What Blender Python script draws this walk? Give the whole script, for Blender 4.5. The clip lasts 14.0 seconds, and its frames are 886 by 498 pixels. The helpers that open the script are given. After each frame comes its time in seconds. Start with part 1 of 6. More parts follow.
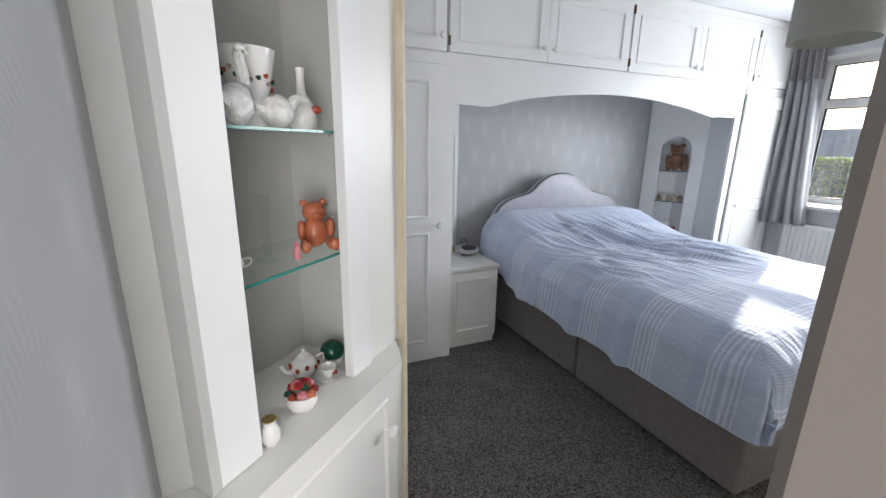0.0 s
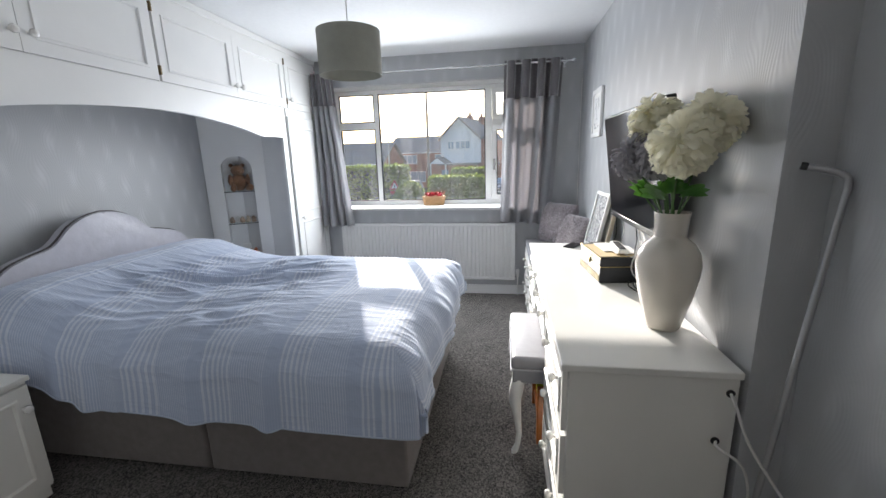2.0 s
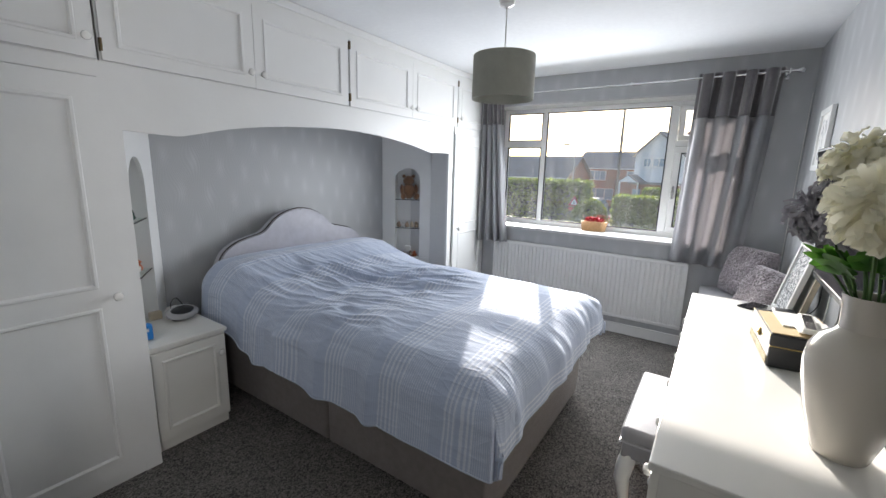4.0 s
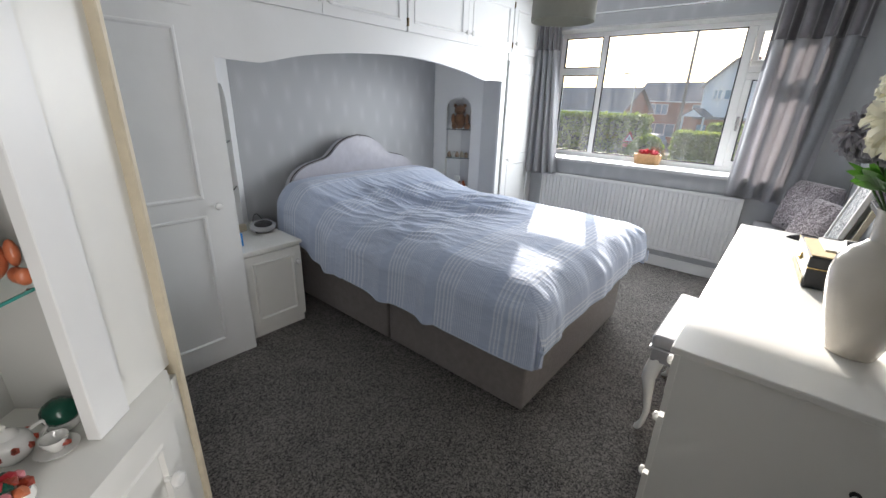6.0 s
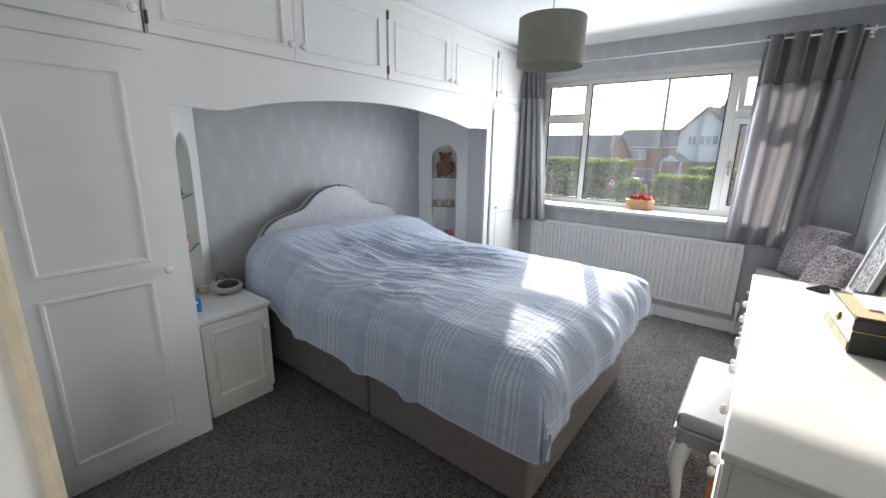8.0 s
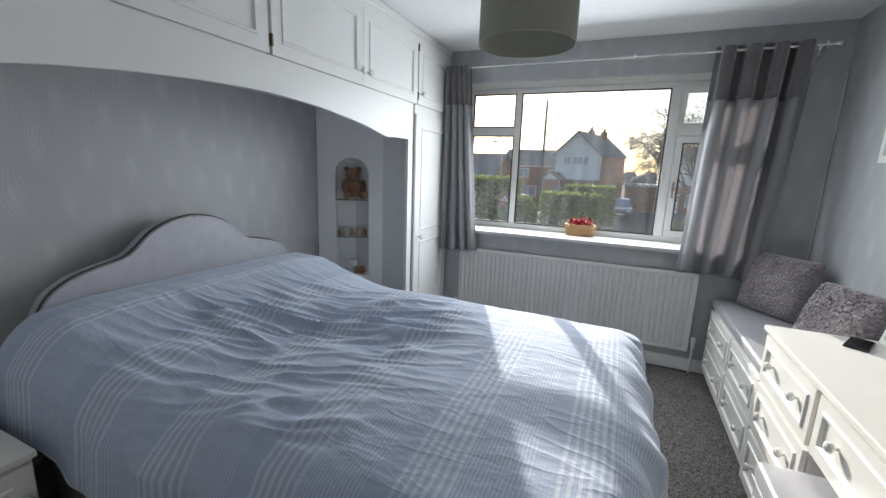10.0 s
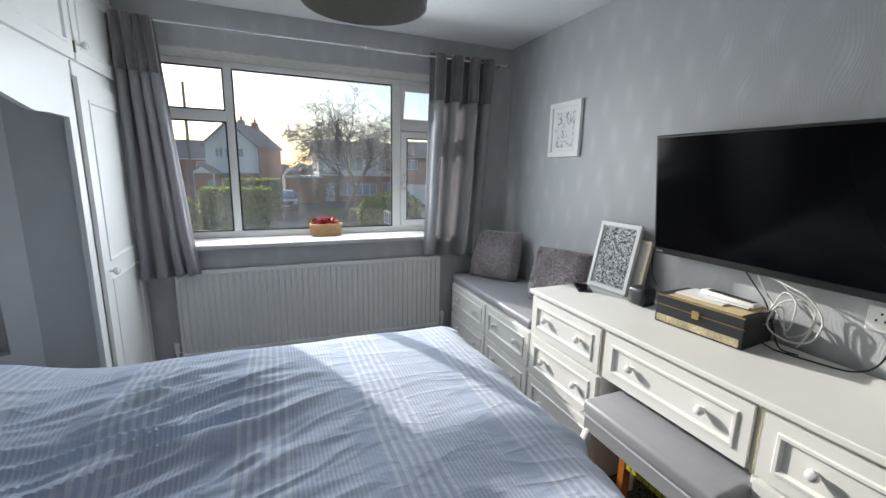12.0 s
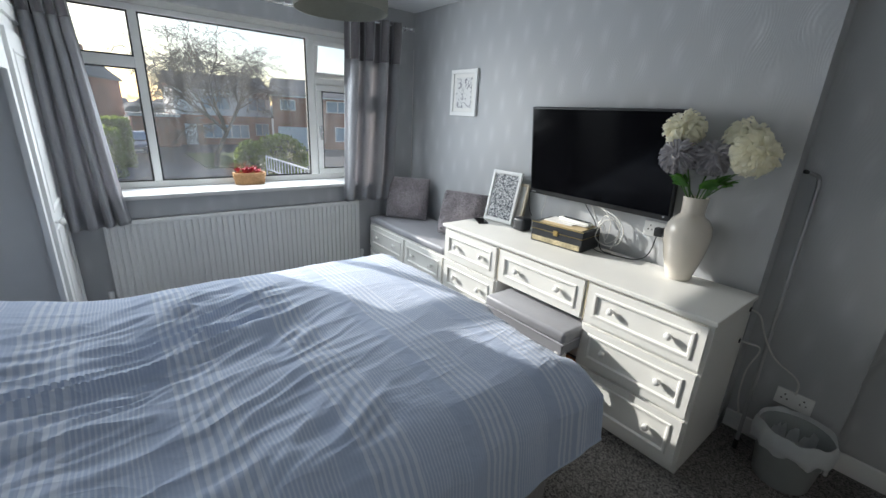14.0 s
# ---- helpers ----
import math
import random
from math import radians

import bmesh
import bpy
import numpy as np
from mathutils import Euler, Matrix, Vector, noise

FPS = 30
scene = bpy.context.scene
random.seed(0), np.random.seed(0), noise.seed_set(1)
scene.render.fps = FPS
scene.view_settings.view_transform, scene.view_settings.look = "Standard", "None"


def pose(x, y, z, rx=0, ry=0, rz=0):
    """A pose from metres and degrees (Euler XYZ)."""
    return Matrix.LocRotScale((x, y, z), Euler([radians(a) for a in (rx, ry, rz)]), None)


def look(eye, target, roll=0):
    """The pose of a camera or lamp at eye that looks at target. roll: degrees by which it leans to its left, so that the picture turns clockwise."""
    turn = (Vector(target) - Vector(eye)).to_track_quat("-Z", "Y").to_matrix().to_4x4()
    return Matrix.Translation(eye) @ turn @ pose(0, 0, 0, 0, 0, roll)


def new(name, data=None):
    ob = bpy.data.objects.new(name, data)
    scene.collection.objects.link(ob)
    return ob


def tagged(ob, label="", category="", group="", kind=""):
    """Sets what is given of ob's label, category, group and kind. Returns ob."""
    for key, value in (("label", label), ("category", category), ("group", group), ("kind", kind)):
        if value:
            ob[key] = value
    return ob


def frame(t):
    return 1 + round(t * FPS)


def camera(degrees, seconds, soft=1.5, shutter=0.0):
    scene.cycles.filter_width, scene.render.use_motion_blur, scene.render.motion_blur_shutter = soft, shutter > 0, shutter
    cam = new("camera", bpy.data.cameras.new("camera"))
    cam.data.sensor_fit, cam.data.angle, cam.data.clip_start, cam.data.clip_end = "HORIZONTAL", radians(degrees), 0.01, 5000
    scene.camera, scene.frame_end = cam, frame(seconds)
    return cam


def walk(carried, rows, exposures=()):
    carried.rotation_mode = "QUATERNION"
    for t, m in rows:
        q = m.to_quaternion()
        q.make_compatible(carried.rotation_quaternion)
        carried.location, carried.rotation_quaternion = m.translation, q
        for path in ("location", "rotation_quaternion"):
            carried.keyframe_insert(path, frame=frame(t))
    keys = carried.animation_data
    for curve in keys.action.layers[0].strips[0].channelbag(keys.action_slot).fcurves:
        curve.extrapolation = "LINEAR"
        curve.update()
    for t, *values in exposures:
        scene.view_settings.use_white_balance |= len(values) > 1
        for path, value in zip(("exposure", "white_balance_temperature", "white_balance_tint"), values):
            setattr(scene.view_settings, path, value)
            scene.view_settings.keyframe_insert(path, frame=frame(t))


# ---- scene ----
cam = camera(95.0, 14.0)
PATH = [
    (0, (0.675, 0.351, 1.387), (1.448, 2.127, 0.889), 0.9),
    (0.5, (0.735, 0.51, 1.427), (1.961, 2.02, 0.963), 1.1),
    (1, (0.808, 0.623, 1.431), (2.423, 1.718, 0.989), -0.3),
    (1.5, (0.843, 0.692, 1.437), (2.681, 1.342, 0.991), -1.4),
    (2, (0.857, 0.693, 1.431), (2.783, 1.001, 0.989), -1.7),
    (2.5, (0.869, 0.657, 1.447), (2.813, 0.791, 0.996), -1.3),
    (3, (0.904, 0.624, 1.467), (2.824, 1.002, 1.052), 0.2),
    (3.5, (0.978, 0.533, 1.479), (2.782, 1.303, 1.09), 1.3),
    (4, (1.001, 0.468, 1.496), (2.631, 1.56, 1.108), 1.6),
    (4.2, (0.979, 0.462, 1.5), (2.54, 1.649, 1.107), 1.6),
    (6.3, (0.798, 0.377, 1.454), (2.245, 1.56, 0.743), 2.0),
    (6.5, (0.809, 0.369, 1.453), (2.283, 1.521, 0.747), 2.0),
    (7, (0.845, 0.378, 1.46), (2.366, 1.515, 0.832), 1.6),
    (7.2, (0.873, 0.396, 1.459), (2.398, 1.552, 0.877), 1.5),
    (9.3, (1.408, 0.95, 1.446), (2.971, 2.133, 1.05), 1.4),
    (9.5, (1.493, 1.023, 1.445), (3.119, 2.118, 1.05), 1.6),
    (10, (1.623, 1.184, 1.445), (3.425, 1.957, 1.053), 2.1),
    (10.5, (1.69, 1.373, 1.439), (3.62, 1.73, 1.053), 2.1),
    (11, (1.755, 1.519, 1.432), (3.717, 1.468, 1.048), 1.6),
    (11.5, (1.905, 1.652, 1.421), (3.827, 1.249, 1.043), 1.2),
    (12, (1.962, 1.81, 1.445), (3.778, 1.063, 1.062), 1.2),
    (12.5, (1.905, 2.039, 1.483), (3.577, 1.028, 1.058), 1.7),
    (13, (1.82, 2.126, 1.499), (3.388, 0.983, 1.014), 2.2),
    (13.5, (1.689, 2.219, 1.507), (3.197, 1.031, 0.948), 2.7),
    (14, (1.582, 2.306, 1.531), (3.06, 1.109, 0.913), 3.0),
]
EXPOSURES = [(0, 1.12, 6300, 13), (0.6, 0.80, 6350, 13), (1.5, 0.80, 6350, 12), (4.2, 0.76, 6450, 12), (7.0, 0.98, 6450, 12), (9.5, 0.36, 6400, 10), (11, 0.1, 6300, 9), (12.5, 0.06, 6200, 9), (14, 0.28, 6150, 8)]
walk(cam, [(t, look(eye, target, roll)) for t, eye, target, roll in PATH], EXPOSURES)

# ---- world and sun ----
SUN_AZ, SUN_EL = radians(22.5), radians(21.0)
world = bpy.data.worlds.new("world")
scene.world = world
world.use_nodes = True
wn = world.node_tree.nodes
sky = wn.new("ShaderNodeTexSky")
sky.sky_type, sky.sun_disc = "NISHITA", False
sky.sun_elevation, sky.sun_rotation = SUN_EL, radians(90) - SUN_AZ
sky.air_density, sky.dust_density = 1.0, 1.1
wn["Background"].inputs["Strength"].default_value = 0.15
world.node_tree.links.new(sky.outputs[0], wn["Background"].inputs["Color"])
sun_data = bpy.data.lights.new("sun", "SUN")
sun_data.energy, sun_data.angle, sun_data.color = 4.9, radians(0.6), (1.0, 0.94, 0.86)
sun = new("sun", sun_data)
sun_from = Vector((math.cos(SUN_EL) * math.cos(SUN_AZ), math.cos(SUN_EL) * math.sin(SUN_AZ), math.sin(SUN_EL)))
sun.matrix_world = look(sun_from * 30, (0, 0, 0))
# the sky's light through the bedroom window
win_data = bpy.data.lights.new("window_skylight", "AREA")
win_data.shape, win_data.size, win_data.size_y = "RECTANGLE", 1.5, 1.1
win_data.energy, win_data.color = 30.0, (0.93, 0.97, 1.0)
win_light = new("window_skylight", win_data)
win_light.matrix_world = look((5.02, 1.50, 1.53), (2.6, 1.50, 0.55))

# fill lamp added in the open bedroom doorway; its source is unseen
door_fill_data = bpy.data.lights.new("doorway_fill", "AREA")
door_fill_data.shape, door_fill_data.size, door_fill_data.size_y = "RECTANGLE", 0.70, 1.9
door_fill_data.energy, door_fill_data.color = 14.5, (1.0, 0.97, 0.93)
door_fill_light = new("doorway_fill", door_fill_data)
door_fill_light.matrix_world = look((0.34, -0.44, 1.05), (0.62, 1.5, 1.05))


# ---- materials ----
def material(name, color=(0.8, 0.8, 0.8), rough=0.5, metal=0.0, sheen=0.0, noise_scale=0.0, noise_mix=0.0,
             bump_scale=0.0, bump=0.0, coat=0.0):
    m = bpy.data.materials.new(name)
    m.use_nodes = True
    nt = m.node_tree
    b = nt.nodes["Principled BSDF"]
    b.inputs["Base Color"].default_value = (*color, 1)
    b.inputs["Roughness"].default_value = rough
    b.inputs["Metallic"].default_value = metal
    b.inputs["Sheen Weight"].default_value = sheen
    b.inputs["Coat Weight"].default_value = coat
    geo = nt.nodes.new("ShaderNodeNewGeometry")
    if noise_scale:
        n1 = nt.nodes.new("ShaderNodeTexNoise")
        n1.inputs["Scale"].default_value = noise_scale
        n1.inputs["Detail"].default_value = 6
        n2 = nt.nodes.new("ShaderNodeTexNoise")
        n2.inputs["Scale"].default_value = noise_scale / 11
        n2.inputs["Detail"].default_value = 3
        add = nt.nodes.new("ShaderNodeMath")
        add.operation = "MULTIPLY"
        nt.links.new(geo.outputs["Position"], n1.inputs["Vector"])
        nt.links.new(geo.outputs["Position"], n2.inputs["Vector"])
        nt.links.new(n1.outputs["Fac"], add.inputs[0])
        nt.links.new(n2.outputs["Fac"], add.inputs[1])
        ramp = nt.nodes.new("ShaderNodeValToRGB")
        ramp.color_ramp.elements[0].position = 0.1
        ramp.color_ramp.elements[1].position = 0.45
        ramp.color_ramp.elements[0].color = (*[max(0, c * (1 - noise_mix)) for c in color], 1)
        ramp.color_ramp.elements[1].color = (*[min(1, c * (1 + noise_mix)) for c in color], 1)
        nt.links.new(add.outputs[0], ramp.inputs[0])
        nt.links.new(ramp.outputs[0], b.inputs["Base Color"])
    if bump:
        n3 = nt.nodes.new("ShaderNodeTexNoise")
        n3.inputs["Scale"].default_value = bump_scale
        n3.inputs["Detail"].default_value = 4
        nt.links.new(geo.outputs["Position"], n3.inputs["Vector"])
        bp = nt.nodes.new("ShaderNodeBump")
        bp.inputs["Strength"].default_value = bump
        bp.inputs["Distance"].default_value = 0.01
        nt.links.new(n3.outputs["Fac"], bp.inputs["Height"])
        nt.links.new(bp.outputs["Normal"], b.inputs["Normal"])
    return m


def math_node(nt, op, a, b=None):
    n = nt.nodes.new("ShaderNodeMath")
    n.operation = op
    for i, v in enumerate((a, b)):
        if v is None:
            continue
        if isinstance(v, (int, float)):
            n.inputs[i].default_value = v
        else:
            nt.links.new(v, n.inputs[i])
    return n.outputs[0]


def wallpaper_material():
    """Pearly grey paper embossed with bundles of fine wavy lines."""
    m = material("wallpaper", (0.36, 0.38, 0.40), 0.42)
    nt = m.node_tree
    b = nt.nodes["Principled BSDF"]
    geo = nt.nodes.new("ShaderNodeNewGeometry")
    sep = nt.nodes.new("ShaderNodeSeparateXYZ")
    nt.links.new(geo.outputs["Position"], sep.inputs[0])
    u = math_node(nt, "ADD", sep.outputs[0], sep.outputs[1])
    z = sep.outputs[2]
    su = math_node(nt, "SINE", math_node(nt, "MULTIPLY", u, 2 * math.pi / 0.26))
    zz = math_node(nt, "ADD", math_node(nt, "MULTIPLY", z, 2 * math.pi / 0.42), math_node(nt, "MULTIPLY", u, 3.0))
    sz = math_node(nt, "SINE", zz)
    bend = math_node(nt, "MULTIPLY", math_node(nt, "MULTIPLY", su, sz), 0.030)
    sway = math_node(nt, "MULTIPLY", math_node(nt, "SINE", math_node(nt, "MULTIPLY", zz, 0.5)), 0.03)
    uu = math_node(nt, "ADD", math_node(nt, "ADD", u, bend), sway)
    line = math_node(nt, "SINE", math_node(nt, "MULTIPLY", uu, 2 * math.pi / 0.0135))
    cu = math_node(nt, "COSINE", math_node(nt, "MULTIPLY", u, 2 * math.pi / 0.17))
    blob = math_node(nt, "MULTIPLY", cu, sz)
    amp = math_node(nt, "ADD", math_node(nt, "MULTIPLY", blob, 0.45), 0.55)
    height = math_node(nt, "MULTIPLY", line, amp)
    bp = nt.nodes.new("ShaderNodeBump")
    bp.inputs["Strength"].default_value = 0.16
    bp.inputs["Distance"].default_value = 0.0016
    nt.links.new(height, bp.inputs["Height"])
    nt.links.new(bp.outputs["Normal"], b.inputs["Normal"])
    n = nt.nodes.new("ShaderNodeTexNoise")
    n.inputs["Scale"].default_value = 2.2
    nt.links.new(geo.outputs["Position"], n.inputs["Vector"])
    fleck = math_node(nt, "ADD", math_node(nt, "MULTIPLY", math_node(nt, "POWER", math_node(nt, "ADD", math_node(nt, "MULTIPLY", blob, 0.5), 0.5), 5.0), 0.34),
                      math_node(nt, "MULTIPLY", n.outputs["Fac"], 0.35))
    ramp = nt.nodes.new("ShaderNodeValToRGB")
    ramp.color_ramp.elements[0].color = (0.41, 0.42, 0.43, 1)
    ramp.color_ramp.elements[1].color = (0.57, 0.58, 0.59, 1)
    nt.links.new(fleck, ramp.inputs[0])
    nt.links.new(ramp.outputs[0], b.inputs["Base Color"])
    rough = math_node(nt, "ADD", math_node(nt, "MULTIPLY", amp, -0.12), 0.55)
    nt.links.new(rough, b.inputs["Roughness"])
    return m


def carpet_material():
    """Short dark twist pile, flecked light and dark, with faint scuffed tracks."""
    m = material("carpet", (0.12, 0.11, 0.10), 0.95, sheen=0.1, bump_scale=330, bump=1.0)
    nt = m.node_tree
    b = nt.nodes["Principled BSDF"]
    geo = nt.nodes.new("ShaderNodeNewGeometry")
    fine = nt.nodes.new("ShaderNodeTexVoronoi")
    fine.inputs["Scale"].default_value = 165
    tuft = nt.nodes.new("ShaderNodeSeparateColor")
    nt.links.new(fine.outputs["Color"], tuft.inputs[0])
    big = nt.nodes.new("ShaderNodeTexNoise")
    big.inputs["Scale"].default_value, big.inputs["Detail"].default_value = 5.0, 7
    for n in (fine, big):
        nt.links.new(geo.outputs["Position"], n.inputs["Vector"])
    ramp = nt.nodes.new("ShaderNodeValToRGB")
    ramp.color_ramp.elements[0].position, ramp.color_ramp.elements[1].position = 0.05, 0.98
    ramp.color_ramp.elements[0].color = (0.032, 0.029, 0.026, 1)
    ramp.color_ramp.elements[1].color = (0.31, 0.285, 0.262, 1)
    v = math_node(nt, "ADD", tuft.outputs[0], math_node(nt, "MULTIPLY", math_node(nt, "SUBTRACT", big.outputs["Fac"], 0.5), 0.5))
    nt.links.new(v, ramp.inputs[0])
    nt.links.new(ramp.outputs[0], b.inputs["Base Color"])
    return m


def duvet_material():
    """Pale blue-grey cotton with woven white stripes across the bed (cloth coordinates in the UV map, in metres)."""
    m = material("duvet_cotton", (0.45, 0.50, 0.60), 0.85, sheen=0.25)
    nt = m.node_tree
    b = nt.nodes["Principled BSDF"]
    uv = nt.nodes.new("ShaderNodeUVMap")
    sep = nt.nodes.new("ShaderNodeSeparateXYZ")
    nt.links.new(uv.outputs[0], sep.inputs[0])
    v = sep.outputs[1]
    wob = nt.nodes.new("ShaderNodeTexNoise")
    wob.inputs["Scale"].default_value = 7.0
    nt.links.new(uv.outputs[0], wob.inputs["Vector"])
    v = math_node(nt, "ADD", v, math_node(nt, "MULTIPLY", wob.outputs["Fac"], 0.012))
    period = 0.345
    v = math_node(nt, "ADD", v, 0.053)
    frac = math_node(nt, "FRACT", math_node(nt, "DIVIDE", v, period))
    in_band = math_node(nt, "LESS_THAN", frac, 0.385)
    fine = math_node(nt, "LESS_THAN", math_node(nt, "FRACT", math_node(nt, "DIVIDE", v, period / 15)), 0.45)
    thick = math_node(nt, "MULTIPLY", in_band, fine)
    hair = math_node(nt, "LESS_THAN", math_node(nt, "FRACT", math_node(nt, "DIVIDE", v, 0.0105)), 0.40)
    patch = math_node(nt, "GREATER_THAN", frac, 0.55)
    hairs = math_node(nt, "MULTIPLY", hair, math_node(nt, "ADD", math_node(nt, "MULTIPLY", patch, 0.28), 0.12))
    fac = math_node(nt, "MAXIMUM", math_node(nt, "MULTIPLY", thick, 0.54), hairs)
    mix = nt.nodes.new("ShaderNodeMix")
    mix.data_type = "RGBA"
    mix.inputs[6].default_value = (0.41, 0.48, 0.63, 1)
    mix.inputs[7].default_value = (0.76, 0.78, 0.83, 1)
    nt.links.new(fac, mix.inputs[0])
    nt.links.new(mix.outputs[2], b.inputs["Base Color"])
    # creases: sharp ridges of two stretched noises, and a soft rumple
    total = None
    for sc, stretch, gain, power in ((2.4, (1.7, 0.5, 1), 0.5, 3.0), (7.0, (1.6, 0.4, 1), 0.34, 4.0), (20.0, (1.3, 0.8, 1), 0.14, 2.0)):
        mp = nt.nodes.new("ShaderNodeMapping")
        mp.inputs["Scale"].default_value = stretch
        mp.inputs["Rotation"].default_value = (0, 0, -0.38)
        nz = nt.nodes.new("ShaderNodeTexNoise")
        nz.inputs["Scale"].default_value, nz.inputs["Detail"].default_value = sc, 2.0
        nz.inputs["Distortion"].default_value = 0.2
        nt.links.new(uv.outputs[0], mp.inputs[0])
        nt.links.new(mp.outputs[0], nz.inputs["Vector"])
        ridge = math_node(nt, "SUBTRACT", 1.0, math_node(nt, "MULTIPLY", math_node(nt, "ABSOLUTE", math_node(nt, "SUBTRACT", nz.outputs["Fac"], 0.5)), 4.0))
        ridge = math_node(nt, "MULTIPLY", math_node(nt, "POWER", math_node(nt, "MAXIMUM", ridge, 0.0), power), gain)
        total = ridge if total is None else math_node(nt, "ADD", total, ridge)
    bp = nt.nodes.new("ShaderNodeBump")
    bp.inputs["Strength"].default_value = 0.33
    bp.inputs["Distance"].default_value = 0.014
    nt.links.new(math_node(nt, "ADD", total, math_node(nt, "MULTIPLY", fac, 0.06)), bp.inputs["Height"])
    nt.links.new(bp.outputs["Normal"], b.inputs["Normal"])
    return m


def glass_material(name, tint=(1, 1, 1), film=0.0, ior=1.45):
    """Clear glass with a Fresnel gloss; film: the share of light caught by dust and smears, plus added haze."""
    m = bpy.data.materials.new(name)
    m.use_nodes = True
    nt = m.node_tree
    for n in list(nt.nodes):
        if n.type != "OUTPUT_MATERIAL":
            nt.nodes.remove(n)
    out = nt.nodes["Material Output"]
    tr = nt.nodes.new("ShaderNodeBsdfTransparent")
    tr.inputs[0].default_value = (*tint, 1)
    body = tr.outputs[0]
    if film:
        du = nt.nodes.new("ShaderNodeBsdfTranslucent")
        du.inputs[0].default_value = (0.9, 0.92, 0.95, 1)
        geo = nt.nodes.new("ShaderNodeNewGeometry")
        mp = nt.nodes.new("ShaderNodeMapping")
        mp.inputs["Scale"].default_value = (1, 9, 1.2)
        nz = nt.nodes.new("ShaderNodeTexNoise")
        nz.inputs["Scale"].default_value, nz.inputs["Detail"].default_value = 1.6, 4
        nt.links.new(geo.outputs["Position"], mp.inputs[0])
        nt.links.new(mp.outputs[0], nz.inputs["Vector"])
        mf = nt.nodes.new("ShaderNodeMixShader")
        nt.links.new(math_node(nt, "MULTIPLY", math_node(nt, "POWER", nz.outputs["Fac"], 1.5), film * 2.8), mf.inputs[0])
        nt.links.new(body, mf.inputs[1])
        nt.links.new(du.outputs[0], mf.inputs[2])
        body = mf.outputs[0]
    gl = nt.nodes.new("ShaderNodeBsdfGlossy")
    gl.inputs["Roughness"].default_value = 0.02
    lw = nt.nodes.new("ShaderNodeLayerWeight")
    lw.inputs["Blend"].default_value = 0.5
    gloss = math_node(nt, "ADD", math_node(nt, "MULTIPLY", math_node(nt, "POWER", lw.outputs["Facing"], 5.0), ior - 1.0), 0.15 * (ior - 1.0))
    mx = nt.nodes.new("ShaderNodeMixShader")
    nt.links.new(gloss, mx.inputs[0])
    nt.links.new(body, mx.inputs[1])
    nt.links.new(gl.outputs[0], mx.inputs[2])
    nt.links.new(mx.outputs[0], out.inputs[0])
    return m


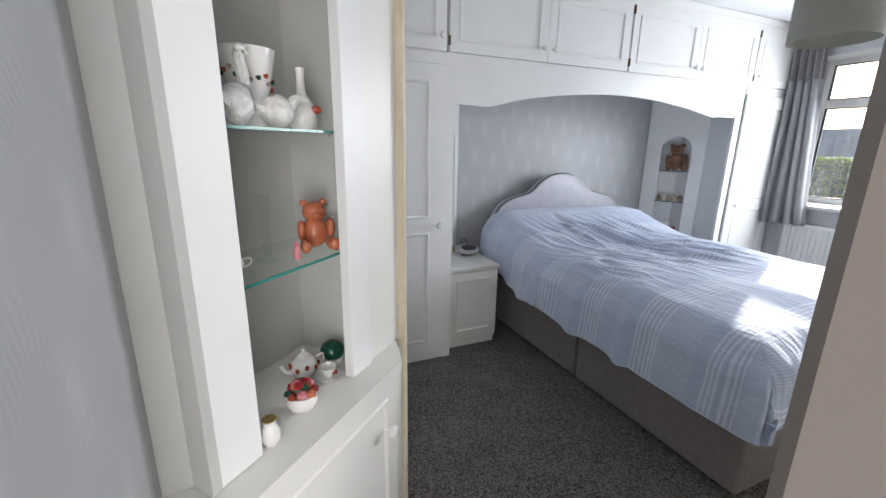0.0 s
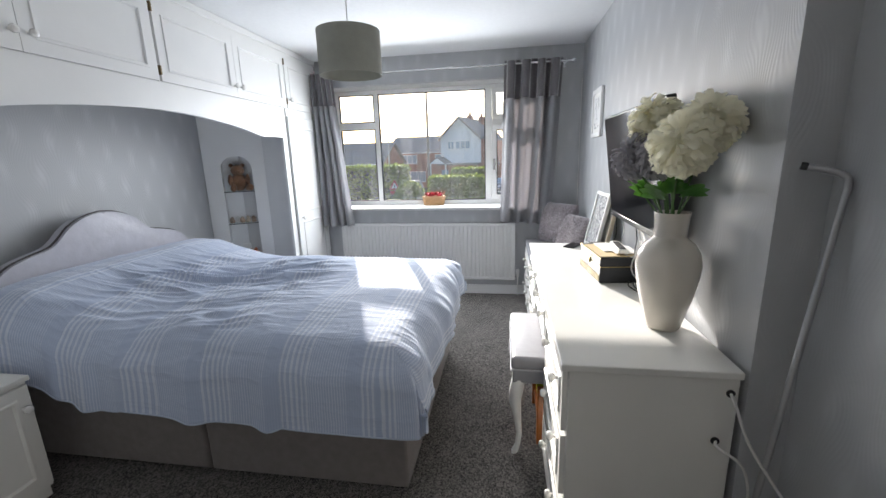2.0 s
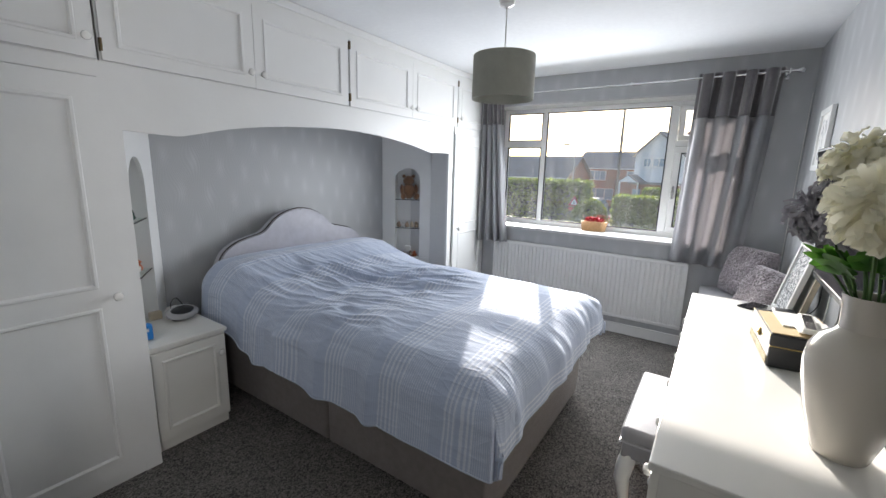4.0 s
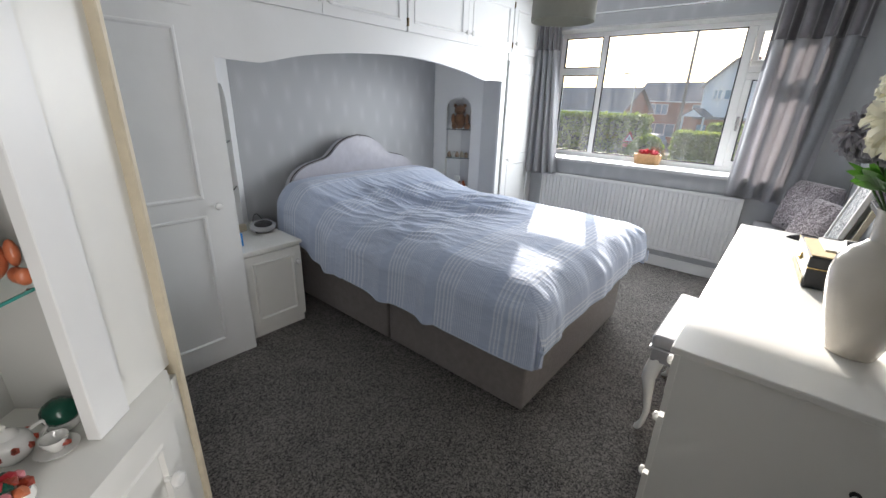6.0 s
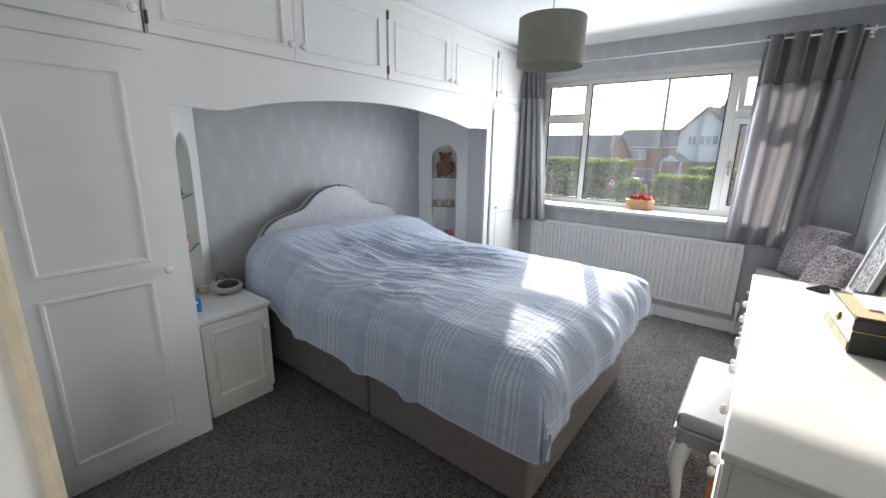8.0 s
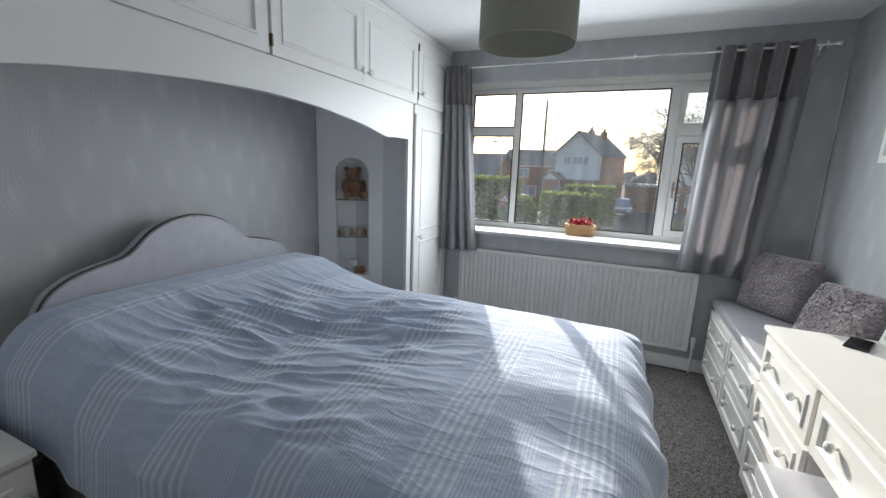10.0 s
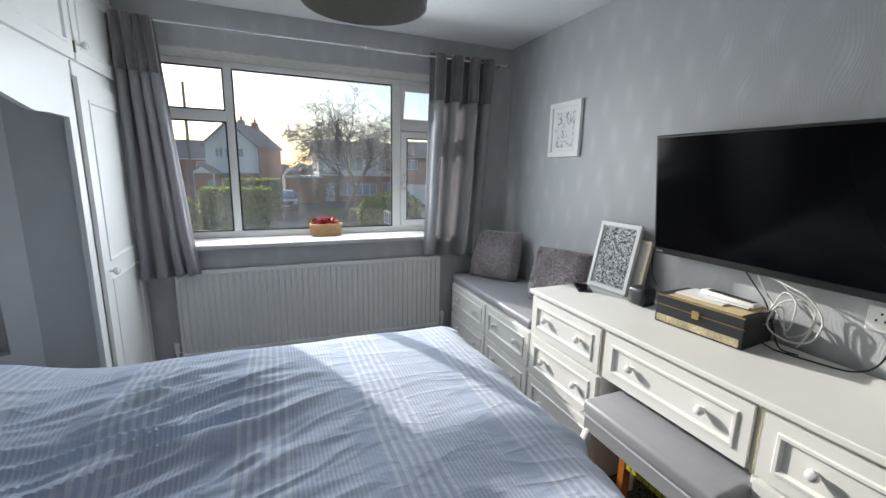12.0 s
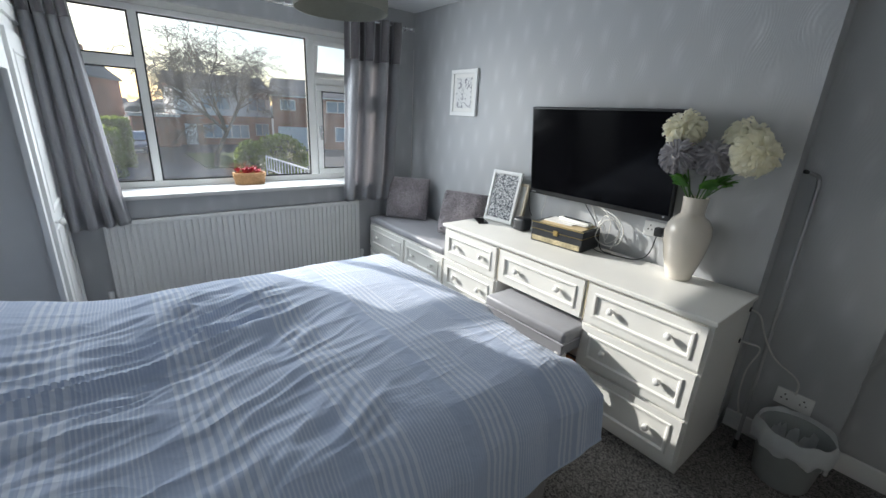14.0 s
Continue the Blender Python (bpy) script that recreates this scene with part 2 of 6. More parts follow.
M = {
    "paper": wallpaper_material(),
    "carpet": carpet_material(),
    "duvet": duvet_material(),
    "duvet_plain": material("plain_blue_cotton", (0.45, 0.51, 0.62), 0.85, noise_scale=200, noise_mix=0.08),
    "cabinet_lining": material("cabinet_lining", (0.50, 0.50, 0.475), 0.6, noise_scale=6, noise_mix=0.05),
    "ceiling": material("ceiling_paint", (0.82, 0.83, 0.84), 0.9, noise_scale=30, noise_mix=0.03, bump_scale=60, bump=0.05),
    "white": material("white_satin_paint", (0.80, 0.80, 0.785), 0.38, noise_scale=6, noise_mix=0.03, bump_scale=45, bump=0.03),
    "cream": material("cream_melamine", (0.79, 0.78, 0.735), 0.35, noise_scale=5, noise_mix=0.03, bump_scale=50, bump=0.02),
    "trim": material("pale_wood_edging", (0.66, 0.58, 0.43), 0.5, noise_scale=25, noise_mix=0.12),
    "plain_wall": material("pale_grey_emulsion", (0.70, 0.70, 0.69), 0.8, noise_scale=8, noise_mix=0.04, bump_scale=80, bump=0.05),
    "upvc": material("upvc", (0.82, 0.82, 0.80), 0.3, noise_scale=5, noise_mix=0.02),
    "gasket": material("black_gasket", (0.02, 0.02, 0.02), 0.6),
    # film holds smears and also stands in for the hazy glare outside
    "glass": glass_material("window_glass", (1, 1, 1), 0.028),
    "shelf_glass": glass_material("shelf_glass", (0.96, 0.99, 0.98), film=0.03, ior=1.08),
    "green_edge": material("glass_edge_green", (0.03, 0.22, 0.18), 0.15),
    "radiator": material("radiator_enamel", (0.74, 0.74, 0.73), 0.35, noise_scale=8, noise_mix=0.03),
    "curtain": material("grey_curtain_satin", (0.37, 0.38, 0.395), 0.5, sheen=0.3, noise_scale=90, noise_mix=0.12, bump_scale=300, bump=0.1),
    "curtain_dark": material("dark_curtain_velvet", (0.095, 0.085, 0.092), 0.38, sheen=1.0, noise_scale=60, noise_mix=0.25, bump_scale=200, bump=0.15),
    "chrome": material("chrome", (0.75, 0.75, 0.76), 0.15, 1.0),
    "dark_metal": material("hinge_brass_dark", (0.20, 0.15, 0.08), 0.4, 1.0),
    "brass": material("brass", (0.62, 0.46, 0.18), 0.3, 1.0),
    "divan": material("divan_taupe_fabric", (0.225, 0.20, 0.192), 0.9, sheen=0.2, noise_scale=300, noise_mix=0.15, bump_scale=500, bump=0.2),
    "satin": material("silver_satin", (0.46, 0.455, 0.50), 0.33, sheen=0.3, noise_scale=14, noise_mix=0.10, bump_scale=18, bump=0.25),
    "piping": material("dark_piping", (0.10, 0.09, 0.09), 0.6),
    "black": material("black_plastic", (0.012, 0.012, 0.013), 0.35),
    "screen": material("tv_screen", (0.003, 0.003, 0.004), 0.12),
    "shade": material("sage_lamp_shade", (0.36, 0.36, 0.31), 0.8, noise_scale=200, noise_mix=0.08, bump_scale=400, bump=0.1),
    "ceramic": material("cream_ceramic", (0.66, 0.61, 0.53), 0.22, noise_scale=4, noise_mix=0.05, coat=0.4),
    "pillow_fur": material("mauve_grey_fleece", (0.30, 0.265, 0.28), 0.95, sheen=0.4, noise_scale=70, noise_mix=0.45, bump_scale=75, bump=1.0),
    "seat_fabric": material("grey_seat_satin", (0.30, 0.30, 0.32), 0.38, sheen=0.2, noise_scale=18, noise_mix=0.06, bump_scale=22, bump=0.12),
    "orange_wood": material("orange_varnished_wood", (0.42, 0.13, 0.025), 0.3, noise_scale=30, noise_mix=0.25),
    "yellow": material("yellow_webbing", (0.50, 0.46, 0.02), 0.7, bump_scale=160, bump=0.5),
    "box_black": material("black_lacquered_leather", (0.02, 0.022, 0.026), 0.38, noise_scale=60, noise_mix=0.2),
    "gold": material("gold_fretwork", (0.46, 0.39, 0.24), 0.6, noise_scale=160, noise_mix=0.6),
    "envelope": material("manila_paper", (0.60, 0.47, 0.27), 0.8),
    "paper_white": material("white_paper", (0.78, 0.77, 0.74), 0.8),
    "dark_red": material("red_petals", (0.30, 0.008, 0.015), 0.6),
    "wicker": material("wicker", (0.36, 0.21, 0.095), 0.6, noise_scale=70, noise_mix=0.3),
    "petal_white": material("ivory_silk_petals", (0.88, 0.86, 0.73), 0.75, noise_scale=20, noise_mix=0.08),
    "petal_grey": material("grey_silk_petals", (0.37, 0.355, 0.37), 0.75, noise_scale=20, noise_mix=0.12),
    "leaf": material("silk_leaf", (0.05, 0.17, 0.03), 0.55, noise_scale=30, noise_mix=0.25),
    "stem": material("green_stem", (0.06, 0.14, 0.03), 0.6),
    "cane": material("grey_tube", (0.42, 0.42, 0.43), 0.3, 0.6),
    "cable_white": material("white_cable", (0.68, 0.67, 0.64), 0.5),
    "bag": material("translucent_liner", (0.80, 0.82, 0.82), 0.35, noise_scale=12, noise_mix=0.1, bump_scale=30, bump=0.4),
    "bin": material("grey_bin_plastic", (0.34, 0.36, 0.355), 0.35, noise_scale=6, noise_mix=0.1),
    "teddy": material("brown_plush", (0.27, 0.14, 0.075), 0.95, sheen=0.3, noise_scale=150, noise_mix=0.4, bump_scale=200, bump=0.8),
    "terracotta": material("orange_glaze", (0.55, 0.17, 0.08), 0.3, noise_scale=18, noise_mix=0.2),
    "blue": material("blue_card", (0.02, 0.22, 0.60), 0.5),
    "beige": material("beige_card", (0.58, 0.50, 0.38), 0.7),
    "silver_plastic": material("silver_plastic", (0.45, 0.45, 0.46), 0.3, 0.3),
    "green_glass": material("dark_green_glaze", (0.01, 0.07, 0.045), 0.2, noise_scale=40, noise_mix=0.5),
    "pink": material("pink_glaze", (0.62, 0.22, 0.24), 0.3),
    "floral": material("red_floral_transfer", (0.38, 0.06, 0.03), 0.3, noise_scale=60, noise_mix=0.8),
    "clear": glass_material("clear_ornament_glass", (0.97, 0.98, 0.97), film=0.02, ior=1.12),
    "mixed": material("mottled_ornament", (0.36, 0.27, 0.20), 0.35, noise_scale=55, noise_mix=0.7),
    "brick": material("red_brick", (0.40, 0.20, 0.14), 0.85, noise_scale=9, noise_mix=0.3, bump_scale=30, bump=0.2),
    "render": material("white_render", (0.80, 0.82, 0.84), 0.8, noise_scale=3, noise_mix=0.06),
    "roof": material("roof_tiles", (0.25, 0.23, 0.22), 0.8, noise_scale=6, noise_mix=0.3, bump_scale=12, bump=0.3),
    # light blue base has the sky's reflection painted into the panes
    "sky_glass": material("sky_reflection_glass", (0.30, 0.40, 0.50), 0.12),
    "asphalt": material("asphalt", (0.10, 0.10, 0.105), 0.9, noise_scale=4, noise_mix=0.3),
    "grass": material("grass", (0.10, 0.14, 0.04), 0.9, noise_scale=12, noise_mix=0.4),
    "hedge": material("hedge_leaf", (0.15, 0.24, 0.04), 0.6, noise_scale=6, noise_mix=0.4),
    "woods": material("winter_woods", (0.30, 0.29, 0.28), 0.9, noise_scale=1.5, noise_mix=0.3),
    # near-black core colour holds the shade deep inside the foliage
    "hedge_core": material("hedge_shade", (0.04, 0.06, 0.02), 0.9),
    "bark": material("bark", (0.20, 0.17, 0.145), 0.9, noise_scale=20, noise_mix=0.3),
    "car": material("dark_blue_car_paint", (0.07, 0.10, 0.16), 0.25, 0.3, coat=0.6),
    # brown darkened so that the shade on the door leaf is in its colour
    "shaded_door": material("brown_door_shade", (0.20, 0.17, 0.15), 0.5, noise_scale=5, noise_mix=0.05),
    "goose_glaze": material("feathered_grey_white_glaze", (0.72, 0.71, 0.68), 0.25, noise_scale=45, noise_mix=0.35, bump_scale=90, bump=0.7),
    "sill": material("pale_grey_sill", (0.60, 0.60, 0.59), 0.35, noise_scale=14, noise_mix=0.08),
    "soffit": material("mottled_grey_plaster", (0.52, 0.52, 0.52), 0.8, noise_scale=24, noise_mix=0.16, bump_scale=30, bump=0.2),
    "sign_red": material("red_sign_border", (0.45, 0.03, 0.03), 0.4),
    "china": material("white_china", (0.80, 0.79, 0.76), 0.12, coat=0.5),
}

M["screen"].node_tree.nodes["Principled BSDF"].inputs["Specular IOR Level"].default_value = 0.12


# ---- mesh helpers ----
def thing(name, loc, label="", category="", group="", kind="", rz=0.0):
    ob = new(name)
    ob.empty_display_size = 0.05
    ob.location = loc
    return tagged(ob, label, category, group, kind)


def finish(bm, name, mat, smooth=False):
    me = bpy.data.meshes.new(name)
    bmesh.ops.recalc_face_normals(bm, faces=bm.faces)
    bm.to_mesh(me)
    bm.free()
    if mat is not None:
        me.materials.append(mat)
    if smooth:
        for p in me.polygons:
            p.use_smooth = True
        me.set_sharp_from_angle(angle=radians(40))
    return me


def origin_of(ob):
    v = Vector((0, 0, 0))
    while ob is not None:
        v = v + ob.location
        ob = ob.parent
    return v


def part(name, bm, mat, parent, label="", smooth=False):
    """Links a bmesh in world coordinates as one mesh under a thing or a part."""
    me = finish(bm, name, mat, smooth)
    me.transform(Matrix.Translation(-origin_of(parent)))
    ob = new(name, me)
    ob.parent = parent
    return tagged(ob, label)


def solid(name, bm, mat, label="", category="", group="", kind="", smooth=False):
    """A top-level thing that is one mesh, its origin at the middle of its base."""
    me = finish(bm, name, mat, smooth)
    co = np.array([v.co for v in me.vertices])
    lo, hi = co.min(0), co.max(0)
    base = Vector(((lo[0] + hi[0]) / 2, (lo[1] + hi[1]) / 2, lo[2]))
    me.transform(Matrix.Translation(-base))
    ob = new(name, me)
    ob.location = base
    return tagged(ob, label, category, group, kind)


def box(bm, x0, x1, y0, y1, z0, z1, bevel=0.0, seg=1, m=None):
    r = bmesh.ops.create_cube(bm, size=1)
    vs = r["verts"]
    for v in vs:
        v.co = Vector((x0 + (v.co.x + 0.5) * (x1 - x0), y0 + (v.co.y + 0.5) * (y1 - y0), z0 + (v.co.z + 0.5) * (z1 - z0)))
    if bevel:
        es = list({e for v in vs for e in v.link_edges})
        r2 = bmesh.ops.bevel(bm, geom=es, offset=bevel, segments=seg, profile=0.5, affect="EDGES")
        vs = list({v for f in r2["faces"] for v in f.verts} | {v for v in vs if v.is_valid})
    if m is not None:
        for v in vs:
            v.co = m @ v.co
    return bm


def boxes(*bs, bevel=0.0, seg=1, m=None):
    bm = bmesh.new()
    for b in bs:
        box(bm, *b, bevel=bevel, seg=seg, m=m)
    return bm


def prism(bm, pts, axis, a, b, m=None):
    """Extrude a 2D polygon along an axis ('x','y','z') from a to b."""
    def put(p, w):
        v = {"x": (w, p[0], p[1]), "y": (p[0], w, p[1]), "z": (p[0], p[1], w)}[axis]
        v = Vector(v)
        return m @ v if m is not None else v
    lo = [bm.verts.new(put(p, a)) for p in pts]
    hi = [bm.verts.new(put(p, b)) for p in pts]
    n = len(pts)
    bm.faces.new(lo)
    bm.faces.new(hi[::-1])
    for i in range(n):
        bm.faces.new((lo[i], lo[(i + 1) % n], hi[(i + 1) % n], hi[i]))
    return bm


def lathe(bm, profile, center, seg=24, m=None, squash=(1, 1)):
    """Profile: (radius, height) pairs from the bottom up, turned about z at center."""
    rings = []
    for r, h in profile:
        ring = []
        for k in range(seg):
            a = 2 * math.pi * k / seg
            v = Vector((r * math.cos(a) * squash[0], r * math.sin(a) * squash[1], h))
            v = (m @ v if m is not None else v) + Vector(center)
            ring.append(bm.verts.new(v))
        rings.append(ring)
    for i in range(len(rings) - 1):
        for k in range(seg):
            bm.faces.new((rings[i][k], rings[i][(k + 1) % seg], rings[i + 1][(k + 1) % seg], rings[i + 1][k]))
    bm.faces.new(rings[0][::-1])
    bm.faces.new(rings[-1])
    return bm


def tube(bm, pts, radius, seg=8, taper=None):
    """A round bar along points."""
    pts = [Vector(p) for p in pts]
    rings = []
    up = Vector((0.13, 0.27, 1)).normalized()
    for i, p in enumerate(pts):
        d = (pts[min(i + 1, len(pts) - 1)] - pts[max(i - 1, 0)]).normalized()
        s = d.cross(up)
        if s.length < 1e-3:
            s = d.cross(Vector((1, 0, 0)))
        s.normalize()
        w = s.cross(d)
        r = radius if taper is None else radius * (1 + (taper - 1) * i / (len(pts) - 1))
        rings.append([bm.verts.new(p + r * (math.cos(2 * math.pi * k / seg) * s + math.sin(2 * math.pi * k / seg) * w)) for k in range(seg)])
    for a, b in zip(rings, rings[1:]):
        for k in range(seg):
            bm.faces.new((a[k], a[(k + 1) % seg], b[(k + 1) % seg], b[k]))
    bm.faces.new(rings[0][::-1])
    bm.faces.new(rings[-1])
    return bm


def ball(bm, center, radii, sub=2, rough=0.0, scale=8.0, m=None):
    r = bmesh.ops.create_icosphere(bm, subdivisions=sub, radius=1)
    for v in r["verts"]:
        k = 1 + rough * noise.noise(v.co * scale + Vector(center) * 7)
        p = Vector((v.co.x * radii[0], v.co.y * radii[1], v.co.z * radii[2])) * k
        v.co = (m @ p if m is not None else p) + Vector(center)
    return bm


def smooth_curve(pts, n=6):
    """Catmull-Rom through points."""
    pts = [Vector(p) for p in pts]
    out = []
    for i in range(len(pts) - 1):
        p0, p1, p2, p3 = pts[max(i - 1, 0)], pts[i], pts[i + 1], pts[min(i + 2, len(pts) - 1)]
        for k in range(n):
            t = k / n
            out.append(0.5 * ((2 * p1) + (p2 - p0) * t + (2 * p0 - 5 * p1 + 4 * p2 - p3) * t * t + (3 * p1 - p0 - 3 * p2 + p3) * t ** 3))
    out.append(pts[-1])
    return out


KNOB = [(0.006, 0), (0.006, 0.012), (0.010, 0.016), (0.0165, 0.022), (0.0175, 0.028), (0.015, 0.035), (0.008, 0.039)]


def knob(parent, at, direction, mat=None, scale=1.0, name="knob"):
    """A round turned knob that stands out from a face in a direction."""
    q = Vector(direction).to_track_quat("Z", "Y").to_matrix().to_4x4()
    bm = lathe(bmesh.new(), [(r * scale, h * scale) for r, h in KNOB], at, 16, m=q)
    return part(name, bm, mat or M["china"], parent, smooth=True)


def panel_front(parent, name, m, w, h, mat, rail=0.05, thick=0.018, split=None, inset=0.005):
    """A panelled door or drawer front in the plane of local x (0..w) and z (0..h); local -y faces out. split: height of a middle rail."""
    bm = bmesh.new()
    if split is None:
        zs, fields = [0, rail, h - rail, h], [1]
    else:
        zs, fields = [0, rail, split - rail / 2, split + rail / 2, h - rail, h], [1, 3]
    xs = [0, rail, w - rail, w]

    def quad(pts):
        bm.faces.new([bm.verts.new(m @ Vector(p)) for p in pts])

    for k in range(len(zs) - 1):
        for i in range(3):
            if i == 1 and k in fields:
                steps = [(0, -thick), (0.004, -thick - inset), (0.013, -thick - inset), (0.020, -thick * 0.72)]
                x0, x1, a, b = xs[1], xs[2], zs[k], zs[k + 1]
                ring = [[(x0 + o, y, a + o), (x1 - o, y, a + o), (x1 - o, y, b - o), (x0 + o, y, b - o)] for o, y in steps]
                for r0, r1 in zip(ring, ring[1:]):
                    for q in range(4):
                        quad((r0[q], r0[(q + 1) % 4], r1[(q + 1) % 4], r1[q]))
                quad(ring[-1])
            else:
                quad(((xs[i], -thick, zs[k]), (xs[i + 1], -thick, zs[k]), (xs[i + 1], -thick, zs[k + 1]), (xs[i], -thick, zs[k + 1])))
    zcols = list(zip(zs, zs[1:]))
    for a, b in zcols:
        quad(((0, 0, a), (0, -thick, a), (0, -thick, b), (0, 0, b)))
        quad(((w, 0, a), (w, -thick, a), (w, -thick, b), (w, 0, b)))
    for a, b in zip(xs, xs[1:]):
        quad(((a, 0, 0), (a, -thick, 0), (b, -thick, 0), (b, 0, 0)))
        quad(((a, 0, h), (a, -thick, h), (b, -thick, h), (b, 0, h)))
    bmesh.ops.remove_doubles(bm, verts=bm.verts, dist=1e-5)
    return part(name, bm, mat, parent)


def at(x, y, z, rz=0):
    return pose(x, y, z, 0, 0, rz)


# ---- the room ----
W, L, H = 3.30, 5.0, 2.40          # back wall y, window wall x, ceiling
FRONT = 2.62                       # fronts of the fitted wardrobes
WIN_Y0, WIN_Y1, WIN_Z0, WIN_Z1 = 0.42, 2.55, 0.905, 2.15


def structure(name, bm, mat, label, category):
    return solid(name, bm, mat, label, category, kind="structure")


floor = structure("floor", boxes((-1.3, L + 0.02, -1.7, W + 0.1, -0.12, 0.0)), M["carpet"], "dark grey-brown speckled cut-pile carpet", "floor")
structure("ceiling", boxes((-1.3, L + 0.35, -1.7, W + 0.1, H, H + 0.12)), M["ceiling"], "flat white painted ceiling", "ceiling")
# window wall with its opening
structure("wall_east", boxes((L, L + 0.33, -0.3, WIN_Y0, -0.1, H - 0.001), (L, L + 0.33, WIN_Y1, W + 0.1, -0.1, H - 0.001),
                             (L, L + 0.33, WIN_Y0, WIN_Y1, -0.1, WIN_Z0), (L, L + 0.33, WIN_Y0, WIN_Y1, WIN_Z1, H - 0.001)),
          M["paper"], "window wall with grey patterned wallpaper", "wall")
structure("window_reveal", boxes((L + 0.002, L + 0.30, WIN_Y0, WIN_Y1, WIN_Z1 - 0.012, WIN_Z1 - 0.001), (L + 0.002, L + 0.30, WIN_Y0, WIN_Y0 + 0.012, WIN_Z0, WIN_Z1 - 0.012),
                                 (L + 0.002, L + 0.30, WIN_Y1 - 0.012, WIN_Y1, WIN_Z0, WIN_Z1 - 0.012)),
          M["soffit"], "mottled pale grey plaster lining of the window opening", "window reveal")
structure("wall_north", boxes((-0.1, L, W, W + 0.12, -0.1, H - 0.001)), M["paper"], "bed wall with grey patterned wallpaper", "wall")
structure("wall_south", boxes((2.03, L, -0.30, 0.0, -0.1, H - 0.001)), M["paper"], "long wall with grey embossed wavy wallpaper", "wall")
structure("wall_recess", boxes((1.605, 2.03, -0.30, -0.12, -0.1, H - 0.001)), M["paper"], "recessed wall strip with grey embossed wallpaper", "wall")
structure("wall_recess_deep", boxes((0.80, 1.605, -0.36, -0.215, -0.1, H - 0.001)), M["paper"], "recessed wall beside the door with grey embossed wallpaper", "wall")
structure("wall_west", boxes((0.28, 0.445, 0.60, 1.13, -0.1, H - 0.001), (-0.14, 0.445, 0.60, 0.70, -0.1, H - 0.001), (-0.14, -0.04, -0.36, 0.60, -0.1, H - 0.001), (0.0, 0.12, 1.13, W, -0.1, H - 0.001)),
          M["paper"], "end wall with grey embossed wallpaper", "wall")
structure("wall_door", boxes((-0.04, 0.80, -0.46, -0.36, 2.03, H - 0.001), (0.80, 0.86, -0.46, -0.36, -0.1, 2.03), (-0.14, -0.04, -0.46, -0.36, -0.1, H - 0.001)),
          M["paper"], "wall over the bedroom door with grey wallpaper", "wall")
structure("wall_hall", boxes((-1.2, 1.7, -1.6, -1.5, -0.1, H - 0.001), (-1.3, -1.2, -1.6, -0.36, -0.1, H - 0.001), (1.7, 1.8, -1.6, -0.36, -0.1, H - 0.001),
                             (-1.2, -0.14, -0.46, -0.36, -0.1, H - 0.001), (0.80, 1.7, -0.46, -0.37, -0.1, H - 0.001)),
          M["plain_wall"], "plain pale grey walls of the landing", "wall")
structure("baseboard", boxes((2.035, L, 0.0, 0.016, 0, 0.10), (1.61, 2.03, -0.12, -0.104, 0, 0.10), (2.03, 2.045, -0.104, 0.016, 0, 0.10), (0.80, 1.59, -0.215, -0.199, 0, 0.10),
                             (1.59, 1.606, -0.215, -0.104, 0, 0.10), (L - 0.016, L, 0.02, FRONT, 0, 0.10), bevel=0.003),
          M["white"], "white painted skirting board", "skirting board")


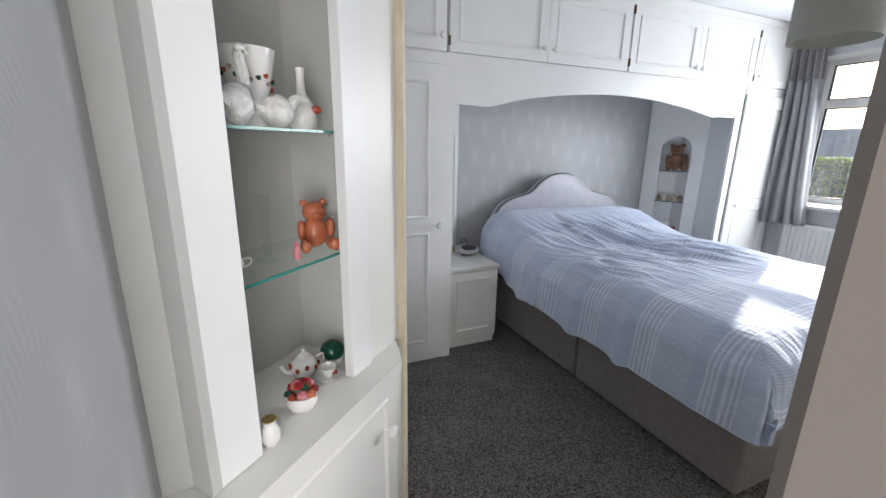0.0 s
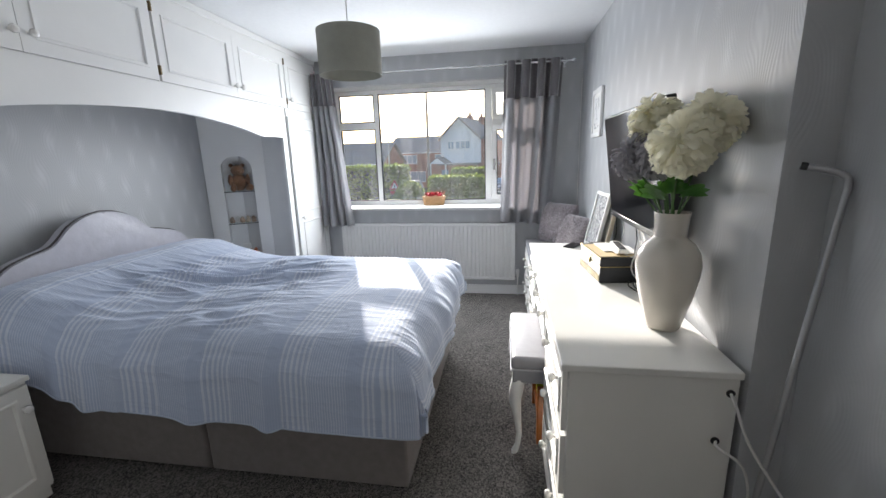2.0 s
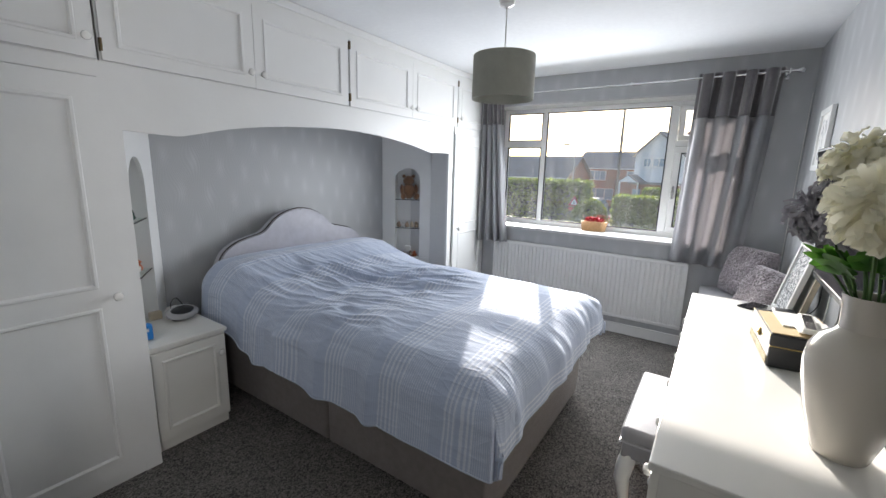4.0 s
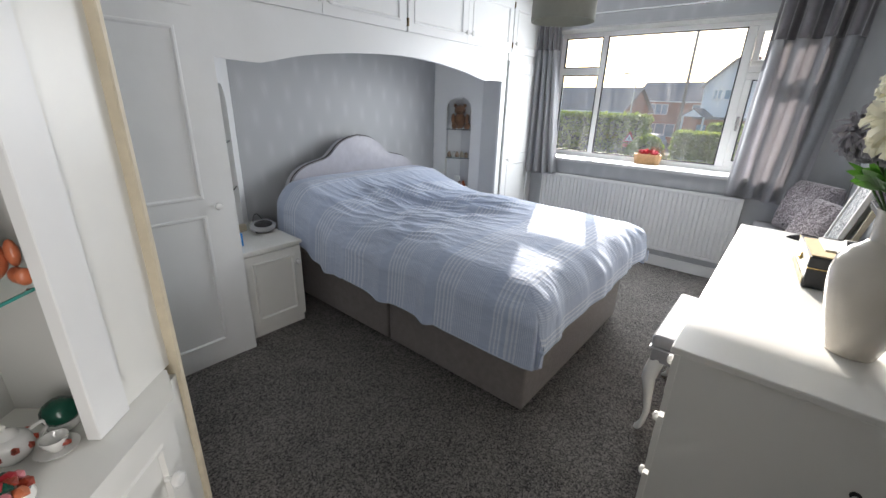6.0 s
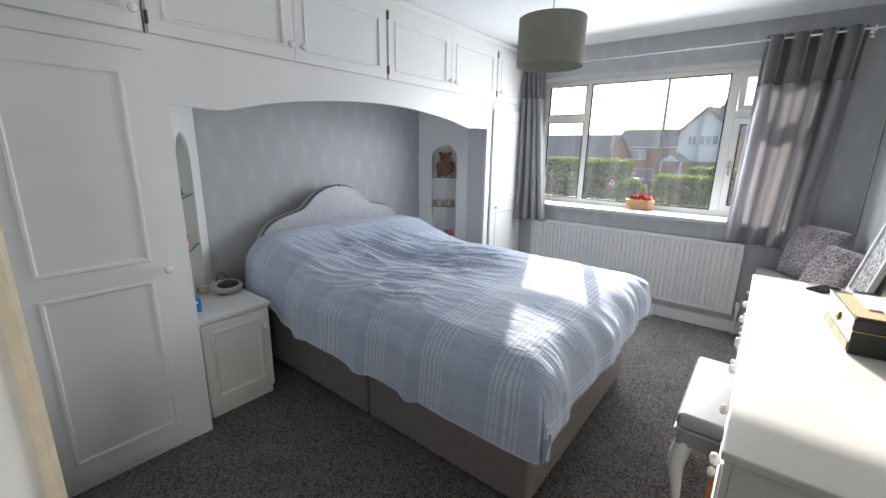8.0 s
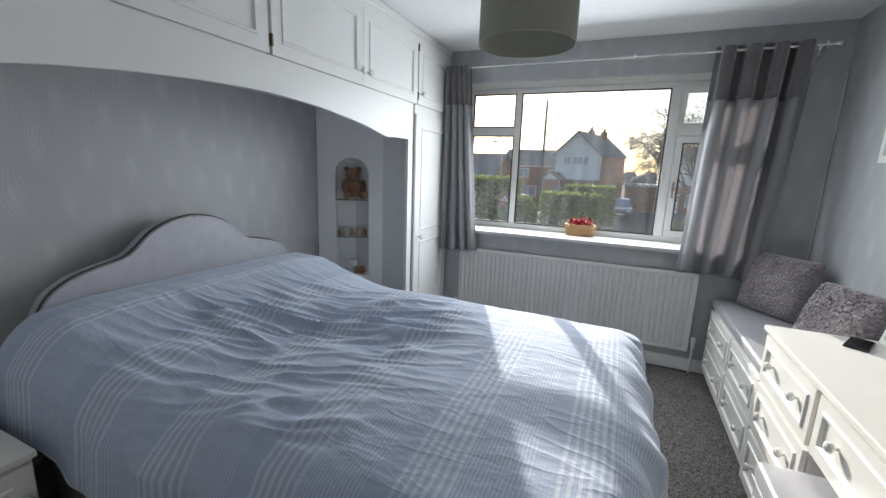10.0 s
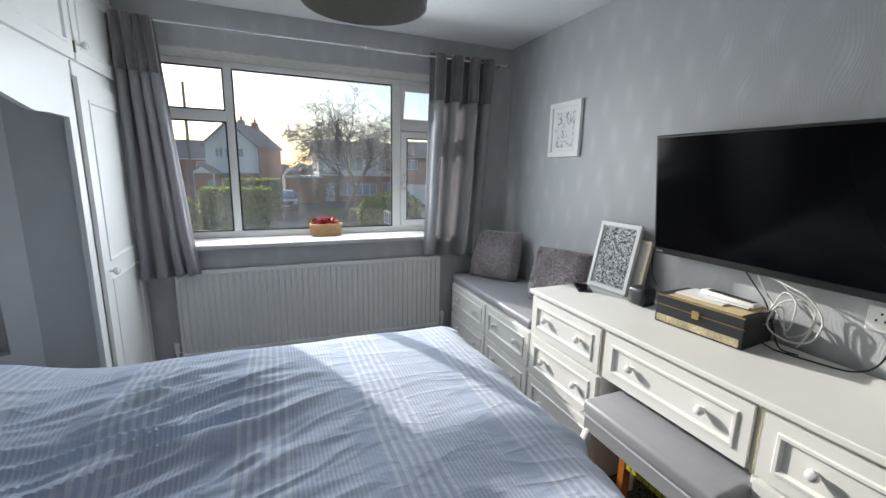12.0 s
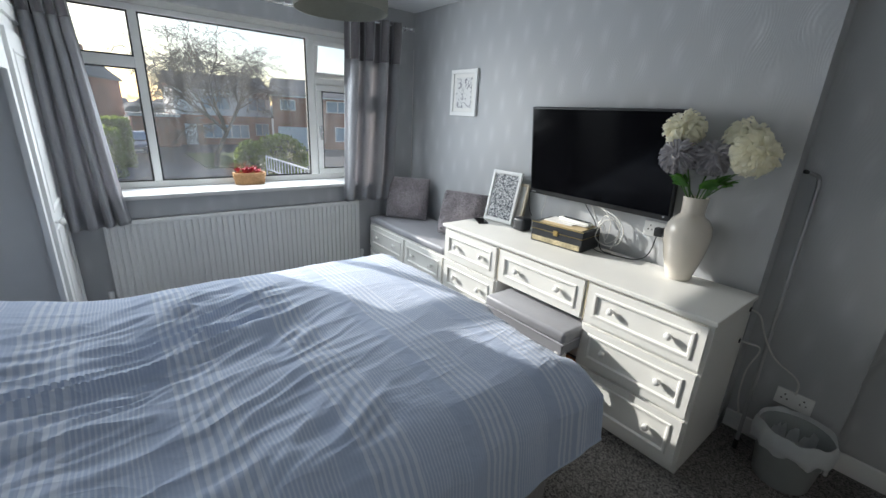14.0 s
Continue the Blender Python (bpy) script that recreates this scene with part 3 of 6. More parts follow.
# ---- window ----
def window_unit():
    w = thing("window_1", (5.29, 1.48, WIN_Z0), "white plastic-framed window with two opening lights and dark gaskets", "window", kind="structure")
    x0, x1 = 5.265, 5.325
    y0, y1, z0, z1 = WIN_Y0 + 0.012, WIN_Y1 - 0.012, WIN_Z0 + 0.02, WIN_Z1 - 0.012
    part("window_frame", boxes((x0, x1, y0, y1, z0, 0.972), (x0, x1, y0, y1, 2.098, z1), (x0, x1, y0, y0 + 0.045, 0.972, 2.098), (x0, x1, y1 - 0.045, y1, 0.972, 2.098),
                               (x0, x1, 2.055, 2.105, 0.972, 2.098), (x0, x1, 0.85, 0.915, 0.972, 2.098), (x0, x1, y0 + 0.045, 0.85, 1.745, 1.80), (x0, x1, 2.105, y1 - 0.045, 1.745, 1.815), bevel=0.004), M["upvc"], w)
    # panes with their black gaskets: big light, left pair, right pair
    lights = [(0.915, 2.055, 0.972, 2.098), (2.105, y1 - 0.045, 0.972, 1.745), (2.105, y1 - 0.045, 1.815, 2.098)]
    for a, b, c, d in lights:
        g = 0.010
        part("gasket", boxes((5.27, 5.285, a, b, c, c + g), (5.27, 5.285, a, b, d - g, d), (5.27, 5.285, a, a + g, c + g, d - g), (5.27, 5.285, b - g, b, c + g, d - g)), M["gasket"], w)
        p = part("pane", boxes((5.30, 5.306, a, b, c, d)), M["glass"], w)
        p.visible_shadow = False
    # right casement with its handle
    a, b, c, d = y0 + 0.047, 0.848, 0.974, 1.743
    cas = part("casement", boxes((5.25, 5.30, a, b, c, c + 0.05), (5.25, 5.30, a, b, d - 0.05, d), (5.25, 5.30, a, a + 0.05, c + 0.05, d - 0.05), (5.25, 5.30, b - 0.05, b, c + 0.05, d - 0.05), bevel=0.004), M["upvc"], w)
    part("gasket", boxes((5.252, 5.262, a + 0.05, b - 0.05, c + 0.05, c + 0.058), (5.252, 5.262, a + 0.05, b - 0.05, d - 0.058, d - 0.05), (5.252, 5.262, b - 0.058, b - 0.05, c + 0.058, d - 0.058)), M["gasket"], cas)
    p = part("pane", boxes((5.272, 5.278, a + 0.05, b - 0.05, c + 0.05, d - 0.05)), M["glass"], cas)
    p.visible_shadow = False
    part("handle", boxes((5.225, 5.25, b - 0.035, b - 0.015, 1.28, 1.40), (5.215, 5.235, b - 0.040, b - 0.012, 1.33, 1.36), bevel=0.004), M["chrome"], cas)
    # right fanlight, tilted open at the bottom
    m = Matrix.Translation((5.29, 0, 2.108)) @ Matrix.Rotation(radians(-14), 4, "Y") @ Matrix.Translation((-5.29, 0, -2.108))
    c, d = 1.80, 2.105
    fan = part("fanlight", boxes((5.26, 5.31, a, b, c, c + 0.045), (5.26, 5.31, a, b, d - 0.045, d), (5.26, 5.31, a, a + 0.045, c + 0.045, d - 0.045), (5.26, 5.31, b - 0.045, b, c + 0.045, d - 0.045), bevel=0.004, m=m), M["upvc"], w)
    p = part("pane", boxes((5.28, 5.286, a + 0.045, b - 0.045, c + 0.045, d - 0.045), m=m), M["glass"], fan)
    p.visible_shadow = False
    part("window_sill", boxes((4.945, 5.27, WIN_Y0 - 0.03, WIN_Y1 + 0.03, WIN_Z0 - 0.008, WIN_Z0 + 0.022), bevel=0.006, seg=2), M["sill"], w)


window_unit()

# ---- fitted wardrobes over and beside the bed ----
ARCH = [(1.722, 1.620), (1.93, 1.612), (2.0, 1.622), (2.2, 1.668), (2.42, 1.700), (2.65, 1.722), (2.95, 1.737), (3.26, 1.728), (3.5, 1.706), (3.72, 1.678), (3.90, 1.645), (4.0, 1.630), (4.08, 1.636), (4.27, 1.636)]


def wardrobes():
    f0, f1 = FRONT, FRONT + 0.022
    bridge = thing("bridge_cupboard_surround", (3.0, FRONT, 0.0), "white painted wardrobe surround with a shaped arch over the bed", "wardrobe surround", kind="structure")
    curve = [(v.x, v.y) for v in smooth_curve([(x, z, 0) for x, z in ARCH], 4)]
    poly = [(1.722, 1.888)] + curve + [(4.27, 1.888)]
    bm = bmesh.new()
    prism(bm, poly[::-1], "y", f0, f1)
    part("arched_pelmet", bm, M["white"], bridge)
    part("top_rail", boxes((1.06, L - 0.002, f0 + 0.002, f1, 2.312, H - 0.002)), M["white"], bridge)
    part("cornice", boxes((1.06, L - 0.002, f0 - 0.012, f0 + 0.001, 2.352, H - 0.003), bevel=0.004), M["white"], bridge)
    part("soffit", boxes((1.72, 4.34, f1, W - 0.002, 1.86, 1.888)), M["white"], bridge)
    part("post", boxes((1.655, 1.722, f0, f1, 0, 1.888)), M["white"], bridge)
    part("post", boxes((4.27, 4.336, f0, f1, 0, 1.888)), M["white"], bridge)
    part("side_panel", boxes((1.70, 1.722, f1, W - 0.002, 0, 1.86)), M["white"], bridge)
    part("side_panel", boxes((4.336, 4.358, f1, W - 0.002, 0, 1.86)), M["plain_wall"], bridge, "pale grey side panel")
    part("carcass_back", boxes((1.06, 4.99, f1 + 0.02, f1 + 0.03, 1.889, 2.311)), M["white"], bridge)
    # top cupboards: paired doors with knobs
    def top_cupboard(x0, x1, doors, label):
        c = thing("top_cupboard", ((x0 + x1) / 2, FRONT, 1.89), label, "cupboard", "cupboards over the bed")
        part("body", boxes((x0, x1, f0 + 0.006, f0 + 0.02, 1.888, 2.312)), M["white"], c)
        w = (x1 - x0 - 0.006) / doors
        for i in range(doors):
            d = panel_front(c, "door", at(x0 + 0.003 + i * w + 0.0015, f0 + 0.004, 1.892), w - 0.003, 0.414, M["white"], 0.055)
            kx = x0 + 0.003 + (i + 1) * w - 0.035 if (i == 0 and doors == 2) or (doors == 1 and x0 < 2) else x0 + 0.003 + i * w + 0.035
            knob(d, (kx, f0 - 0.014, 1.965), (0, -1, 0))
        for z in (1.925, 2.25):
            part("hinge", boxes((x0 + 0.001, x0 + 0.009, f0 - 0.016, f0 + 0.002, z, z + 0.05)), M["dark_metal"], c)
    top_cupboard(1.06, 1.665, 1, "white panelled top cupboard above the wardrobe")
    top_cupboard(1.675, 3.012, 2, "white double top cupboard with panelled doors and dark hinges")
    top_cupboard(3.022, 4.372, 2, "white double top cupboard with panelled doors")
    top_cupboard(4.382, 4.992, 1, "small white top cupboard by the window")

    def tall(x0, x1, kx, label):
        c = thing("wardrobe", ((x0 + x1) / 2, FRONT, 0), label, "wardrobe", "fitted wardrobes")
        part("body", boxes((x0, x1, f0 + 0.024, W - 0.02, 0.0, 1.88)), M["white"], c)
        part("plinth", boxes((x0, x1, f0 + 0.004, f0 + 0.022, 0, 0.045)), M["white"], c)
        d = panel_front(c, "door", at(x0 + 0.004, f0 + 0.004, 0.05), x1 - x0 - 0.008, 1.77, M["white"], 0.085, split=0.86)
        knob(d, (kx, f0 - 0.014, 0.91), (0, -1, 0), scale=1.1)
        part("head_rail", boxes((x0, x1, f0, f0 + 0.02, 1.824, 1.886)), M["white"], c)
    tall(1.10, 1.655, 1.620, "tall white wardrobe with a two-panel door and round knob")
    tall(4.36, 4.99, 4.425, "tall white wardrobe with a two-panel door beside the window")


wardrobes()


def niche(name, p, q, off, r, label):
    """An angled display panel with an arched, glass-shelved niche between two plan points."""
    p, q = Vector((*p, 0)), Vector((*q, 0))
    d = (q - p).normalized()
    w = (q - p).length
    n = Vector((d.y, -d.x, 0))
    if n.y > 0:
        n = -n
    m = Matrix((( d.x, -n.x, 0, p.x), (d.y, -n.y, 0, p.y), (0, 0, 1, 0), (0, 0, 0, 1)))   # local x along, local y inwards
    ob = thing(name, (p + q) / 2, label, "niche shelves", "niches beside the bed")
    mid = w / 2 + off
    x0, x1 = mid - r, mid + r
    ztop, za = 1.858, 1.37
    bm = bmesh.new()
    arc = [(mid + r * math.cos(math.pi * k / 16), za + r * math.sin(math.pi * k / 16)) for k in range(17)]
    left = [(0, 0.586)] + [(x0, 0.586)] + [(a, b) for a, b in arc[::-1][:9]] + [(mid, ztop), (0, ztop)]
    right = [(w, 0.586), (w, ztop), (mid, ztop)] + [(a, b) for a, b in arc[::-1][8:]] + [(x1, 0.586)]
    prism(bm, left, "y", 0, 0.02, m)
    prism(bm, right, "y", 0, 0.02, m)
    part("panel", bm, M["white"], ob)
    depth = 0.13
    part("niche_back", boxes((x0, x1, depth, depth + 0.006, 0.586, za + r + 0.01), m=m), M["white"], ob)
    for a in (x0 - 0.006, x1):
        part("niche_side", boxes((a, a + 0.006, 0.02, depth, 0.586, za + r + 0.01), m=m), M["white"], ob)
    part("niche_top", boxes((x0, x1, 0.02, depth, za + r, za + r + 0.006), m=m), M["white"], ob)
    for z in (0.885, 1.175):
        s = part("shelf", boxes((x0 + 0.001, x1 - 0.001, 0.012, depth - 0.001, z, z + 0.006), m=m), M["shelf_glass"], ob)
        part("shelf_edge", boxes((x0 + 0.001, x1 - 0.001, 0.008, 0.012, z, z + 0.006), m=m), M["gasket"], s)
    return m, 2 * mid


NR, NRW = niche("niche_shelf", (4.085, 3.29), (4.334, 2.87), 0.012, 0.125, "white angled panel with an arched niche and glass shelves")
NL, NLW = niche("niche_shelf", (1.755, 2.79), (2.07, 3.29), -0.055, 0.145, "white angled panel with an arched niche and ornaments")
solid("niche_base", prism(bmesh.new(), [(4.085, 3.298), (4.334, 2.872), (4.334, 3.298)], "z", 0, 0.584), M["white"], "white low base under the angled niche", "base", kind="structure")

# ---- bed ----
BX0, BX1, BY0, BY1 = 2.30, 3.65, 1.105, 3.09


def bed():
    b = thing("double_bed", ((BX0 + BX1) / 2, 2.1, 0), "double divan bed with taupe base and silver scalloped headboard", "bed")
    for y0, y1 in ((BY0, 2.052), (2.062, BY1)):
        part("divan_base", boxes((BX0, BX1, y0, y1, 0.028, 0.385), bevel=0.016, seg=3), M["divan"], b, smooth=True)
    for x in (BX0 + 0.07, BX1 - 0.07):
        for y in (BY0 + 0.06, 2.0, 2.12, BY1 - 0.1):
            c = part("castor", lathe(bmesh.new(), [(0.012, 0.03), (0.024, 0.034), (0.024, 0.052)], (x, y, 0), 12), M["black"], b)
            part("wheel", lathe(bmesh.new(), [(0.018, -0.012), (0.022, -0.006), (0.022, 0.006), (0.018, 0.012)], (x, y, 0.022), 12, m=Matrix.Rotation(radians(90), 4, "Y")), M["black"], c)
    part("mattress", boxes((BX0 + 0.01, BX1 - 0.01, BY0 + 0.02, BY1, 0.386, 0.58), bevel=0.05, seg=3), M["satin"], b, smooth=True)
    # scalloped headboard
    half = [(0.0, 1.165), (0.10, 1.150), (0.20, 1.105), (0.28, 1.035), (0.33, 1.005), (0.42, 0.985), (0.52, 0.955), (0.60, 0.90), (0.645, 0.82), (0.66, 0.775), (0.70, 0.765), (0.715, 0.70)]
    cx = 2.985
    crv = [(v.x, v.y) for v in smooth_curve([(x, z, 0) for x, z in half], 4)]
    outline = [(cx - x, z) for x, z in crv[::-1]] + [(cx + x, z) for x, z in crv[1:]]
    poly = [(cx - 0.715, 0.25)] + outline + [(cx + 0.715, 0.25)]
    bm = bmesh.new()
    prism(bm, poly, "y", 3.135, 3.215)
    es = [e for e in bm.edges if abs(e.verts[0].co.y - e.verts[1].co.y) < 1e-5]
    bmesh.ops.bevel(bm, geom=es, offset=0.022, segments=3, profile=0.5, affect="EDGES")
    hb = part("headboard", bm, M["satin"], b, "silver-grey satin scalloped headboard", smooth=True)
    part("piping", tube(bmesh.new(), [(x, 3.16, z + 0.003) for x, z in outline], 0.006, 6), M["piping"], hb)


bed()


def duvet():
    nx, ny = 300, 380
    cx = (BX0 + BX1) / 2
    hw = (BX1 - BX0) / 2 - 0.045
    side, foot = 0.395, 0.345
    y_head, y_foot = 3.11, BY0 + 0.075
    bm = bmesh.new()
    uvs = []
    grid = []

    def over(d, r):
        """Way out and way down after d metres of cloth past an edge of radius r."""
        q = r * math.pi / 2
        if d <= 0:
            return d, 0.0
        if d < q:
            a = d / r
            return r * math.sin(a), r * (1 - math.cos(a))
        return r + 0.10 * (d - q), r + (d - q)

    for j in range(ny + 1):
        row = []
        b = -(foot + 0.0) + (y_head - y_foot + foot) * j / ny      # metres of cloth from the foot edge towards the head
        for i in range(nx + 1):
            a = -(hw + side) + 2 * (hw + side) * i / nx
            da = abs(a) - hw
            nb = -b
            if da > 0 and nb > 0:      # the cloth's corner is rounded
                short = (max(da, nb) / math.hypot(da, nb)) ** 0.75
                da, nb = da * short, nb * short
            ox, dx = over(da, 0.14)
            oy, dy = over(nb, 0.18)
            down = max(dx, dy) + (0.16 * min(dx, dy) if (dx > 0 and dy > 0) else 0)
            x = cx + math.copysign(hw + ox, a) if da > 0 else cx + a
            y = y_foot - oy if nb > 0 else y_foot + b
            u, v = a, b
            t = b / (y_head - y_foot)
            dome = 0.054 * (1 - min(1, abs(a) / (hw + 0.12)) ** 4) * (0.60 + 0.40 * math.sin(math.pi * min(1, max(0, t))))
            head_rise = 0.15 * min(1, max(0, (t - 0.60) / 0.28)) ** 1.5
            z = 0.704 + dome + 0.012 * a / hw * max(0, 1 - t) + head_rise - down
            # soft billows, then creases that run down the bed and drift outwards: long folds, short sharp ones, crumple
            across = u * 0.93 + v * 0.34 + 0.05 * noise.noise((u * 2.1 + 5, v * 2.1, 0.7)) + 0.018 * noise.noise((u * 6 + 1, v * 6, 3.7))
            along = v * 0.94 - u * 0.34
            mid = math.exp(-((t - 0.56) / 0.27) ** 4) * min(1, max(0, (a + 0.82) / 0.25)) * min(1, max(0, (0.62 - a) / 0.3))
            drape = 0.03 + 0.20 * min(1, max(0, (t - 0.25) / 0.2)) * min(1, max(0, (0.95 - t) / 0.2))
            worn = max(mid, drape) * (0.55 + 0.9 * max(0, noise.noise((u * 2.6 + 8, v * 2.2, 4.4)) + 0.25))
            z += 0.016 * noise.noise((u * 1.3 + 3, v * 1.8 + u * 0.8, 0.3)) + 0.010 * noise.noise((u * 3.1, v * 2.7 + 6, 1.3))
            n1 = noise.noise((across * 7.0 + 1.7, along * 1.5, 2.1))
            n2 = noise.noise((across * 14.0 - 4.0, along * 2.8, 5.1))
            n3 = noise.noise((across * 27.0 + 9.0, along * 6.0 + u * 2, 8.3))
            n4 = noise.noise((u * 17 + along * 6, v * 17, 6.1))
            z += worn * (0.040 * (0.30 - math.hypot(n1, 0.05)) + 0.018 * math.exp(-(n2 / 0.20) ** 2) + 0.005 * n3 - 0.008)
            n5 = noise.noise((across * 12.0 + 3.0, along * 2.2 + 7, 9.9))
            z += 0.013 * worn * math.exp(-(n5 / 0.15) ** 2)
            z += (0.04 + 0.96 * worn) * 0.0045 * (0.4 - abs(n4)) + 0.002 * noise.noise((u * 9, v * 9, 1.0))
            hang = min(1, down / 0.12)
            if hang > 0:
                wave = noise.noise((v * 4.2 if da > 0 else u * 4.2, 7.7, 0.2)) + 0.6 * noise.noise((v * 9.5 if da > 0 else u * 9.5, 2.7, 0.9))
                if da > 0:
                    x += math.copysign(0.040 * wave * hang, a)
                if b < 0:
                    y -= 0.040 * wave * hang
                z += 0.035 * hang * wave
            if t > 0.985:
                z -= 0.02
            row.append(bm.verts.new((x, y, max(z, 0.12))))
            uvs.append((a, b))
        grid.append(row)
    hem = [v.co.copy() for v in [r[0] for r in reversed(grid)] + grid[0][1:-1] + [r[-1] for r in grid]][::2]
    for j in range(ny):
        for i in range(nx):
            bm.faces.new((grid[j][i], grid[j][i + 1], grid[j + 1][i + 1], grid[j + 1][i]))
    bm.verts.index_update()
    lay = bm.loops.layers.uv.new("UVMap")
    for f in bm.faces:
        for lp in f.loops:
            lp[lay].uv = uvs[lp.vert.index]
    ob = solid("duvet", bm, M["duvet"], "rumpled pale blue duvet with woven white stripes on the bed", "duvet", smooth=True)
    for p in ob.data.polygons:
        p.use_smooth = True
    sd = ob.modifiers.new("thickness", "SOLIDIFY")
    sd.thickness, sd.offset = 0.018, -1
    part("hem", tube(bmesh.new(), hem, 0.0035, 6), M["duvet_plain"], ob, smooth=True)
    return ob


duvet()


def pillow(name, center, size, rz, tilt, mat, label, group="", category="pillow", fleece=0.0):
    bm = bmesh.new()
    n = 90 if fleece else 22
    m = Matrix.Translation(center) @ Matrix.Rotation(radians(rz), 4, "Z") @ Matrix.Rotation(radians(tilt), 4, "X")
    w, h, th = size
    g = {}
    for s in (1, -1):
        for i in range(n + 1):
            for j in range(n + 1):
                if s == -1 and (i in (0, n) or j in (0, n)):
                    g[s, i, j] = g[1, i, j]
                    continue
                a, b = 2 * i / n - 1, 2 * j / n - 1
                pinch = 1 - 0.06 * (a * a * b * b) - 0.05 * (1 - a * a) * abs(b) ** 3 - 0.05 * (1 - b * b) * abs(a) ** 3
                t = th / 2 * max(0, (1 - a ** 4) * (1 - b ** 4)) ** 0.5
                t *= 1 + 0.18 * noise.noise((a * 2.3 + rz, b * 2.3, s))
                if fleece:
                    t += fleece * (0.5 - abs(noise.noise((a * w * 55, b * h * 55, s * 3.0 + rz))) * 1.6)
                g[s, i, j] = bm.verts.new(m @ Vector((a * w / 2 * pinch, s * t, b * h / 2 * pinch)))
    for s in (1, -1):
        for i in range(n):
            for j in range(n):
                vs = (g[s, i, j], g[s, i + 1, j], g[s, i + 1, j + 1], g[s, i, j + 1])
                bm.faces.new(vs if s == 1 else vs[::-1])
    return solid(name, bm, mat, label, category, group, smooth=True)


for cx in (2.68, 3.28):
    pillow("bed_pillow", (cx, 2.965, 0.715), (0.66, 0.40, 0.16), 0, -62, M["satin"], "plump silver-grey satin pillow against the headboard", "pillows on the bed")


# ---- soft furnishings at the window ----
def translucent(mat, amount, color):
    nt = mat.node_tree
    b = nt.nodes["Principled BSDF"]
    tl = nt.nodes.new("ShaderNodeBsdfTranslucent")
    tl.inputs[0].default_value = (*color, 1)
    mx = nt.nodes.new("ShaderNodeMixShader")
    mx.inputs[0].default_value = amount
    nt.links.new(b.outputs[0], mx.inputs[1])
    nt.links.new(tl.outputs[0], mx.inputs[2])
    nt.links.new(mx.outputs[0], nt.nodes["Material Output"].inputs[0])


translucent(M["curtain"], 0.45, (0.60, 0.575, 0.59))
translucent(M["bag"], 0.45, (0.82, 0.84, 0.84))
translucent(M["hedge"], 0.35, (0.40, 0.50, 0.06))
translucent(M["shade"], 0.12, (0.4, 0.4, 0.32))


def curtain(y_top, y_bot, z0, z1, zh, waves, seed, label):
    """An eyelet curtain in uneven columns: deep regular folds at the pole, looser and wandering towards the hem."""
    c = thing("curtain", (4.88, (y_top[0] + y_top[1]) / 2, z0), label, "curtain", "pair of curtains")
    n = waves * 22

    def place(u, z, extra):
        t = (z - z0) / (z1 - z0)
        loose = 1 - t
        uw = u + 0.045 * noise.noise((u * 2.6 + seed, 0.4, 0.1)) * math.sin(math.pi * u) + 0.05 * loose * noise.noise((u * 3.4 + seed, t * 1.2, 0.2)) * math.sin(math.pi * u)
        ph = 2 * math.pi * waves * uw
        amp = (0.040 + 0.022 * noise.noise((u * waves * 0.9 + seed, seed, t * 0.8))) * (0.80 + 0.35 * t)
        ya = y_bot[0] + (y_top[0] - y_bot[0]) * t ** 0.8
        yb = y_bot[1] + (y_top[1] - y_bot[1]) * t ** 0.8
        y = ya + (yb - ya) * u + 0.016 * math.sin(2 * ph) * (0.6 + 0.4 * t)
        sharp = math.cos(ph) + 0.16 * math.cos(3 * ph + 0.4)
        x = 4.885 + amp * sharp - extra - 0.035 * loose ** 2 * math.sin(u * 5 + seed)
        x += 0.006 * noise.noise((u * 21, z * 5, seed)) + 0.004 * noise.noise((u * 40 + seed, z * 9, 2.0)) * (0.4 + 0.6 * t)
        return (x, y, z + (0.010 * math.cos(ph) if t > 0.995 else 0) - 0.008 * loose * math.cos(ph + 1.0))

    def sheet(za, zb, extra, rows):
        bm = bmesh.new()
        g = [[bm.verts.new(place(i / n, za + (zb - za) * j / rows, extra)) for i in range(n + 1)] for j in range(rows + 1)]
        for j in range(rows):
            for i in range(n):
                bm.faces.new((g[j][i], g[j][i + 1], g[j + 1][i + 1], g[j + 1][i]))
        return bm

    cloth = part("cloth", sheet(z0, zh + 0.01, 0, 40), M["curtain"], c, "plain mid-grey satin cloth", smooth=True)
    head = part("heading", sheet(zh, z1, 0.004, 16), M["curtain_dark"], c, "dark crushed velvet heading band", smooth=True)
    part("hem_seam", tube(bmesh.new(), [place(i / n, z0 + 0.055, 0.002) for i in range(n + 1)], 0.0012, 4), M["curtain"], c)
    for ob in (cloth, head):
        sd = ob.modifiers.new("thickness", "SOLIDIFY")
        sd.thickness = 0.003
    for k in range(waves):
        y = y_top[0] + (y_top[1] - y_top[0]) * (k + 0.25) / waves
        r = bmesh.new()
        tube(r, [(4.885 + 0.024 * math.cos(a), y, z1 - 0.045 + 0.024 * math.sin(a)) for a in [2 * math.pi * q / 16 for q in range(17)]], 0.004, 6)
        part("eyelet", r, M["chrome"], head)


curtain((0.19, 0.72), (0.285, 0.760), 0.775, 2.270, 1.94, 4, 1.0, "grey lined curtain with a dark heading, drawn open")
curtain((2.405, 2.60), (2.285, 2.61), 0.745, 2.258, 1.95, 4, 4.0, "grey lined curtain drawn open beside the wardrobe")


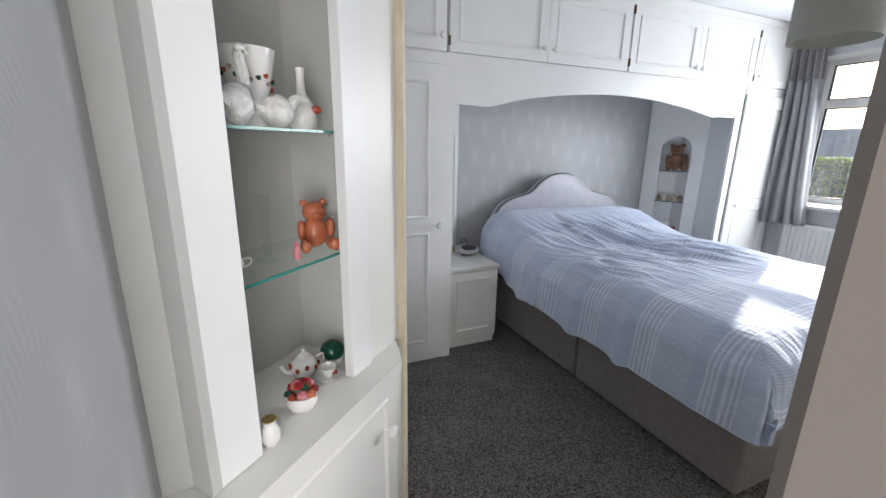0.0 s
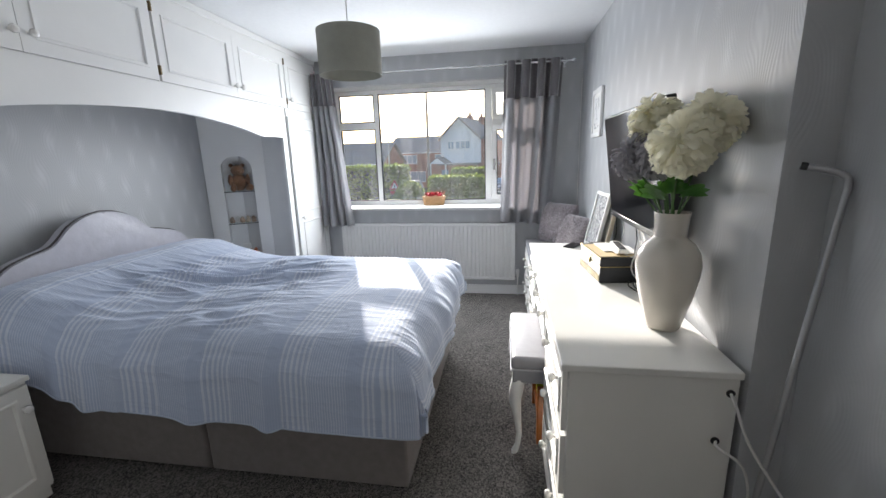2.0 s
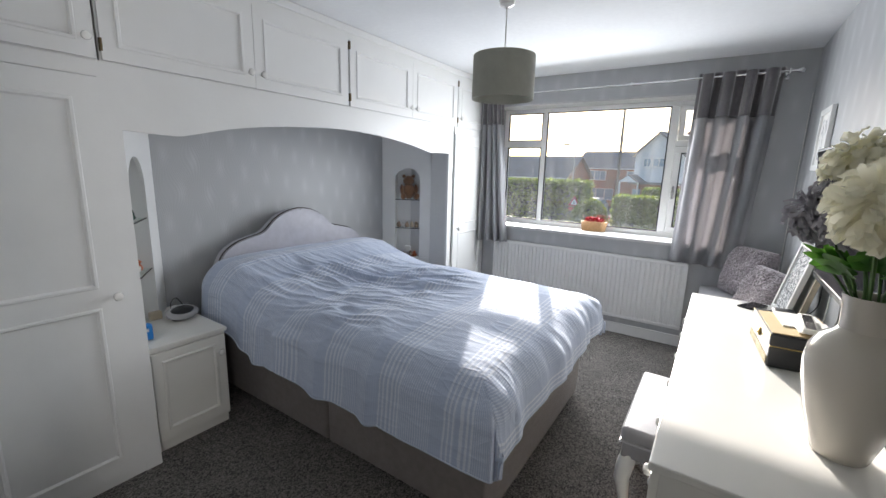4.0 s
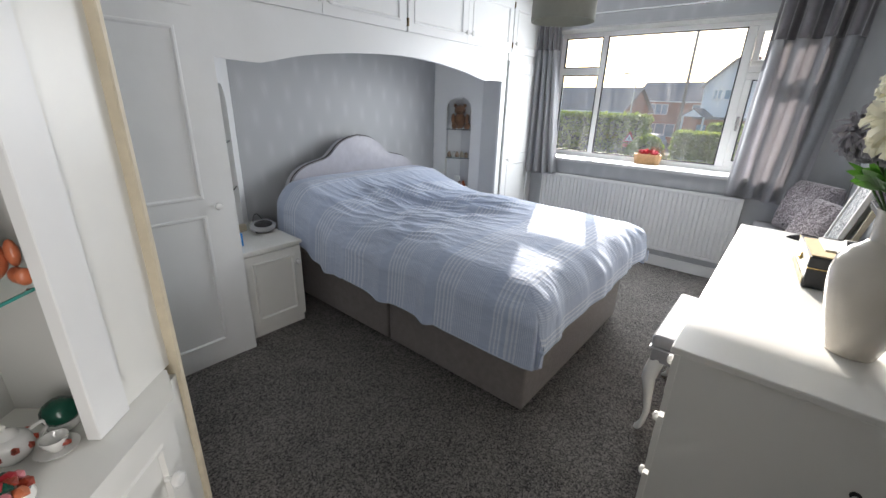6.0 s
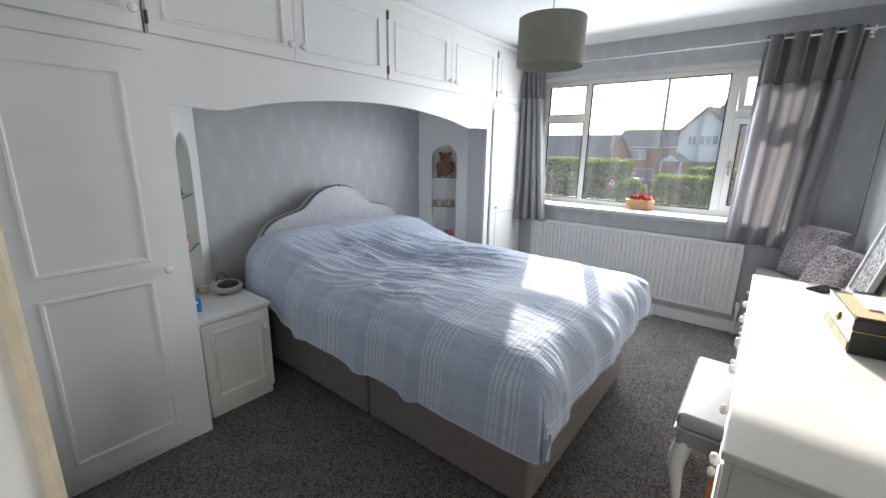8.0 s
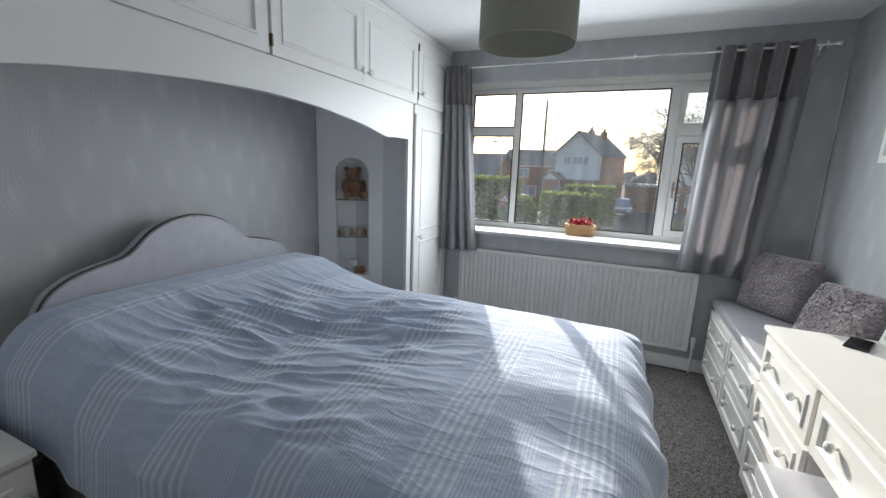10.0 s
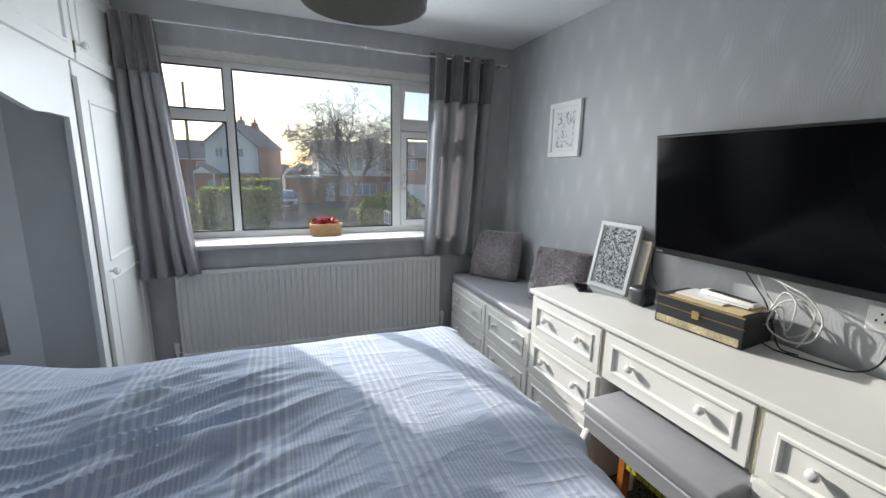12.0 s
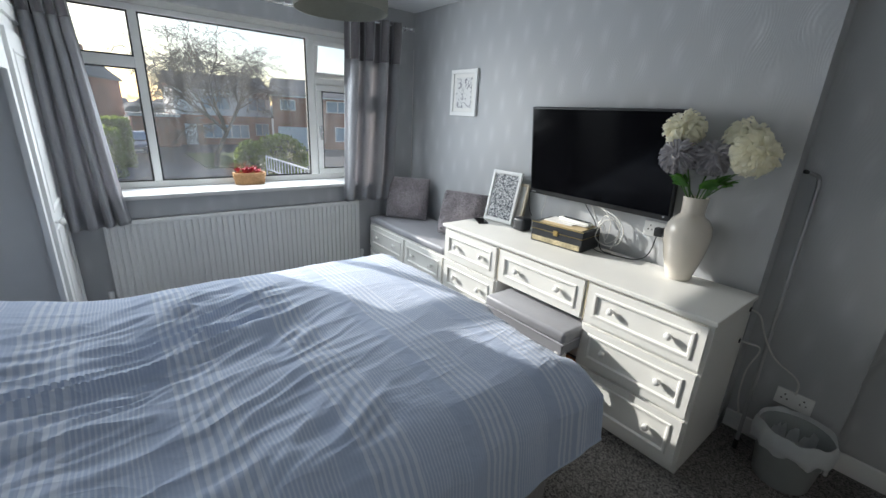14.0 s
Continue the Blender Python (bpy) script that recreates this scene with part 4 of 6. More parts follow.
def curtain_pole():
    p = thing("curtain_pole", (4.885, 1.4, 2.235), "slim chrome curtain pole above the window", "curtain pole")
    part("pole", tube(bmesh.new(), [(4.885, 0.13, 2.238), (4.885, 1.3, 2.238)], 0.0085, 12), M["chrome"], p, smooth=True)
    part("inner_pole", tube(bmesh.new(), [(4.885, 1.3, 2.238), (4.885, 2.605, 2.238)], 0.0065, 12), M["chrome"], p, smooth=True)
    part("finial", lathe(bmesh.new(), [(0.008, 0), (0.013, 0.008), (0.019, 0.022), (0.015, 0.038), (0.004, 0.046)], (4.885, 0.13, 2.238), 16, m=Matrix.Rotation(radians(90), 4, "X")), M["chrome"], p, smooth=True)
    part("middle_clip", boxes((4.876, 4.894, 1.195, 1.205, 2.226, 2.252), (4.894, 4.999, 1.198, 1.202, 2.236, 2.241), bevel=0.001), M["chrome"], p)
    for y in (0.17, 2.58):
        part("bracket", boxes((4.88, 4.999, y - 0.006, y + 0.006, 2.218, 2.228), (4.985, 4.999, y - 0.012, y + 0.012, 2.20, 2.262), (4.876, 4.894, y - 0.006, y + 0.006, 2.222, 2.256), bevel=0.002), M["chrome"], p)


curtain_pole()


def radiator():
    r = thing("radiator", (4.96, 1.53, 0.165), "long white single-panel radiator with vertical flutes under the window", "radiator")
    y0, y1, z0, z1 = 0.605, 2.445, 0.165, 0.762
    prof = [(4.975, y0)]
    n = 46
    w = (y1 - y0 - 0.03) / n
    prof.append((4.947, y0))
    for k in range(n):
        a = y0 + 0.015 + k * w
        prof += [(4.947, a), (4.947, a + w * 0.52), (4.958, a + w * 0.62), (4.958, a + w * 0.9)]
    prof += [(4.947, y1 - 0.015), (4.947, y1), (4.975, y1)]
    bm = bmesh.new()
    prism(bm, prof, "z", z0 + 0.03, z1 - 0.03)
    part("fluted_panel", bm, M["radiator"], r)
    part("bottom_rail", boxes((4.945, 4.977, y0, y1, z0, z0 + 0.031), bevel=0.006, seg=2), M["radiator"], r)
    part("top_rail", boxes((4.945, 4.977, y0, y1, z1 - 0.031, z1), bevel=0.006, seg=2), M["radiator"], r)
    for y in (0.9, 2.1):
        part("bracket", boxes((4.975, 4.999, y, y + 0.04, 0.25, 0.70)), M["radiator"], r)
    for y, s in ((0.575, 1), (2.475, -1)):
        v = part("valve", lathe(bmesh.new(), [(0.012, 0), (0.014, 0.02), (0.011, 0.03), (0.017, 0.035), (0.018, 0.075), (0.014, 0.085)], (4.962, y, 0.195), 14), M["upvc"], r, smooth=True)
        part("pipe", tube(bmesh.new(), [(4.962, y, 0.0), (4.962, y, 0.2)], 0.0075, 8), M["upvc"], v)
        part("tail", tube(bmesh.new(), [(4.962, y, 0.205), (4.962, y + s * 0.035, 0.205)], 0.009, 8), M["chrome"], v)


radiator()


def pendant_lamp():
    cx, cy = 3.185, 1.556
    p = thing("pendant_lamp", (cx, cy, 1.885), "sage grey drum shade pendant hanging on a white cord", "ceiling lamp")
    bm = bmesh.new()
    r, z0, z1 = 0.172, 1.888, 2.118
    prof = [(r, z0), (r, z1), (r - 0.003, z1), (r - 0.003, z0)]
    seg = 48
    rings = [[bm.verts.new((cx + q * math.cos(2 * math.pi * k / seg), cy + q * math.sin(2 * math.pi * k / seg), z)) for k in range(seg)] for q, z in prof]
    for i in range(4):
        a, b = rings[i], rings[(i + 1) % 4]
        for k in range(seg):
            bm.faces.new((a[k], a[(k + 1) % seg], b[(k + 1) % seg], b[k]))
    part("shade", bm, M["shade"], p, smooth=True)
    part("cord", tube(bmesh.new(), [(cx, cy, 2.04), (cx, cy, 2.385)], 0.0035, 8), M["cable_white"], p)
    part("ceiling_rose", lathe(bmesh.new(), [(0.02, 2.365), (0.04, 2.375), (0.045, 2.399)], (cx, cy, 0), 20), M["china"], p, smooth=True)
    part("lamp_holder", lathe(bmesh.new(), [(0.02, 1.99), (0.022, 2.03), (0.014, 2.05)], (cx, cy, 0), 16), M["china"], p, smooth=True)
    part("bulb", lathe(bmesh.new(), [(0.006, 1.955), (0.016, 1.960), (0.020, 1.975), (0.017, 1.988), (0.014, 1.992)], (cx, cy, 0), 16), M["china"], p, smooth=True)
    for k in range(3):
        a = 2 * math.pi * k / 3 + 0.4
        part("spider_arm", tube(bmesh.new(), [(cx, cy, 2.035), (cx + 0.168 * math.cos(a), cy + 0.168 * math.sin(a), 2.10)], 0.002, 6), M["china"], p)


pendant_lamp()


# ---- dressing table and window seat ----
def drawer(parent, x0, x1, y, z0, z1, mat, rail=0.038, knobs=2):
    d = panel_front(parent, "drawer", pose(x1, y, z0, 0, 0, 180), x1 - x0, z1 - z0, mat, rail, 0.016, None, 0.006)
    w = x1 - x0
    for k in ((0.25, 0.75) if knobs == 2 else (0.5,)):
        knob(d, (x0 + w * k, y + 0.007, (z0 + z1) / 2 + 0.005), (0, 1, 0))
    return d


def dressing_table():
    d = thing("dressing_table", (2.925, 0.26, 0), "white kneehole dressing table with panelled drawers and round knobs", "dressing table")
    part("worktop", boxes((2.018, 3.798, 0.018, 0.526, 0.783, 0.806), bevel=0.004, seg=2), M["cream"], d)
    for x0, x1 in ((2.03, 2.612), (3.242, 3.788)):
        c = part("pedestal", boxes((x0, x1, 0.022, 0.500, 0.018, 0.782), bevel=0.002), M["cream"], d)
        part("plinth", boxes((x0 + 0.004, x1 - 0.004, 0.03, 0.485, 0.0, 0.018)), M["cream"], c)
        for z0, z1 in ((0.055, 0.298), (0.318, 0.540), (0.560, 0.768)):
            drawer(d, x0 + 0.016, x1 - 0.016, 0.501, z0, z1, M["cream"])
    part("kneehole_rail", boxes((2.613, 3.241, 0.030, 0.498, 0.552, 0.782)), M["cream"], d)
    part("back_panel", boxes((2.613, 3.241, 0.022, 0.030, 0.05, 0.552)), M["cream"], d)
    drawer(d, 2.626, 3.228, 0.499, 0.560, 0.768, M["cream"])
    for x in (2.6125, 3.2415):
        part("edging", boxes((x - 0.003, x + 0.003, 0.4985, 0.506, 0.55, 0.781)), M["trim"], d)
    for y, z in ((0.045, 0.735), (0.07, 0.575)):
        part("cable_grommet", lathe(bmesh.new(), [(0.012, 0), (0.012, 0.005), (0.006, 0.006)], (2.0305, y, z), 14, m=Matrix.Rotation(radians(-90), 4, "Y")), M["black"], d)


dressing_table()


def window_seat():
    s = thing("window_seat", (4.39, 0.26, 0), "white low drawer bench with round knobs beneath the curtain", "storage bench")
    part("body", boxes((3.800, 4.935, 0.022, 0.488, 0.05, 0.545), bevel=0.002), M["cream"], s)
    part("plinth", boxes((3.81, 4.93, 0.03, 0.47, 0.0, 0.05)), M["cream"], s)
    for x0, x1 in ((3.815, 4.325), (4.345, 4.92)):
        for z0, z1 in ((0.075, 0.298), (0.318, 0.530)):
            drawer(s, x0, x1, 0.489, z0, z1, M["cream"])
    solid("seat_cushion", boxes((3.802, 4.94, 0.022, 0.505, 0.546, 0.608), bevel=0.022, seg=4), M["seat_fabric"], "long grey satin bench cushion on the window seat", "cushion", smooth=True)


window_seat()
pillow("scatter_cushion", (4.72, 0.22, 0.795), (0.42, 0.40, 0.15), 38, 14, M["pillow_fur"], "mauve-grey fleecy cushion leaning in the corner", "fleecy cushions", "cushion", 0.011)
pillow("scatter_cushion", (3.99, 0.175, 0.79), (0.40, 0.38, 0.15), 24, 20, M["pillow_fur"], "mauve-grey fleecy cushion leaning against the wall", "fleecy cushions", "cushion", 0.011)


def stool():
    s = thing("dressing_stool", (2.88, 0.50, 0), "grey satin padded stool with white cabriole legs", "stool")
    x0, x1, y0, y1 = 2.60, 3.165, 0.345, 0.665
    part("seat_pad", boxes((x0 - 0.004, x1 + 0.004, y0 - 0.004, y1 + 0.004, 0.455, 0.520), bevel=0.020, seg=4), M["seat_fabric"], s, smooth=True)
    part("seat_apron", boxes((x0 + 0.004, x1 - 0.004, y0 + 0.004, y1 - 0.004, 0.385, 0.458), bevel=0.006), M["seat_fabric"], s)
    part("piping", tube(bmesh.new(), [(x0 - 0.003, y0, 0.457), (x1 + 0.003, y0, 0.457), (x1 + 0.003, y1 + 0.003, 0.457), (x0 - 0.003, y1 + 0.003, 0.457), (x0 - 0.003, y0, 0.457)], 0.004, 6), M["satin"], s)
    for sx, x in ((-1, x0 + 0.035), (1, x1 - 0.035)):
        for sy, y in ((-1, y0 + 0.035), (1, y1 - 0.035)):
            pts = [(0.000, 0.40), (0.012, 0.34), (0.018, 0.29), (0.006, 0.20), (-0.004, 0.10), (0.002, 0.04), (0.016, 0.012), (0.02, 0.002)]
            rad = [0.033, 0.034, 0.030, 0.020, 0.014, 0.013, 0.017, 0.013]
            bm = bmesh.new()
            rings = []
            for (o, z), r in zip(pts, rad):
                c = Vector((x + sx * o, y + sy * o, z))
                rings.append([bm.verts.new(c + Vector((r * math.cos(2 * math.pi * k / 10), r * math.sin(2 * math.pi * k / 10), 0))) for k in range(10)])
            for a, b in zip(rings, rings[1:]):
                for k in range(10):
                    bm.faces.new((a[k], a[(k + 1) % 10], b[(k + 1) % 10], b[k]))
            bm.faces.new(rings[0])
            bm.faces.new(rings[-1])
            part("leg", bm, M["white"], s, smooth=True)


stool()


def low_stool():
    s = thing("low_wooden_stool", (2.87, 0.36, 0), "small orange wooden stool with yellow woven webbing", "stool")
    x0, x1, y0, y1 = 2.70, 3.05, 0.20, 0.52
    for x in (x0, x1):
        for y in (y0, y1):
            part("leg", boxes((x - 0.018, x + 0.018, y - 0.018, y + 0.018, 0, 0.31), bevel=0.004), M["orange_wood"], s)
    for y in (y0, y1):
        part("stretcher", boxes((x0 + 0.018, x1 - 0.018, y - 0.010, y + 0.010, 0.07, 0.10), bevel=0.003), M["orange_wood"], s)
        part("seat_rail", boxes((x0 + 0.018, x1 - 0.018, y - 0.012, y + 0.012, 0.255, 0.285), bevel=0.003), M["orange_wood"], s)
    n = 11
    for k in range(n):
        xx = x0 + 0.03 + (x1 - x0 - 0.06) * k / (n - 1)
        part("webbing", boxes((xx - 0.012, xx + 0.012, y0 - 0.016, y1 + 0.016, 0.286, 0.293), (xx - 0.012, xx + 0.012, y1 + 0.012, y1 + 0.016, 0.25, 0.293), bevel=0.001), M["yellow"], s)


low_stool()


def television():
    t = thing("television", (2.94, 0.07, 1.07), "black flat-screen television tilted down on a wall bracket", "television")
    m = Matrix.Translation((0, 0.045, 1.068)) @ Matrix.Rotation(radians(-7.5), 4, "X")
    part("body", boxes((2.466, 3.413, -0.012, 0.022, 0.0, 0.562), bevel=0.006, seg=2, m=m), M["black"], t)
    part("screen", boxes((2.478, 3.401, 0.022, 0.0235, 0.030, 0.550), m=m), M["screen"], t)
    part("bezel", boxes((2.466, 3.413, 0.022, 0.026, 0.0, 0.028), bevel=0.002, m=m), M["black"], t)
    part("maker_mark", boxes((3.36, 3.395, 0.026, 0.0265, 0.010, 0.016), m=m), M["silver_plastic"], t)
    part("power_ring", lathe(bmesh.new(), [(0.006, 0), (0.006, 0.002)], (2.50, 0.072, 1.085), 14, m=Matrix.Rotation(radians(-90), 4, "X")), M["silver_plastic"], t)
    part("bracket", boxes((2.85, 3.03, 0.001, 0.075, 1.20, 1.50)), M["black"], t)


television()


def print_material(name, dark, light, scale, amount):
    """Broken-up drawn foliage: dark blotches on pale paper."""
    m = material(name, light, 0.6)
    nt = m.node_tree
    geo = nt.nodes.new("ShaderNodeNewGeometry")
    v = nt.nodes.new("ShaderNodeTexNoise")
    v.inputs["Scale"].default_value, v.inputs["Detail"].default_value = scale, 5
    v.inputs["Distortion"].default_value = 1.5
    nt.links.new(geo.outputs["Position"], v.inputs["Vector"])
    r = nt.nodes.new("ShaderNodeValToRGB")
    r.color_ramp.elements[0].position, r.color_ramp.elements[1].position = amount, amount + 0.06
    r.color_ramp.elements[0].color, r.color_ramp.elements[1].color = (*dark, 1), (*light, 1)
    nt.links.new(v.outputs["Fac"], r.inputs[0])
    nt.links.new(r.outputs[0], nt.nodes["Principled BSDF"].inputs["Base Color"])
    return m


def framed(name, m, w, h, bar, mat, print_mat, label, margin=0.0, depth=0.022):
    """A framed picture in local x (0..w), z (0..h); local +y faces out."""
    p = thing(name, m @ Vector((w / 2, 0, 0)), label, "picture")
    part("picture_frame", boxes((0, w, 0, depth, 0, bar), (0, w, 0, depth, h - bar, h), (0, bar, 0, depth, bar, h - bar), (w - bar, w, 0, depth, bar, h - bar), bevel=0.002, m=m), mat, p)
    part("mount", boxes((bar, w - bar, 0.001, depth * 0.55, bar, h - bar), m=m), M["paper_white"], p)
    part("print", boxes((bar + margin, w - bar - margin, depth * 0.55, depth * 0.6, bar + margin, h - bar - margin), m=m), print_mat, p)


framed("wall_picture", pose(4.094, 0.002, 1.547, 0, 0, 0), 0.313, 0.353, 0.032, M["white"], print_material("sketch_print", (0.25, 0.25, 0.27), (0.72, 0.72, 0.71), 26, 0.40),
       "white wavy-framed floral sketch hung on the wall", 0.030)
framed("framed_print", Matrix.Translation((3.50, 0.118, 0.807)) @ Matrix.Rotation(radians(4), 4, "Z") @ Matrix.Rotation(radians(12), 4, "X"), 0.265, 0.375, 0.022, M["white"],
       print_material("foliage_print", (0.05, 0.055, 0.07), (0.62, 0.63, 0.64), 75, 0.48), "white-framed black and white print leaning on the wall", 0.004)
framed("framed_print", Matrix.Translation((3.45, 0.075, 0.807)) @ Matrix.Rotation(radians(11), 4, "X"), 0.24, 0.30, 0.020, M["trim"],
       M["paper_white"], "pale wooden picture frame standing behind another", 0.004)


def jewellery_box():
    b = thing("jewellery_box", (3.05, 0.14, 0.806), "black jewellery box with gold fretwork and brass clasp", "jewellery box")
    m = Matrix.Translation((3.03, 0.152, 0.807)) @ Matrix.Rotation(radians(5), 4, "Z") @ Matrix.Scale(1.07, 4)
    part("base", boxes((-0.165, 0.165, -0.10, 0.10, 0.0, 0.074), bevel=0.003, m=m), M["box_black"], b)
    part("lid", boxes((-0.166, 0.166, -0.101, 0.101, 0.0765, 0.118), bevel=0.005, seg=2, m=m), M["box_black"], b)
    part("gold_line", boxes((-0.1655, 0.1655, -0.1005, 0.1005, 0.0742, 0.0763), m=m), M["brass"], b)
    part("fretwork", boxes((-0.155, 0.155, 0.1, 0.103, 0.008, 0.036), m=m), M["gold"], b)
    part("lid_rim", boxes((-0.166, 0.166, 0.1005, 0.103, 0.113, 0.118), m=m), M["brass"], b)
    part("clasp", boxes((-0.014, 0.014, 0.1, 0.108, 0.060, 0.090), (-0.008, 0.008, 0.1, 0.112, 0.066, 0.076), bevel=0.002, m=m), M["brass"], b)
    solid("envelope", boxes((-0.15, 0.12, -0.09, 0.095, 0.1185, 0.122), m=m), M["envelope"], "brown envelope lying on the jewellery box", "envelope")
    solid("letters", boxes((-0.06, 0.12, -0.08, 0.05, 0.1225, 0.128), (-0.13, 0.02, -0.085, 0.02, 0.1283, 0.132), m=m), M["paper_white"], "small stack of white letters on the envelope", "papers")
    rm = m @ Matrix.Translation((-0.04, -0.02, 0.1323)) @ Matrix.Rotation(radians(-8), 4, "Z")
    rc = thing("remote_control", rm.translation, "slim white remote control with dark buttons", "remote control")
    part("case", boxes((-0.11, 0.10, -0.022, 0.022, 0.0, 0.018), bevel=0.006, seg=2, m=rm), M["cream"], rc, smooth=True)
    for k in range(11):
        part("button", boxes((-0.095 + k * 0.016, -0.086 + k * 0.016, -0.014, 0.014, 0.018, 0.020), m=rm), M["box_black"], rc)


jewellery_box()
sp = solid("speaker", boxes((3.335, 3.435, 0.10, 0.195, 0.8065, 0.895), bevel=0.018, seg=3), M["box_black"], "small dark square speaker on the dressing table", "speaker", smooth=True)
ph = thing("phone", (3.70, 0.26, 0.8065), "black phone lying flat on the dressing table", "phone")
part("phone_case", boxes((-0.038, 0.038, -0.075, 0.075, 0, 0.008), bevel=0.002, m=pose(3.70, 0.24, 0.8065, 0, 0, 60)), M["black"], ph)
part("phone_screen", boxes((-0.034, 0.034, -0.070, 0.070, 0.008, 0.009), m=pose(3.70, 0.24, 0.8065, 0, 0, 60)), M["screen"], ph)


def cable(points, r, mat, label):
    c = solid("cable", tube(bmesh.new(), smooth_curve(points, 6), r, 6), mat, label, "cable", smooth=True)
    return c


cable([(2.95, 0.06, 1.09), (2.90, 0.05, 1.0), (2.86, 0.06, 0.96), (2.80, 0.07, 0.88), (2.78, 0.08, 0.99), (2.83, 0.07, 1.02), (2.86, 0.09, 0.94), (2.90, 0.12, 0.94)], 0.0035, M["cable_white"], "looped white cable behind the jewellery box")
cable([(2.88, 0.05, 1.08), (2.82, 0.06, 1.03), (2.74, 0.05, 0.99), (2.74, 0.06, 0.90), (2.80, 0.07, 0.86), (2.83, 0.06, 0.96), (2.87, 0.10, 0.93)], 0.003, M["cable_white"], "thin white cable coiled behind the box")
cable([(2.86, 0.10, 0.815), (2.80, 0.12, 0.812), (2.70, 0.10, 0.811), (2.60, 0.06, 0.812), (2.55, 0.035, 0.86), (2.53, 0.03, 0.97)], 0.003, M["black"], "black cable running to the wall socket")
cable([(3.44, 0.03, 1.10), (3.45, 0.025, 1.0), (3.43, 0.03, 0.93), (3.38, 0.06, 0.90)], 0.0025, M["black"], "thin black cable hanging below the television")
cable([(3.30, 0.03, 1.08), (3.31, 0.02, 1.0), (3.33, 0.02, 0.92), (3.30, 0.03, 0.82)], 0.0025, M["cable_white"], "thin white cable hanging down the wall")


cable([(2.93, 0.05, 1.07), (2.84, 0.06, 1.05), (2.75, 0.07, 1.02), (2.70, 0.07, 0.95), (2.72, 0.08, 0.87), (2.79, 0.09, 0.85), (2.85, 0.10, 0.89), (2.83, 0.08, 0.98), (2.77, 0.06, 1.0), (2.73, 0.05, 0.93), (2.76, 0.07, 0.83)], 0.0036, M["cable_white"], "long white lead coiled between the television and the box")
cable([(3.0, 0.05, 1.08), (2.93, 0.06, 1.01), (2.88, 0.08, 0.97), (2.84, 0.09, 0.90), (2.80, 0.10, 0.82), (2.74, 0.09, 0.812)], 0.003, M["black"], "black lead dropping behind the jewellery box")


def socket(x, y, z, w, label):
    s = thing("wall_socket", (x, y, z), label, "socket", "wall sockets")
    pl = part("face_plate", boxes((x - w / 2, x + w / 2, y, y + 0.009, z - 0.043, z + 0.043), bevel=0.003), M["upvc"], s)
    for k in ((-0.25, 0.25) if w > 0.1 else (0,)):
        for dx, dz in ((0, 0.018), (-0.011, -0.005), (0.011, -0.005)):
            part("slot", boxes((x + k * w + dx - 0.003, x + k * w + dx + 0.003, y + 0.009, y + 0.0095, z + dz - 0.004, z + dz + 0.004)), M["black"], pl)


socket(2.545, 0.0, 0.995, 0.146, "white double wall socket under the television")
socket(1.79, -0.12, 0.298, 0.146, "white double wall socket above the skirting")
pg = solid("plug", boxes((2.50, 2.545, 0.0095, 0.045, 0.965, 1.015), bevel=0.006, seg=2), M["black"], "black three-pin plug in the wall socket", "plug", smooth=True)


# ---- vase of silk flowers ----
def vase():
    cx, cy = 2.345, 0.130
    v = thing("vase", (cx, cy, 0.8065), "tall glazed cream ceramic vase with a short neck", "vase")
    prof = [(r * 0.94, z) for r, z in [(0.058, 0.0), (0.062, 0.006), (0.074, 0.05), (0.094, 0.12), (0.108, 0.19), (0.112, 0.235), (0.106, 0.275), (0.086, 0.308), (0.062, 0.325), (0.055, 0.335), (0.055, 0.36), (0.058, 0.40), (0.061, 0.418), (0.056, 0.418), (0.050, 0.36), (0.045, 0.31)]]
    part("body", lathe(bmesh.new(), prof[:10], (cx, cy, 0.8065), 40), M["ceramic"], v, smooth=True)
    part("neck", lathe(bmesh.new(), prof[9:], (cx, cy, 0.8065), 40), M["ceramic"], v, smooth=True)


vase()


